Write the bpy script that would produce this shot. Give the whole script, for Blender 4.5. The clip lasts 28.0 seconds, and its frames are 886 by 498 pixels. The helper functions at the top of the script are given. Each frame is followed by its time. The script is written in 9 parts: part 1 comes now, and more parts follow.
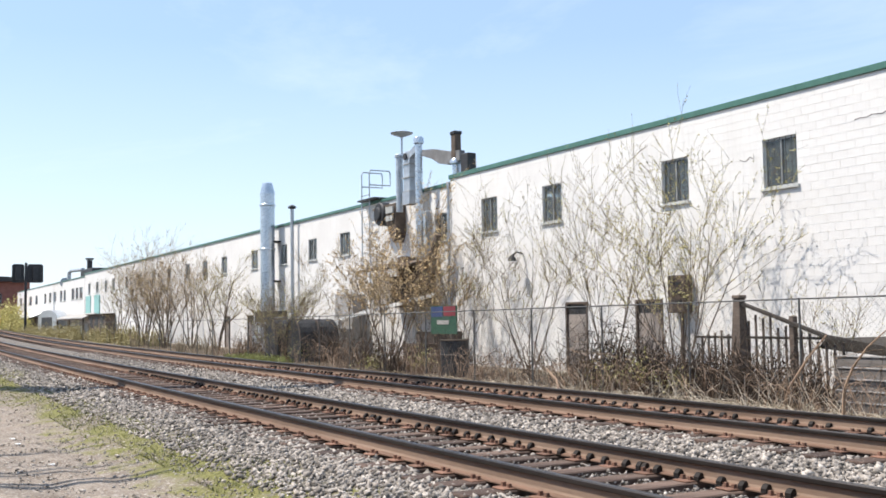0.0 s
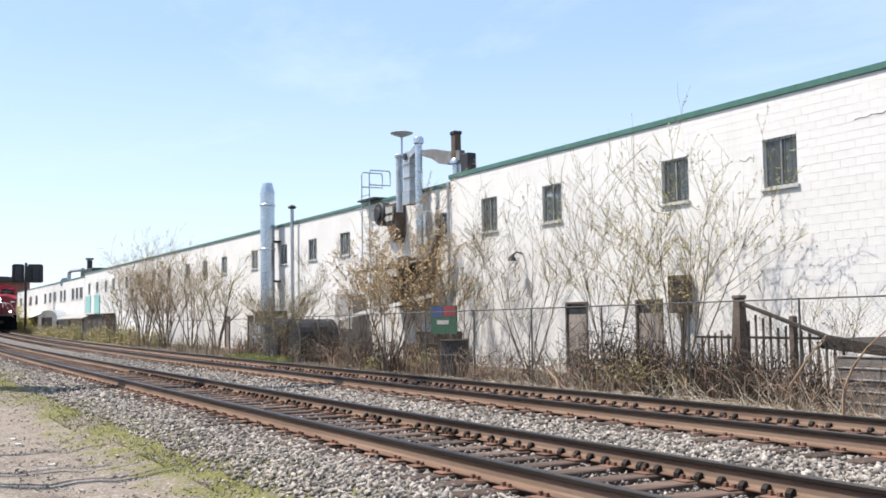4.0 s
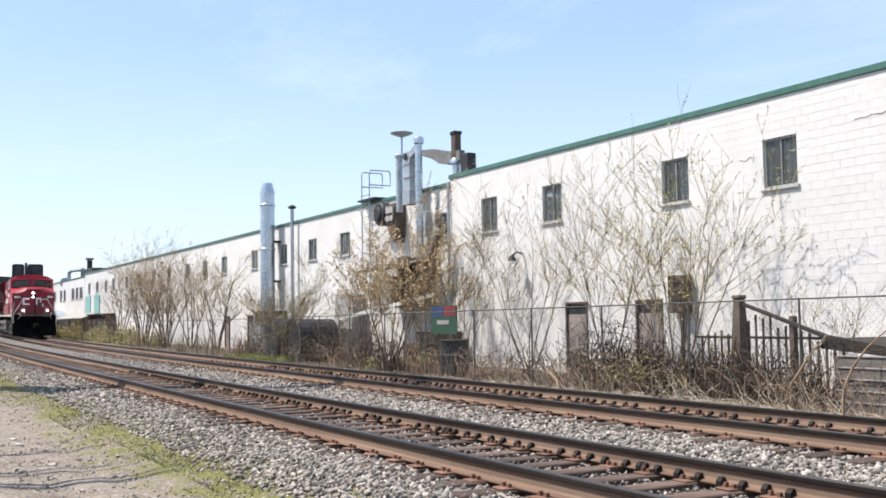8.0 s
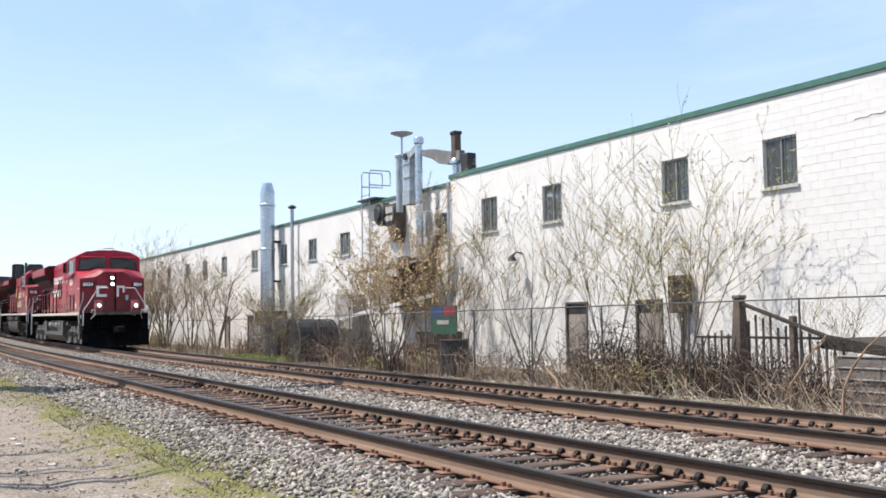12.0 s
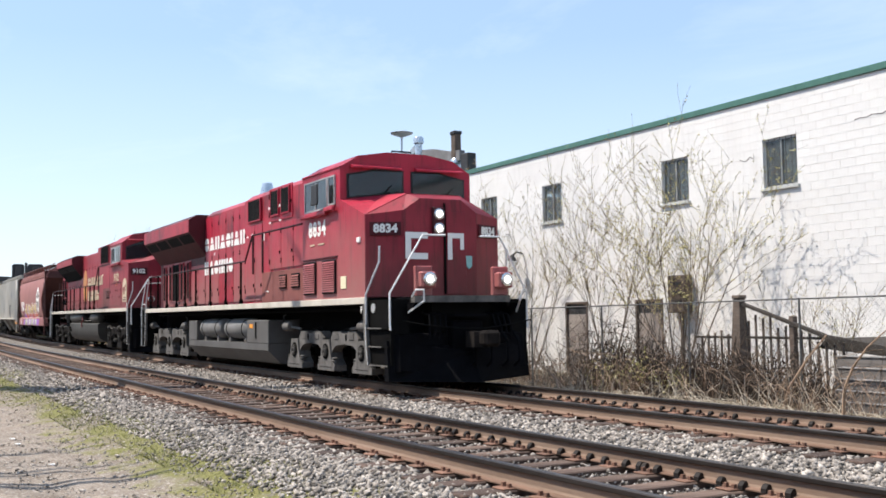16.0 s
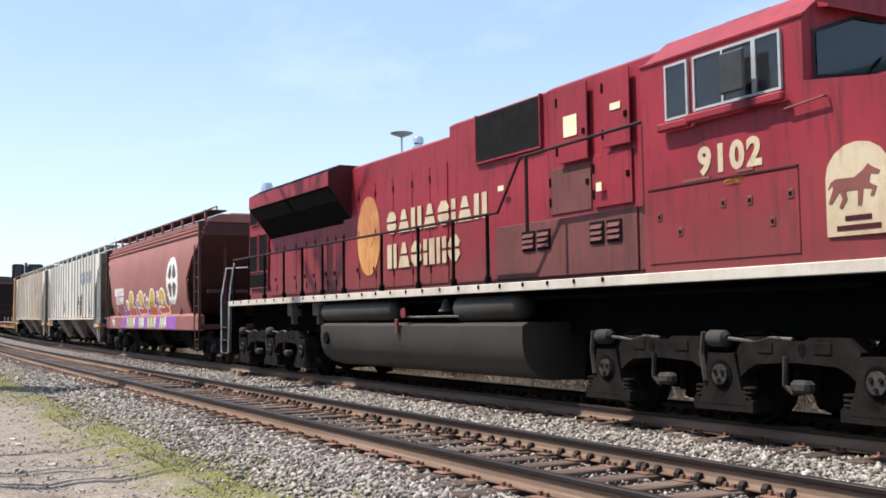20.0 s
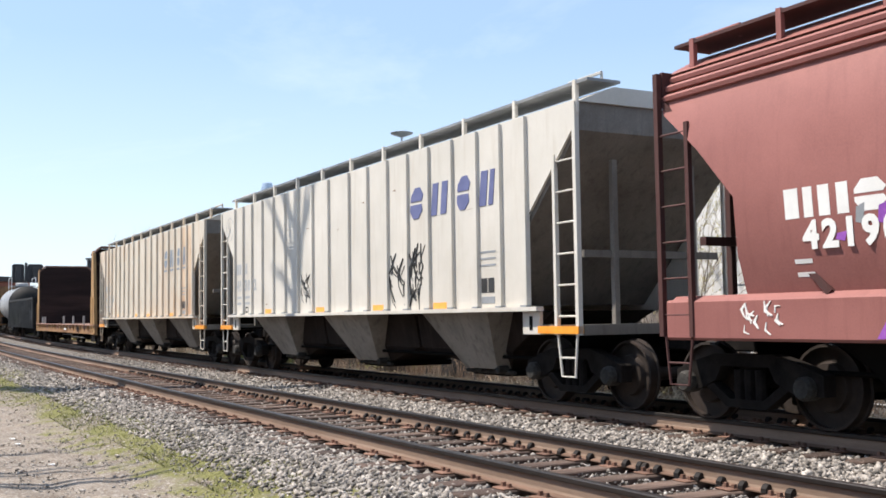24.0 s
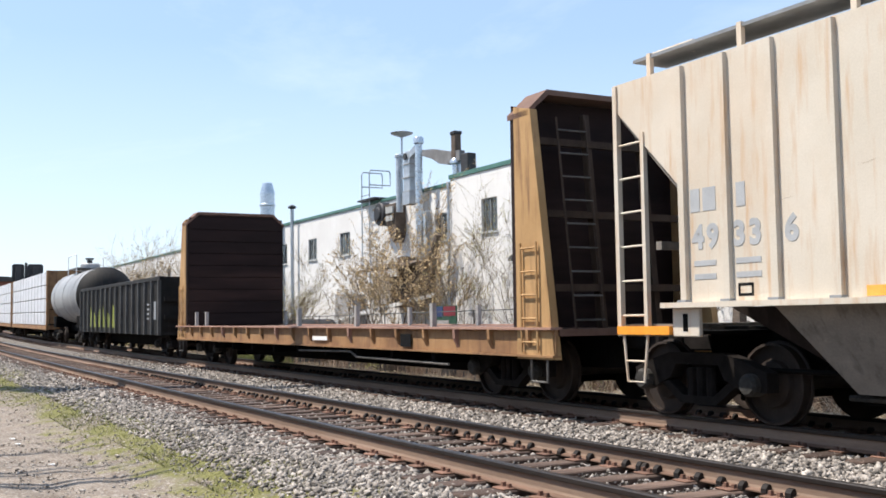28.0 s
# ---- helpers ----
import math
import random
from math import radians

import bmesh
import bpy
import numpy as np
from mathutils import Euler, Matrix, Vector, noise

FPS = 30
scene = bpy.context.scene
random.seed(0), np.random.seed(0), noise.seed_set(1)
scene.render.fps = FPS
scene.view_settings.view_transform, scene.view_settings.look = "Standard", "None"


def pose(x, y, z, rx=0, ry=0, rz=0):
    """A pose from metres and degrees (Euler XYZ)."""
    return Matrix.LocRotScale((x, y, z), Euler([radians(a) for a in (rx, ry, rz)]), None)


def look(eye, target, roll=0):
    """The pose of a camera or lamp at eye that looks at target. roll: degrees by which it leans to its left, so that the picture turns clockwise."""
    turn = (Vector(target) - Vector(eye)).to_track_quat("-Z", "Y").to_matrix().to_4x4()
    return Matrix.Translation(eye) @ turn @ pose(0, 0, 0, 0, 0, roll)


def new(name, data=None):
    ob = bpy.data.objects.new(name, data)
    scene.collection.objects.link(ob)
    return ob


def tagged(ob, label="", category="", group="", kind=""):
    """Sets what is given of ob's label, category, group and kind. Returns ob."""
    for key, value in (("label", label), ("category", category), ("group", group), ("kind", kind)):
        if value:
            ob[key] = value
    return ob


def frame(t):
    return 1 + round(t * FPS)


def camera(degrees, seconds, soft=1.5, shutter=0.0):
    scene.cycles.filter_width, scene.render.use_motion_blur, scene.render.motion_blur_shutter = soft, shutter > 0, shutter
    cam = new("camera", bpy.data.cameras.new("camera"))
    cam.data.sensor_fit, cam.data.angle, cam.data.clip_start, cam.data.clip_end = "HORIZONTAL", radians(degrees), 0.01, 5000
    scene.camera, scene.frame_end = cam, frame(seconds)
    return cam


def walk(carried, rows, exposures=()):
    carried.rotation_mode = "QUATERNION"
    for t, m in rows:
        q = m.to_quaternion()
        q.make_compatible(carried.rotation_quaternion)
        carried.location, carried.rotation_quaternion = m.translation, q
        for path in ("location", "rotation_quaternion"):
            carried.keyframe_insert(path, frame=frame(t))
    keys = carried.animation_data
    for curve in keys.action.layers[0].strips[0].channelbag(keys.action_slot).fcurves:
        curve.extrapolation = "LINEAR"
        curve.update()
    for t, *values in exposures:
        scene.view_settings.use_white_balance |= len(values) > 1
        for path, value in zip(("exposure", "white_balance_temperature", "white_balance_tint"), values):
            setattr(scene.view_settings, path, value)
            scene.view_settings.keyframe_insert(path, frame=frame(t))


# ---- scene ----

# ---- camera: stands still beside the line ----
RAIL_EYE = 1.252
YAW, PITCH, ROLL = radians(28.967), radians(3.838), -0.861
EYE = Vector((0.0, 0.0, RAIL_EYE))
AIM = EYE + Vector((-math.cos(YAW) * math.cos(PITCH), math.sin(YAW) * math.cos(PITCH), math.sin(PITCH))) * 10
cam = camera(46.35, 28.0, soft=1.7)
STAND = look(EYE, AIM, ROLL)
walk(cam, [(0.0, STAND), (28.0, STAND)], exposures=[(0.0, 0.8, 6500, 10), (28.0, 0.8, 6500, 10)])

# ---- sky and sun ----
SUN_AZ = Vector((-0.56, -0.83, 0)).normalized()
SUN_EL = radians(59.5)
world = bpy.data.worlds.new("sky")
scene.world = world
world.use_nodes = True
wn, wl = world.node_tree.nodes, world.node_tree.links
wn.clear()
w_out = wn.new("ShaderNodeOutputWorld")
w_bg = wn.new("ShaderNodeBackground")
w_sky = wn.new("ShaderNodeTexSky")
w_sky.sky_type = "NISHITA"
w_sky.sun_disc = False
w_sky.sun_elevation = SUN_EL
w_sky.sun_rotation = math.atan2(SUN_AZ.x, SUN_AZ.y)
w_sky.air_density, w_sky.dust_density, w_sky.ozone_density = 1.0, 0.6, 1.6
w_co = wn.new("ShaderNodeTexCoord")
w_map = wn.new("ShaderNodeMapping")
w_map.inputs["Scale"].default_value = (1.0, 1.0, 2.6)
w_map.inputs["Location"].default_value = (0.35, 1.2, 0.4)
w_noise = wn.new("ShaderNodeTexNoise")
w_noise.inputs["Scale"].default_value = 2.6
w_noise.inputs["Detail"].default_value = 7
w_noise.inputs["Roughness"].default_value = 0.62
w_noise.inputs["Distortion"].default_value = 0.6
w_ramp = wn.new("ShaderNodeMapRange")
w_ramp.inputs["From Min"].default_value, w_ramp.inputs["From Max"].default_value = 0.46, 0.85
w_ramp.inputs["To Min"].default_value, w_ramp.inputs["To Max"].default_value = 0.0, 0.42
w_sep = wn.new("ShaderNodeSeparateXYZ")
w_haze = wn.new("ShaderNodeMapRange")
w_haze.inputs["From Min"].default_value, w_haze.inputs["From Max"].default_value = 0.0, 0.26
w_haze.inputs["To Min"].default_value, w_haze.inputs["To Max"].default_value = 0.4, 0.0
w_max = wn.new("ShaderNodeMath")
w_max.operation = "MAXIMUM"
w_mix = wn.new("ShaderNodeMix")
w_mix.data_type = "RGBA"
w_mix.inputs[7].default_value = (8.8, 9.4, 9.9, 1)
w_air = wn.new("ShaderNodeMix")
w_air.data_type = "RGBA"
w_air.inputs[0].default_value = 0.32
w_air.inputs[7].default_value = (6.9, 9.6, 13.6, 1)
wl.new(w_co.outputs["Generated"], w_map.inputs["Vector"])
wl.new(w_map.outputs["Vector"], w_noise.inputs["Vector"])
wl.new(w_noise.outputs["Fac"], w_ramp.inputs["Value"])
wl.new(w_co.outputs["Generated"], w_sep.inputs["Vector"])
wl.new(w_sep.outputs["Z"], w_haze.inputs["Value"])
wl.new(w_ramp.outputs["Result"], w_max.inputs[0])
wl.new(w_haze.outputs["Result"], w_max.inputs[1])
wl.new(w_max.outputs["Value"], w_mix.inputs[0])
wl.new(w_sky.outputs["Color"], w_air.inputs[6])
wl.new(w_air.outputs[2], w_mix.inputs[6])
wl.new(w_mix.outputs[2], w_bg.inputs["Color"])
w_bg.inputs["Strength"].default_value = 0.08
wl.new(w_bg.outputs["Background"], w_out.inputs["Surface"])
sun_data = bpy.data.lights.new("sun", "SUN")
sun_data.energy, sun_data.angle, sun_data.color = 4.3, radians(0.53), (1.0, 0.925, 0.835)
sun = new("sun", sun_data)
sun.matrix_world = look(SUN_AZ * 50 * math.cos(SUN_EL) + Vector((0, 0, 50 * math.sin(SUN_EL))), (0, 0, 0))


# ---- materials ----
def surface(name, dark, light, rough=0.7, metal=0.0, scale=6.0, fine=60.0, bump=0.15, streak=0.0, dirt=None,
            dirt_amount=0.0, each=0.0, stretch=(1, 1, 1), island=0.0, spec=0.4, dust=None):
    """Paint, stone, wood or metal: two tones by large and fine noise, run-down streaks and patches of dirt, fine relief."""
    m = bpy.data.materials.new(name)
    m.use_nodes = True
    n, l = m.node_tree.nodes, m.node_tree.links
    b = n["Principled BSDF"]
    b.inputs["Metallic"].default_value = metal
    b.inputs["Specular IOR Level"].default_value = spec
    co = n.new("ShaderNodeTexCoord")
    mp = n.new("ShaderNodeMapping")
    mp.inputs["Scale"].default_value = stretch
    l.new(co.outputs["Object"], mp.inputs["Vector"])

    def noise_of(s, detail, vec=mp):
        t = n.new("ShaderNodeTexNoise")
        t.inputs["Scale"].default_value, t.inputs["Detail"].default_value = s, detail
        t.inputs["Roughness"].default_value = 0.6
        l.new(vec.outputs["Vector"], t.inputs["Vector"])
        return t

    def mix(fac, a, c, kind="MIX"):
        x = n.new("ShaderNodeMix")
        x.data_type, x.blend_type = "RGBA", kind
        for v, i in ((fac, 0), (a, 6), (c, 7)):
            if isinstance(v, (float, int)):
                x.inputs[i].default_value = v
            elif isinstance(v, tuple):
                x.inputs[i].default_value = (*v, 1)
            else:
                l.new(v, x.inputs[i])
        return x.outputs[2]

    def span(v, lo, hi, a=0.0, c=1.0):
        r = n.new("ShaderNodeMapRange")
        for k, w in (("From Min", lo), ("From Max", hi), ("To Min", a), ("To Max", c)):
            r.inputs[k].default_value = w
        l.new(v, r.inputs["Value"])
        return r.outputs["Result"]

    big, small = noise_of(scale, 5), noise_of(fine, 3)
    add = n.new("ShaderNodeMath")
    add.operation = "MULTIPLY_ADD"
    l.new(small.outputs["Fac"], add.inputs[0])
    add.inputs[1].default_value = 0.45
    l.new(big.outputs["Fac"], add.inputs[2])
    col = mix(span(add.outputs[0], 0.45, 1.0), dark, light)
    if streak:
        sm = n.new("ShaderNodeMapping")
        sm.inputs["Scale"].default_value = (3.2, 3.2, 0.35)
        l.new(co.outputs["Object"], sm.inputs["Vector"])
        st = noise_of(2.6, 6, sm)
        col = mix(span(st.outputs["Fac"], 0.52, 0.75, 0.0, streak), col, dirt or (0.05, 0.04, 0.035))
    if dirt_amount:
        dn = noise_of(scale * 0.45, 7)
        col = mix(span(dn.outputs["Fac"], 0.5, 0.72, 0.0, dirt_amount), col, dirt or (0.08, 0.06, 0.05))
    if dust:
        lo, hi, tone, amount = dust
        sp = n.new("ShaderNodeSeparateXYZ")
        l.new(co.outputs["Object"], sp.inputs["Vector"])
        ragged = n.new("ShaderNodeMath")
        ragged.operation = "MULTIPLY_ADD"
        l.new(noise_of(1.3, 6).outputs["Fac"], ragged.inputs[0])
        ragged.inputs[1].default_value = 1.6
        l.new(sp.outputs["Z"], ragged.inputs[2])
        col = mix(span(ragged.outputs[0], hi + 0.8, lo + 0.8, 0.0, amount), col, tone)
    if each or island:
        src = n.new("ShaderNodeObjectInfo").outputs["Random"] if each else n.new("ShaderNodeNewGeometry").outputs["Random Per Island"]
        k = each or island
        val = n.new("ShaderNodeHueSaturation")
        l.new(span(src, 0, 1, 1 - k, 1 + k), val.inputs["Value"])
        l.new(col, val.inputs["Color"])
        col = val.outputs["Color"]
    l.new(col, b.inputs["Base Color"])
    l.new(span(small.outputs["Fac"], 0.2, 0.8, max(0.05, rough - 0.1), min(1, rough + 0.1)), b.inputs["Roughness"])
    if bump:
        bp = n.new("ShaderNodeBump")
        bp.inputs["Strength"].default_value = bump
        bp.inputs["Distance"].default_value = 0.02
        l.new(add.outputs[0], bp.inputs["Height"])
        l.new(bp.outputs["Normal"], b.inputs["Normal"])
    return m


def glow(name, color, strength):
    m = bpy.data.materials.new(name)
    m.use_nodes = True
    b = m.node_tree.nodes["Principled BSDF"]
    b.inputs["Base Color"].default_value = (*color, 1)
    b.inputs["Emission Color"].default_value = (*color, 1)
    b.inputs["Emission Strength"].default_value = strength
    return m


def glass(name, tint, rough=0.04):
    m = bpy.data.materials.new(name)
    m.use_nodes = True
    b = m.node_tree.nodes["Principled BSDF"]
    b.inputs["Base Color"].default_value = (*tint, 1)
    b.inputs["Roughness"].default_value = rough
    b.inputs["IOR"].default_value = 1.45
    b.inputs["Transmission Weight"].default_value = 0.9
    return m


def thin_leaf(name, dark, light):
    m = surface(name, dark, light, 0.6, 0, 3, 20, 0, island=0.35)
    m.node_tree.nodes["Principled BSDF"].inputs["Subsurface Weight"].default_value = 0.0
    return m


M = {}
M["rail_side"] = surface("rusted rail steel", (0.12, 0.076, 0.053), (0.27, 0.19, 0.138), 0.85, 0.0, 1.5, 40, 0.2, stretch=(0.3, 4, 4))
M["rail_foot"] = surface("brown rusted rail foot", (0.09, 0.053, 0.036), (0.2, 0.122, 0.085), 0.9, 0.0, 2.5, 40, 0.2, stretch=(0.4, 4, 4))
# near-black head: the shade on its side is put into the colour
M["rail_head"] = surface("dark worn rail head", (0.012, 0.010, 0.009), (0.035, 0.028, 0.025), 0.42, 0.25, 2, 40, 0.03, stretch=(0.2, 3, 3))
M["tie"] = surface("weathered creosoted timber", (0.035, 0.022, 0.017), (0.125, 0.083, 0.064), 0.9, 0, 2, 25, 0.5, each=0.35, stretch=(7, 1, 7), dirt=(0.17, 0.118, 0.09), dirt_amount=0.5)
M["plate"] = surface("rust red tie plate", (0.1, 0.052, 0.035), (0.22, 0.12, 0.082), 0.9, 0.0, 8, 60, 0.3, each=0.3)
M["anchor"] = surface("dark forged steel", (0.008, 0.006, 0.005), (0.03, 0.022, 0.018), 0.7, 0.3, 8, 60, 0.2, each=0.3)
M["stone"] = surface("crushed ballast stone", (0.095, 0.082, 0.07), (0.4, 0.36, 0.32), 0.9, 0, 9, 70, 0.2, island=0.65)
M["block"] = surface("white painted concrete block", (0.62, 0.605, 0.585), (0.75, 0.74, 0.72), 0.75, 0, 0.7, 45, 0.25, streak=0.2, dirt=(0.42, 0.4, 0.37), each=0.02)
M["render"] = surface("white painted block wall", (0.6, 0.585, 0.565), (0.74, 0.73, 0.71), 0.75, 0, 0.5, 40, 0.25, streak=0.2, dirt=(0.45, 0.42, 0.38))
M["flashing"] = surface("green roof flashing", (0.05, 0.13, 0.1), (0.09, 0.2, 0.16), 0.45, 0.2, 2, 30, 0.05, streak=0.2)
M["roofing"] = surface("grey roof felt", (0.1, 0.1, 0.1), (0.2, 0.2, 0.2), 0.9)
# darker galvanised tone that paints shade onto the cross duct
M["shaded_sheet"] = surface("weathered dull sheet steel", (0.12, 0.12, 0.12), (0.24, 0.24, 0.245), 0.7, 0.1, 3, 20, 0.08, streak=0.4, dirt=(0.1, 0.09, 0.08))
M["galv"] = surface("galvanised sheet steel", (0.3, 0.33, 0.36), (0.52, 0.55, 0.58), 0.42, 0.55, 3, 20, 0.08, streak=0.25, dirt=(0.2, 0.19, 0.18))
M["stainless"] = surface("stainless flue", (0.4, 0.45, 0.5), (0.6, 0.65, 0.7), 0.3, 0.75, 2, 20, 0.04)
M["rustysheet"] = surface("rusty sheet metal", (0.055, 0.042, 0.034), (0.16, 0.122, 0.095), 0.8, 0.2, 3, 25, 0.2, streak=0.5, dirt=(0.05, 0.038, 0.033))
M["darkmetal"] = surface("dark painted steel", (0.02, 0.02, 0.022), (0.05, 0.05, 0.052), 0.6, 0.2, 5, 40, 0.1)
M["frame"] = surface("aluminium window frame", (0.35, 0.36, 0.36), (0.5, 0.5, 0.5), 0.5, 0.3, 6, 40, 0.05)
M["sill"] = surface("concrete sill", (0.35, 0.37, 0.36), (0.5, 0.5, 0.48), 0.8)
M["glass"] = glass("window glass", (0.55, 0.6, 0.6))
M["blind"] = surface("pale vertical blind", (0.25, 0.26, 0.25), (0.42, 0.42, 0.4), 0.8)
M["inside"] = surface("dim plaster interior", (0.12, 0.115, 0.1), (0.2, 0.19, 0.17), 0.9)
M["door"] = surface("faded grey door paint", (0.2, 0.17, 0.15), (0.34, 0.3, 0.27), 0.7, 0, 3, 30, 0.1, streak=0.4, dirt=(0.08, 0.06, 0.05))
M["bark"] = surface("grey brown bark", (0.07, 0.055, 0.043), (0.19, 0.15, 0.12), 0.9, 0, 6, 50, 0.4)
M["dead_twig"] = surface("dark dead twigs", (0.04, 0.028, 0.02), (0.13, 0.092, 0.067), 0.9, 0, 4, 30, 0.0, island=0.35)
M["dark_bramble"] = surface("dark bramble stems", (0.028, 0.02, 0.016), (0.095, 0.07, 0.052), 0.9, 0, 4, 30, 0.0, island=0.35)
M["twig"] = surface("thin brown twigs", (0.12, 0.09, 0.066), (0.27, 0.21, 0.155), 0.85, 0, 4, 30, 0.0, island=0.3)
M["cane"] = surface("dry bramble canes", (0.16, 0.1, 0.07), (0.4, 0.29, 0.2), 0.85, 0, 4, 30, 0.0, island=0.35)
M["straw"] = surface("dry straw grass", (0.22, 0.17, 0.108), (0.42, 0.345, 0.24), 0.85, 0, 4, 30, 0.0, island=0.3)
M["pale_straw"] = surface("bleached dead stalks", (0.34, 0.29, 0.22), (0.58, 0.51, 0.41), 0.85, 0, 4, 30, 0.0, island=0.3)
M["bud"] = thin_leaf("yellow green spring leaves", (0.36, 0.32, 0.1), (0.56, 0.5, 0.2))
M["orange_bud"] = thin_leaf("ochre catkins", (0.42, 0.3, 0.15), (0.62, 0.47, 0.26))
M["fresh_blade"] = thin_leaf("fresh green grass blades", (0.12, 0.14, 0.035), (0.28, 0.29, 0.09))
M["dull_olive"] = thin_leaf("dull olive spring leaves", (0.19, 0.165, 0.07), (0.36, 0.31, 0.14))
M["olive"] = thin_leaf("olive spring leaves", (0.2, 0.19, 0.06), (0.4, 0.36, 0.13))
M["grass"] = thin_leaf("short spring grass", (0.105, 0.112, 0.03), (0.21, 0.205, 0.066))
M["wood_old"] = surface("old grey brown timber", (0.06, 0.045, 0.035), (0.17, 0.13, 0.105), 0.85, 0, 3, 30, 0.4, stretch=(1, 6, 6))
M["wood_dark"] = surface("damp dark timber", (0.018, 0.015, 0.012), (0.06, 0.05, 0.042), 0.9, 0, 3, 30, 0.4, stretch=(1, 6, 6))
M["wood_grey"] = surface("weathered grey timber faces", (0.1, 0.088, 0.08), (0.2, 0.18, 0.165), 0.85, 0, 3, 30, 0.3, stretch=(0.5, 6, 6))
M["plank"] = surface("bleached grey planks", (0.22, 0.21, 0.2), (0.4, 0.385, 0.37), 0.85, 0, 3, 30, 0.3, stretch=(0.5, 6, 6))
M["wire"] = surface("galvanised fence wire", (0.07, 0.07, 0.07), (0.13, 0.13, 0.125), 0.7, 0.2, 4, 30, 0)
M["brick_far"] = surface("red brick", (0.17, 0.07, 0.055), (0.27, 0.12, 0.095), 0.85, 0, 1, 12, 0.2)
M["teal"] = surface("teal painted panel", (0.2, 0.42, 0.4), (0.3, 0.52, 0.5), 0.6)
M["litter"] = surface("white litter", (0.6, 0.6, 0.6), (0.8, 0.8, 0.78), 0.7)
M["sign_blue"] = surface("blue banner print", (0.015, 0.025, 0.07), (0.04, 0.06, 0.15), 0.6, 0, 8)
M["sign_red"] = surface("red banner print", (0.12, 0.012, 0.02), (0.2, 0.03, 0.04), 0.6, 0, 8)
M["sign_green"] = surface("dark green banner print", (0.01, 0.04, 0.025), (0.03, 0.09, 0.05), 0.6, 0, 8)


def ground_material():
    m = bpy.data.materials.new("trackside ground")
    m.use_nodes = True
    n, l = m.node_tree.nodes, m.node_tree.links
    b = n["Principled BSDF"]
    b.inputs["Roughness"].default_value = 0.95
    b.inputs["Specular IOR Level"].default_value = 0.15
    co = n.new("ShaderNodeTexCoord")
    at = n.new("ShaderNodeAttribute")
    at.attribute_name = "across"

    def noise_of(s, d):
        t = n.new("ShaderNodeTexNoise")
        t.inputs["Scale"].default_value, t.inputs["Detail"].default_value = s, d
        t.inputs["Roughness"].default_value = 0.65
        l.new(co.outputs["Object"], t.inputs["Vector"])
        return t.outputs["Fac"]

    def span(v, lo, hi, a=0.0, c=1.0):
        r = n.new("ShaderNodeMapRange")
        for k, w in (("From Min", lo), ("From Max", hi), ("To Min", a), ("To Max", c)):
            r.inputs[k].default_value = w
        l.new(v, r.inputs["Value"])
        return r.outputs["Result"]

    def mix(fac, a, c):
        x = n.new("ShaderNodeMix")
        x.data_type = "RGBA"
        for v, i in ((fac, 0), (a, 6), (c, 7)):
            if isinstance(v, tuple):
                x.inputs[i].default_value = (*v, 1)
            else:
                l.new(v, x.inputs[i])
        return x.outputs[2]

    def math2(op, a, c):
        x = n.new("ShaderNodeMath")
        x.operation = op
        for v, i in ((a, 0), (c, 1)):
            if isinstance(v, (int, float)):
                x.inputs[i].default_value = v
            else:
                l.new(v, x.inputs[i])
        return x.outputs[0]

    big, mid, fine = noise_of(0.5, 6), noise_of(2.2, 6), noise_of(26, 4)
    cell = n.new("ShaderNodeTexVoronoi")
    cell.inputs["Scale"].default_value = 17
    l.new(co.outputs["Object"], cell.inputs["Vector"])
    grey = n.new("ShaderNodeRGBToBW")
    l.new(cell.outputs["Color"], grey.inputs["Color"])
    edge = math2("ADD", at.outputs["Fac"], span(mid, 0.3, 0.7, -0.7, 0.7))
    dirt = mix(span(mid, 0.35, 0.65), (0.16, 0.128, 0.1), (0.28, 0.235, 0.192))
    dirt = mix(span(fine, 0.52, 0.66), dirt, (0.4, 0.37, 0.34))
    dirt = mix(span(noise_of(48, 3), 0.42, 0.3), dirt, (0.1, 0.085, 0.07))
    ballast = mix(grey.outputs["Val"], (0.07, 0.062, 0.054), (0.24, 0.22, 0.2))
    ballast = mix(span(big, 0.5, 0.7, 0, 0.6), ballast, (0.2, 0.165, 0.14))
    grass = mix(span(fine, 0.3, 0.7), (0.095, 0.1, 0.032), (0.235, 0.218, 0.088))
    soil = mix(span(mid, 0.3, 0.7), (0.17, 0.14, 0.11), (0.4, 0.34, 0.27))
    col = mix(span(edge, 3.4, 3.8), dirt, ballast)
    strip = math2("MULTIPLY", span(edge, 2.5, 2.95), span(edge, 3.95, 3.5))
    col = mix(math2("MULTIPLY", strip, span(big, 0.4, 0.52)), col, grass)
    col = mix(span(edge, 11.3, 11.8), col, soil)
    col = mix(math2("MULTIPLY", span(edge, 11.5, 12.5), span(big, 0.56, 0.66)), col, grass)
    col = mix(math2("MULTIPLY", span(edge, 12.9, 13.7), span(edge, 17.5, 16.0)), col, mix(span(fine, 0.35, 0.7), (0.05, 0.038, 0.028), (0.19, 0.15, 0.11)))
    for c in (5.56, 9.64):
        off = math2("ABSOLUTE", math2("SUBTRACT", at.outputs["Fac"], c), 0.0)
        col = mix(math2("MULTIPLY", span(off, 0.95, 0.6), span(mid, 0.3, 0.55, 0.45, 0.85)), col, (0.1, 0.072, 0.055))
    l.new(col, b.inputs["Base Color"])
    bp = n.new("ShaderNodeBump")
    bp.inputs["Strength"].default_value, bp.inputs["Distance"].default_value = 0.9, 0.04
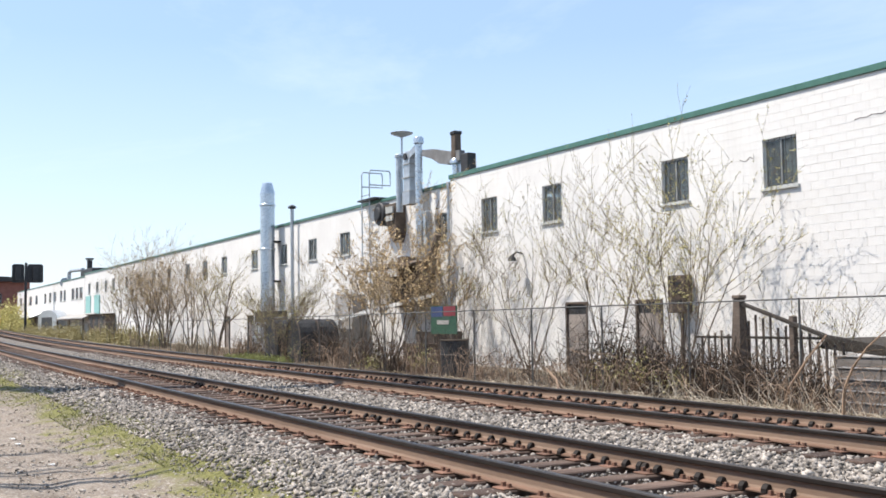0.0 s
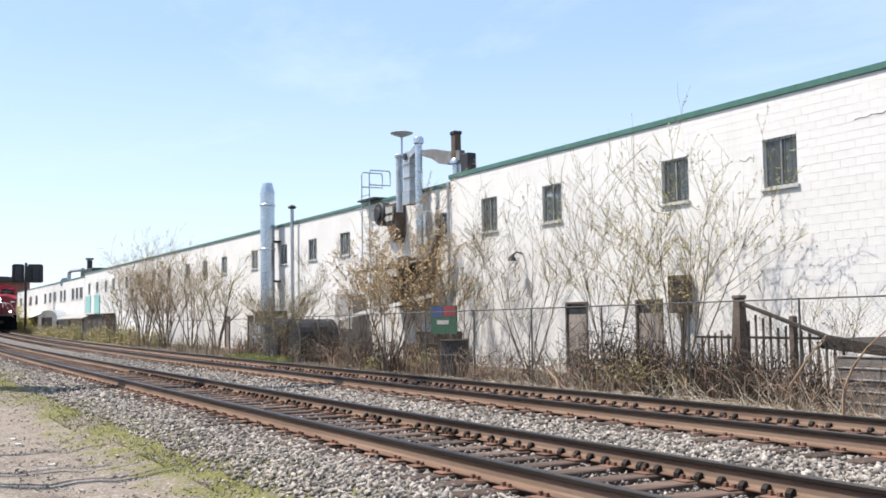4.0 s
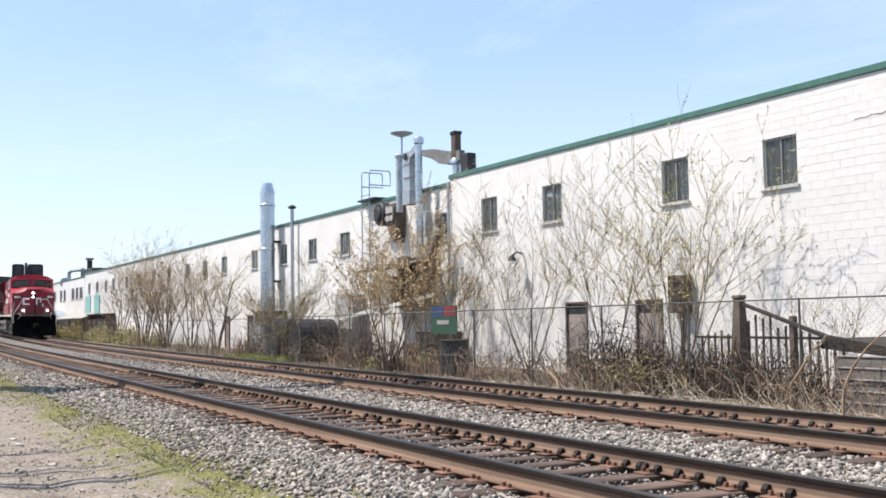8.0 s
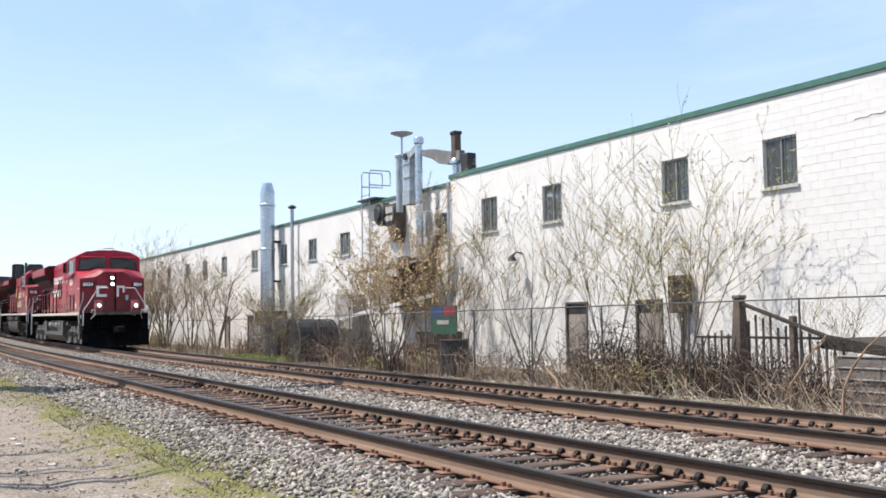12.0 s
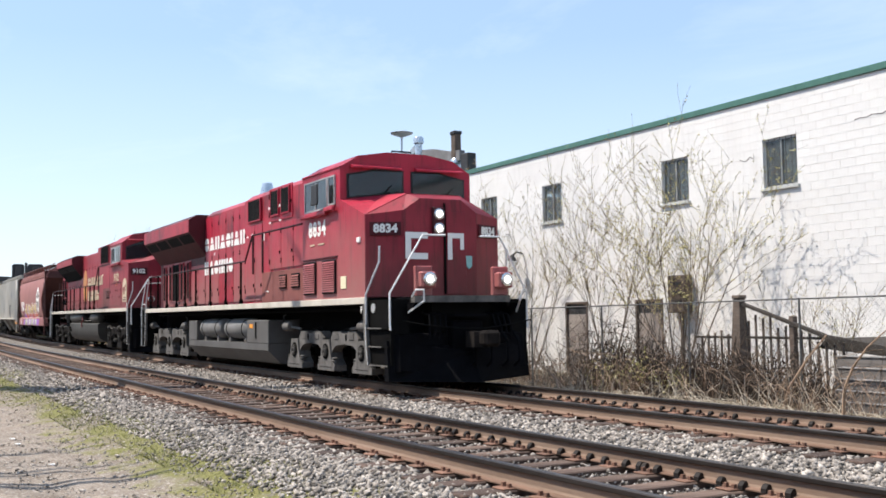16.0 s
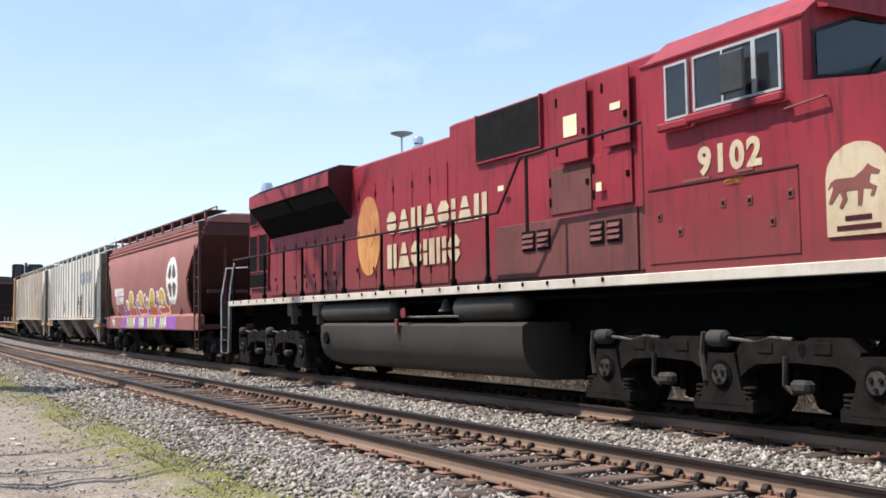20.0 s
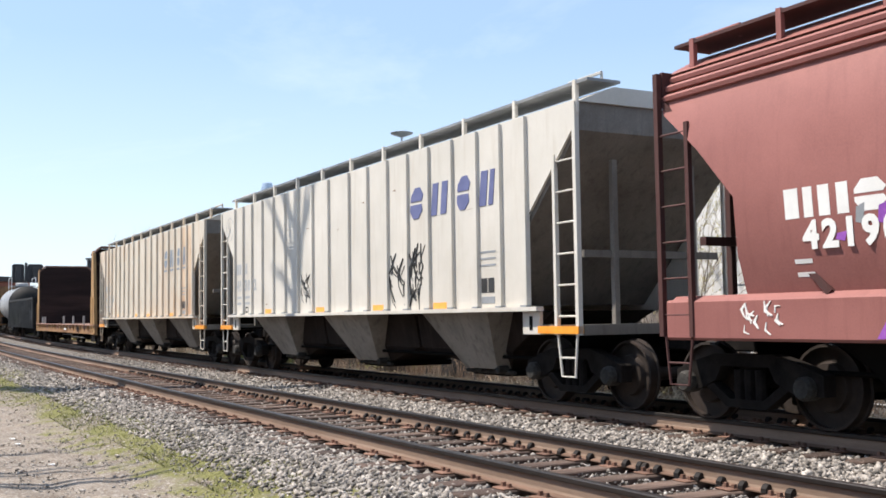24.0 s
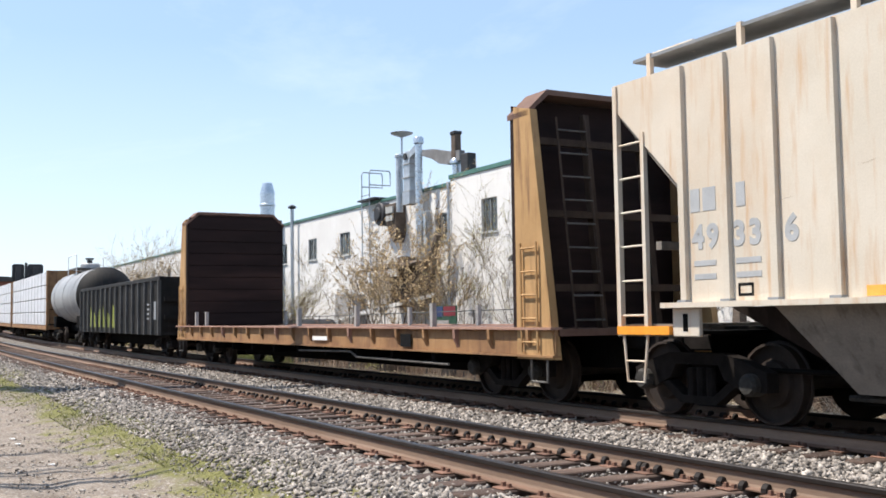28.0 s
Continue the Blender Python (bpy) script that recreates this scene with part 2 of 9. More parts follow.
    l.new(math2("ADD", math2("MULTIPLY", cell.outputs["Distance"], span(edge, 2.5, 3.3)), math2("MULTIPLY", fine, 0.7)), bp.inputs["Height"])
    l.new(bp.outputs["Normal"], b.inputs["Normal"])
    return m


M["ground"] = ground_material()


# ---- mesh building ----
class Geo:
    """Vertices and faces of one mesh, gathered piece by piece."""

    def __init__(self):
        self.v, self.f = [], []

    def add(self, verts, faces):
        k = len(self.v)
        self.v += [tuple(a) for a in verts]
        self.f += [tuple(i + k for i in q) for q in faces]
        return self

    def box(self, x0, x1, y0, y1, z0, z1, c=0.0):
        """A box; c cuts its edges off."""
        if c <= 0:
            return self.add([(x, y, z) for z in (z0, z1) for y in (y0, y1) for x in (x0, x1)],
                            [(0, 2, 3, 1), (4, 5, 7, 6), (0, 1, 5, 4), (2, 6, 7, 3), (0, 4, 6, 2), (1, 3, 7, 5)])
        lo, hi = (x0, y0, z0), (x1, y1, z1)
        verts, index = [], {}
        for s in ((a, b, d) for a in (0, 1) for b in (0, 1) for d in (0, 1)):
            for ax in range(3):
                q = []
                for i in range(3):
                    e = (lo, hi)[s[i]][i]
                    q.append(e if i == ax else e + (c if s[i] == 0 else -c))
                index[s, ax] = len(verts)
                verts.append(q)
        faces = []
        for ax in range(3):
            o1, o2 = (ax + 1) % 3, (ax + 2) % 3
            for side in (0, 1):
                ring = []
                for a, b in ((0, 0), (1, 0), (1, 1), (0, 1)):
                    s = [0, 0, 0]
                    s[ax], s[o1], s[o2] = side, a, b
                    ring.append(index[tuple(s), ax])
                faces.append(ring if side else ring[::-1])
            for a in (0, 1):
                for b in (0, 1):
                    s0, s1 = [0, 0, 0], [0, 0, 0]
                    s0[ax], s1[ax] = 0, 1
                    s0[o1] = s1[o1] = a
                    s0[o2] = s1[o2] = b
                    q = [index[tuple(s0), o1], index[tuple(s1), o1], index[tuple(s1), o2], index[tuple(s0), o2]]
                    faces.append(q if a == b else q[::-1])
        for s in ((a, b, d) for a in (0, 1) for b in (0, 1) for d in (0, 1)):
            t = [index[s, 0], index[s, 1], index[s, 2]]
            faces.append(t if sum(s) % 2 else t[::-1])
        return self.add(verts, faces)

    def prism(self, pts, axis, a, b):
        """A flat outline pushed along an axis from a to b; the outline's two numbers are the other axes in order."""
        n, out = len(pts), []
        for w in (a, b):
            for p in pts:
                q = list(p)
                q.insert(axis, w)
                out.append(q)
        area = sum(pts[i][0] * pts[(i + 1) % n][1] - pts[(i + 1) % n][0] * pts[i][1] for i in range(n))
        flip = (area < 0) ^ (axis == 1) ^ (b < a)
        faces = [tuple(range(n))[::-1], tuple(range(n, 2 * n))] + [(i, (i + 1) % n, n + (i + 1) % n, n + i) for i in range(n)]
        return self.add(out, [q[::-1] for q in faces] if flip else faces)

    def tube(self, path, r, seg=6, caps=True):
        """A round bar along a path; r is one radius or one for each point."""
        path = [Vector(p) for p in path]
        rs = r if isinstance(r, (list, tuple)) else [r] * len(path)
        k, ring = len(self.v), []
        side = None
        for i, p in enumerate(path):
            d = (path[min(i + 1, len(path) - 1)] - path[max(i - 1, 0)]).normalized()
            if side is None:
                side = d.orthogonal().normalized()
            else:
                side = side - d * side.dot(d)
                side = side.normalized() if side.length > 1e-5 else d.orthogonal().normalized()
            up = d.cross(side)
            for j in range(seg):
                w = 2 * math.pi * j / seg
                self.v.append(tuple(p + (side * math.cos(w) + up * math.sin(w)) * rs[i]))
        for i in range(len(path) - 1):
            for j in range(seg):
                a, b = k + i * seg + j, k + i * seg + (j + 1) % seg
                self.f.append((a, b, b + seg, a + seg))
        if caps:
            self.f.append(tuple(k + j for j in range(seg))[::-1])
            self.f.append(tuple(k + (len(path) - 1) * seg + j for j in range(seg)))
        return self

    def lathe(self, profile, centre, axis="z", seg=20):
        """A turned body: profile of (radius, height) pairs round an axis through centre."""
        k, c = len(self.v), Vector(centre)
        for r, h in profile:
            for j in range(seg):
                w = 2 * math.pi * j / seg
                a, b = r * math.cos(w), r * math.sin(w)
                q = {"z": (a, b, h), "x": (h, a, b), "y": (b, h, a)}[axis]
                self.v.append(tuple(c + Vector(q)))
        for i in range(len(profile) - 1):
            for j in range(seg):
                a, b = k + i * seg + j, k + i * seg + (j + 1) % seg
                self.f.append((a, b, b + seg, a + seg))
        self.f.append(tuple(k + j for j in range(seg))[::-1])
        self.f.append(tuple(k + (len(profile) - 1) * seg + j for j in range(seg)))
        return self

    def mesh(self, name, mat, smooth=False):
        me = bpy.data.meshes.new(name)
        me.from_pydata(self.v, [], self.f)
        me.materials.append(mat)
        if smooth:
            me.polygons.foreach_set("use_smooth", [True] * len(me.polygons))
            me.set_sharp_from_angle(angle=radians(40))
        me.update()
        return me


def thing(name, label, category, group="", kind=""):
    return tagged(new(name), label, category, group, kind)


def part(name, geo, mat, parent=None, label="", smooth=False, at=None):
    ob = new(name, geo.mesh(name, mat, smooth))
    if parent is not None:
        ob.parent = parent
    if at is not None:
        ob.matrix_basis = at
    if label:
        tagged(ob, label)
    return ob


def again(ob, parent=None, at=None):
    """One more piece on the same mesh."""
    o = new(ob.name.split(".")[0], ob.data)
    o.parent = parent if parent is not None else ob.parent
    if at is not None:
        o.matrix_basis = at
    return o


# ---- the line: a long flat curve and a distant rise, set to fit the camera's view ----
BEND, RISE = 0.00015, 0.00005
NEAR_RAIL, FAR_RAIL, RAIL_GAP = 4.806, 8.887, 1.505
NEAR_LINE, FAR_LINE = NEAR_RAIL + RAIL_GAP / 2, FAR_RAIL + RAIL_GAP / 2


def loft(g, a, b):
    """A solid between two outlines of equally many points."""
    n = len(a)
    g.add([*a, *b], [tuple(range(n)), tuple(range(n, 2 * n))[::-1]] + [(i, n + i, n + (i + 1) % n, (i + 1) % n) for i in range(n)])
    return g


def bend(x):
    return BEND * min(x, 0) ** 2


def rise(x):
    return RISE * min(x, 0) ** 2 if x > -260 else RISE * 260 ** 2


PROFILE = [(-1600, -0.5), (-60, -0.5), (-12, -0.5), (-3, -0.52), (0.0, -0.5), (1.5, -0.5), (2.4, -0.5), (2.9, -0.45), (3.5, -0.33), (4.0, -0.23),
           (4.4, -0.225), (4.9, -0.245), (6.2, -0.245), (6.7, -0.225), (7.1, -0.24), (7.6, -0.27), (8.1, -0.24), (8.5, -0.225), (9.0, -0.245), (10.2, -0.245), (10.7, -0.225),
           (11.1, -0.24), (11.8, -0.36), (12.6, -0.42), (14, -0.42), (16, -0.4), (18, -0.4), (40, -0.4), (90, -0.4), (1600, -0.4)]


def ground_z(x, y):
    w = y - bend(x)
    for (a, za), (b, zb) in zip(PROFILE, PROFILE[1:]):
        if w <= b:
            return za + (zb - za) * (w - a) / (b - a) + rise(x)
    return -0.4


def build_ground():
    xs = [-1600, -900, -500, -380, -300, -260, -220, -190, -160, -140, -120, -105, -90, -80, -70, -62, -55, -50, -46]
    x = -44.0
    while x < -3:
        xs.append(x)
        x += 0.4 if x > -32 else 1.0
    xs += [-2, 0, 4, 10, 25, 60, 200, 1600]
    ws = sorted(set([p[0] for p in PROFILE] + [0.5, 1.0, 1.25, 1.75, 2.0, 2.2, 2.65, 3.2, 3.75, 5.0, 6.2, 9.0, 10.2, 13.3, 15, 17, 22, 28]))
    verts, across = [], []
    rnd = random.Random(4)
    for x in xs:
        for w in ws:
            y = w + bend(x) if abs(w) < 100 else w
            z = ground_z(x, y) if abs(w) < 100 else -0.4 + rise(x)
            if w < 3.4 and w > -20 or 11.5 < w < 17:
                z += rnd.uniform(-0.025, 0.025)
            verts.append((x, y, z))
            across.append(w)
    n = len(ws)
    faces = [(i * n + j, (i + 1) * n + j, (i + 1) * n + j + 1, i * n + j + 1) for i in range(len(xs) - 1) for j in range(n - 1)]
    g = Geo().add(verts, faces)
    me = g.mesh("ground", M["ground"])
    a = me.attributes.new("across", "FLOAT", "POINT")
    a.data.foreach_set("value", across)
    return tagged(new("ground", me), "dirt path, grass verge, grey ballast and bare soil", "ground", kind="structure")


ground = build_ground()


# ---- the two tracks ----
def sweep(profile, y_mid, xs, mat, name, parent, smooth=False):
    g, n = Geo(), len(profile)
    for x in xs:
        for (a, b) in profile:
            g.v.append((x, y_mid + bend(x) + a, b + rise(x)))
    for i in range(len(xs) - 1):
        for j in range(n):
            p, q = i * n + j, i * n + (j + 1) % n
            g.f.append((p, q, q + n, p + n))
    return part(name, g, mat, parent, smooth=smooth)


RAIL_XS = [-400, -300, -260, -230, -200, -180, -160, -140, -125, -110, -95, -80, -70, -60, -50, -40, -30, -20, -10, 0, 10, 40]
RAIL_BODY = [(-0.022, -0.155), (0.022, -0.155), (0.011, -0.135), (0.011, -0.052), (0.03, -0.042), (-0.03, -0.042), (-0.011, -0.052), (-0.011, -0.135)]
RAIL_FOOT = [(-0.075, -0.178), (0.075, -0.178), (0.075, -0.166), (0.022, -0.152), (-0.022, -0.152), (-0.075, -0.166)]
RAIL_TOP = [(-0.034, -0.046), (0.034, -0.046), (0.037, -0.036), (0.037, -0.008), (0.028, 0.0), (-0.028, 0.0), (-0.037, -0.008), (-0.037, -0.036)]


def build_track(name, line, label, seed):
    rnd = random.Random(seed)
    track = thing(name, label, "railway track", kind="structure")
    for side in (-1, 1):
        y = line + side * RAIL_GAP / 2
        rail = sweep(RAIL_BODY, y, RAIL_XS, M["rail_side"], "rail", track)
        sweep(RAIL_TOP, y, RAIL_XS, M["rail_head"], "rail_head", rail)
        sweep(RAIL_FOOT, y, RAIL_XS, M["rail_foot"], "rail_foot", rail)
    tie_mesh = [part("tie", Geo().box(-0.115, 0.115, -1.3, 1.3, -0.36, -0.185, 0.012), M["tie"], track)]
    first = True
    plate = part("tie_plate", Geo().box(-0.09, 0.09, -0.19, 0.19, -0.186, -0.172, 0.005)
                 .box(-0.06, -0.03, -0.12, -0.085, -0.173, -0.135).box(0.03, 0.06, 0.085, 0.12, -0.173, -0.135)
                 .box(0.03, 0.06, -0.12, -0.085, -0.173, -0.14).box(-0.06, -0.03, 0.085, 0.12, -0.173, -0.14), M["plate"], track)
    anchor = part("rail_anchor", Geo().prism([(-0.08, -0.175), (-0.02, -0.175), (-0.015, -0.13), (-0.03, -0.105), (-0.055, -0.11), (-0.08, -0.14)], 0, -0.03, 0.03),
                  M["anchor"], track)
    far = Geo()
    x, k = 2.0, 0
    while x > -150:
        at = pose(x, line + bend(x) + rnd.uniform(-0.04, 0.04), rise(x) + rnd.uniform(-0.012, 0.004), 0, 0, rnd.uniform(-1.6, 1.6))
        if x > -62:
            if first:
                tie_mesh[0].matrix_basis, first = at, False
            else:
                again(tie_mesh[0], at=at)
        else:
            y = line + bend(x)
            far.box(x - 0.115, x + 0.115, y - 1.3, y + 1.3, -0.36 + rise(x), -0.185 + rise(x))
        if x > -36:
            for side in (-1, 1):
                m = pose(x + rnd.uniform(-0.02, 0.02), line + bend(x) + side * RAIL_GAP / 2, rise(x))
                if k == 0 and side < 0:
                    plate.matrix_basis = m
                else:
                    again(plate, at=m)
                if side < 0 or x < -30:
                    continue
                m2 = pose(x + 0.16 * rnd.choice((-1, 1)), line + bend(x) + side * RAIL_GAP / 2, rise(x) + rnd.uniform(-0.004, 0.004), 0, 0, rnd.uniform(-4, 4))
                if k == 0:
                    anchor.matrix_basis = m2
                else:
                    again(anchor, at=m2)
                again(anchor, at=m2 @ Matrix.Translation((0.26, 0, 0)))
        x -= 0.53 + rnd.uniform(-0.03, 0.03)
        k += 1
    tagged(part("far_ties", far, M["tie"], track), kind="stuff")
    return track


track_near = build_track("track_near", NEAR_LINE, "rusty rails on weathered timber ties in ballast", 11)
track_far = build_track("track_far", FAR_LINE, "rusty rails on timber ties beside the fence", 12)


def scatter_stones():
    """Loose crushed stone over the ballast, thickest near the lens."""
    rnd = np.random.default_rng(7)
    octa = np.array([(1, 0, 0), (-1, 0, 0), (0, 1, 0), (0, -1, 0), (0, 0, 1), (0, 0, -1)], float)
    tri = np.array([(0, 2, 4), (2, 1, 4), (1, 3, 4), (3, 0, 4), (2, 0, 5), (1, 2, 5), (3, 1, 5), (0, 3, 5)])
    pts = []
    for x0, x1, w0, w1, per in ((-13, -4.5, 3.5, 11.6, 620), (-20, -13, 3.4, 11.6, 400), (-32, -20, 3.3, 11.6, 170), (-50, -32, 3.3, 11.4, 60), (-20, -4.5, 2.9, 3.6, 150),
                                (-17, -6, 0.6, 3.5, 150), (-34, -17, 0.6, 3.4, 45)):
        n = int((x1 - x0) * (w1 - w0) * per)
        pts.append(np.stack([rnd.uniform(x0, x1, n), rnd.uniform(w0, w1, n)], 1))
    pts = np.concatenate(pts)
    keep = np.ones(len(pts), bool)
    for c in (NEAR_LINE, FAR_LINE):
        d = np.abs(pts[:, 1] - c)
        keep &= ~(np.abs(d - RAIL_GAP / 2) < 0.1)
        keep &= ~((d < 0.7) & (rnd.random(len(pts)) < 0.55))
    pts = pts[keep]
    n = len(pts)
    size = rnd.uniform(0.018, 0.042, n) * np.where(pts[:, 0] < -20, 1.25, 1.0)
    size = np.where(pts[:, 1] < 3.3, size * rnd.uniform(0.25, 0.6, n), size)
    inner = np.minimum(np.abs(pts[:, 1] - NEAR_LINE), np.abs(pts[:, 1] - FAR_LINE)) < 0.7
    size = np.where(inner, size * 0.62, size)
    v = (octa[None] + rnd.uniform(-0.38, 0.38, (n, 6, 3))) * (size[:, None] * rnd.uniform(0.5, 1.35, (n, 3)))[:, None, :]
    tip = rnd.uniform(-0.8, 0.8, n)
    ct, st = np.cos(tip), np.sin(tip)
    v[:, :, 1], v[:, :, 2] = v[:, :, 1] * ct[:, None] - v[:, :, 2] * st[:, None], v[:, :, 1] * st[:, None] + v[:, :, 2] * ct[:, None]
    a = rnd.uniform(0, 6.28, n)
    c, s = np.cos(a), np.sin(a)
    vx, vy = v[:, :, 0] * c[:, None] - v[:, :, 1] * s[:, None], v[:, :, 0] * s[:, None] + v[:, :, 1] * c[:, None]
    yb = pts[:, 1] + BEND * pts[:, 0] ** 2
    prof = np.array(PROFILE)
    z = np.interp(pts[:, 1], prof[:, 0], prof[:, 1]) + RISE * pts[:, 0] ** 2 + size * rnd.uniform(-0.3, 0.7, n) + np.where(inner, 0.025, 0)
    allv = np.stack([vx + pts[:, 0][:, None], vy + yb[:, None], v[:, :, 2] * 0.8 + z[:, None]], 2).reshape(-1, 3)
    allf = (tri[None] + (np.arange(n) * 6)[:, None, None]).reshape(-1, 3)
    me = bpy.data.meshes.new("ballast_stones")
    me.vertices.add(len(allv))
    me.vertices.foreach_set("co", allv.ravel())
    me.loops.add(len(allf) * 3)
    me.loops.foreach_set("vertex_index", allf.ravel().astype(np.int32))
    me.polygons.add(len(allf))
    me.polygons.foreach_set("loop_start", np.arange(0, len(allf) * 3, 3, dtype=np.int32))
    me.update(calc_edges=True)
    me.materials.append(M["stone"])
    return tagged(new("ballast_stones", me), "loose grey crushed stone around the rails", "ballast", kind="stuff")


scatter_stones()


# ---- the white building ----
WALL_Y, WALL_T, COURSE = 18.0, 0.2, 0.1883
BASE = -0.4


def split_wall(name, x0, x1, z0, z1, y0, y1, holes, mat, label):
    """A wall with thickness; holes (x0, x1, z0, z1) go right through it."""
    g = Geo()
    xs = sorted(set([x0, x1] + [h[i] for h in holes for i in (0, 1)]))
    zs = sorted(set([z0, z1] + [h[i] for h in holes for i in (2, 3)]))
    for a, b in zip(xs, xs[1:]):
        run = None
        for c, d in zip(zs, zs[1:]):
            cx, cz = (a + b) / 2, (c + d) / 2
            solid = not any(h[0] < cx < h[1] and h[2] < cz < h[3] for h in holes)
            if solid:
                run = (run[0], d) if run else (c, d)
            if run and (not solid or d == zs[-1]):
                g.box(a, b, y0, y1, *run)
                run = None
    return tagged(part(name, g, mat), label, "wall", kind="structure")


NEAR_WINDOWS = [(-17.17, -16.17), (-20.68, -19.67), (-26.16, -25.15), (-29.79, -28.78), (-11.2, -10.2), (-7.5, -6.5)]
WIN_Z = (BASE + 24 * COURSE, BASE + 30 * COURSE)
NEAR_DOORS = [(-25.06, -23.99), (-21.86, -20.77)]
DOOR_Z = (BASE, BASE + 11 * COURSE)
FAR_WINDOWS = [(-33.25, -32.3), (-42.0, -40.9), (-45.74, -44.7), (-49.6, -48.6), (-54.1, -53.05), (-59.6, -58.5), (-63.6, -62.5), (-67.6, -66.5), (-72.5, -71.4), (-77, -75.9),
               (-81.5, -80.4), (-86, -84.9), (-91.2, -90.0), (-94.4, -93.2), (-98.4, -97.2), (-102.3, -101.1)]
FAR_WIN_Z = (4.07, 5.06)
END_WINDOWS = [(-106.8, -105.0), (-109.0, -107.4), (-111.4, -109.7), (-116.4, -115.0), (-118.8, -117.2), (-123.0, -121.4), (-126.6, -125.0), (-130.5, -128.8), (-138, -136.0), (-143.5, -141.2), (-148.5, -146.5), (-153, -151)]
LOW_WINDOWS = [(-54.75, -53.75), (-58.9, -57.9)]
near_holes = [(a, b, *WIN_Z) for a, b in NEAR_WINDOWS] + [(a, b, *DOOR_Z) for a, b in NEAR_DOORS]
mid_holes = [(a, b, *FAR_WIN_Z) for a, b in FAR_WINDOWS] + [(a, b, BASE, 1.58) for a, b in LOW_WINDOWS]
end_holes = [(a, b, 3.75, 4.87) for a, b in END_WINDOWS]
wall_1 = split_wall("wall_south_near", -31.9, 6, BASE - 0.3, 6.19, WALL_Y, WALL_Y + WALL_T, near_holes, M["render"], "white painted concrete block wall of a long factory")
split_wall("wall_south_middle", -104, -31.9, BASE - 0.3, 5.98, WALL_Y + 0.06, WALL_Y + WALL_T, mid_holes, M["render"], "white painted factory wall with small upper windows")
split_wall("wall_south_far", -156, -104, BASE - 0.3, 5.75, WALL_Y + 0.03, WALL_Y + WALL_T, end_holes, M["render"], "distant white factory wall with narrow windows")
g = Geo().box(-156, 6, 40, 40.2, BASE - 0.3, 5.6).box(5.8, 6, 18.2, 40, BASE - 0.3, 6.1).box(-156, -155.8, 18.2, 40, BASE - 0.3, 5.7)
tagged(part("wall_north", g, M["render"]), "plain rear walls of the factory", "wall", kind="structure")
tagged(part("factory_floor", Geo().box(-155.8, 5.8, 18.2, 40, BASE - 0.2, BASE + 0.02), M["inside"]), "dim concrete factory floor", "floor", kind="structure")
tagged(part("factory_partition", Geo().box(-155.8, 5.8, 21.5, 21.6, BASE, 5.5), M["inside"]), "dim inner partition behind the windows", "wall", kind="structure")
g = Geo().box(-31.9, 6, 18.2, 40, 5.85, 6.0).box(-104, -31.9, 18.2, 40, 5.6, 5.75).box(-156, -104, 18.2, 40, 5.4, 5.55)
tagged(part("roof", g, M["roofing"]), "flat felt roof of the factory", "roof", kind="structure")
g = Geo().box(-31.96, 6, 17.95, 18.26, 6.19, 6.345, 0.012).box(-104, -31.96, 18.0, 18.26, 5.98, 6.11, 0.012).box(-156, -104, 17.98, 18.26, 5.75, 5.86, 0.012)
tagged(part("roof_edge_trim", g, M["flashing"]), "green metal flashing along the roof edge", "trim", kind="structure")


def lay_blocks():
    """Courses of painted blocks proud of the near wall; openings stay free."""
    rnd = random.Random(3)
    size = 0.4
    proto, count = {}, 0
    rest = Geo()
    for row in range(35):
        z0 = BASE + row * COURSE
        z1 = z0 + COURSE
        x = 2.0 - (size / 2 if row % 2 else 0)
        while x > -31.9:
            a, b = max(x - size, -31.9), x
            x -= size
            pieces = [(a, b)]
            for h in near_holes:
                if h[2] < (z0 + z1) / 2 < h[3]:
                    cut = []
                    for p, q in pieces:
                        if q <= h[0] or p >= h[1]:
                            cut.append((p, q))
                        else:
                            if p < h[0]:
                                cut.append((p, h[0]))
                            if q > h[1]:
                                cut.append((h[1], q))
                    pieces = cut
            for p, q in pieces:
                w = round(q - p, 3)
                if w < 0.03:
                    continue
                off = rnd.uniform(-0.001, 0.001)
                if p > -17.2 and q < -13.0 and z0 > 1.0 and count < 300 and w == size:
                    if w not in proto:
                        proto[w] = part("block", Geo().box(-w / 2 + 0.0006, w / 2 - 0.0006, -0.006, 0.0, 0.003, COURSE - 0.003, 0.001), M["block"], wall_1)
                        o = proto[w]
                    else:
                        o = again(proto[w])
                    o.matrix_basis = Matrix.Translation(((p + q) / 2, WALL_Y + off, z0))
                    count += 1
                else:
                    rest.box(p + 0.0006, q - 0.0006, WALL_Y - 0.006 + off, WALL_Y, z0 + 0.003, z1 - 0.003)
    tagged(part("block_courses", rest, M["block"], wall_1), kind="stuff")


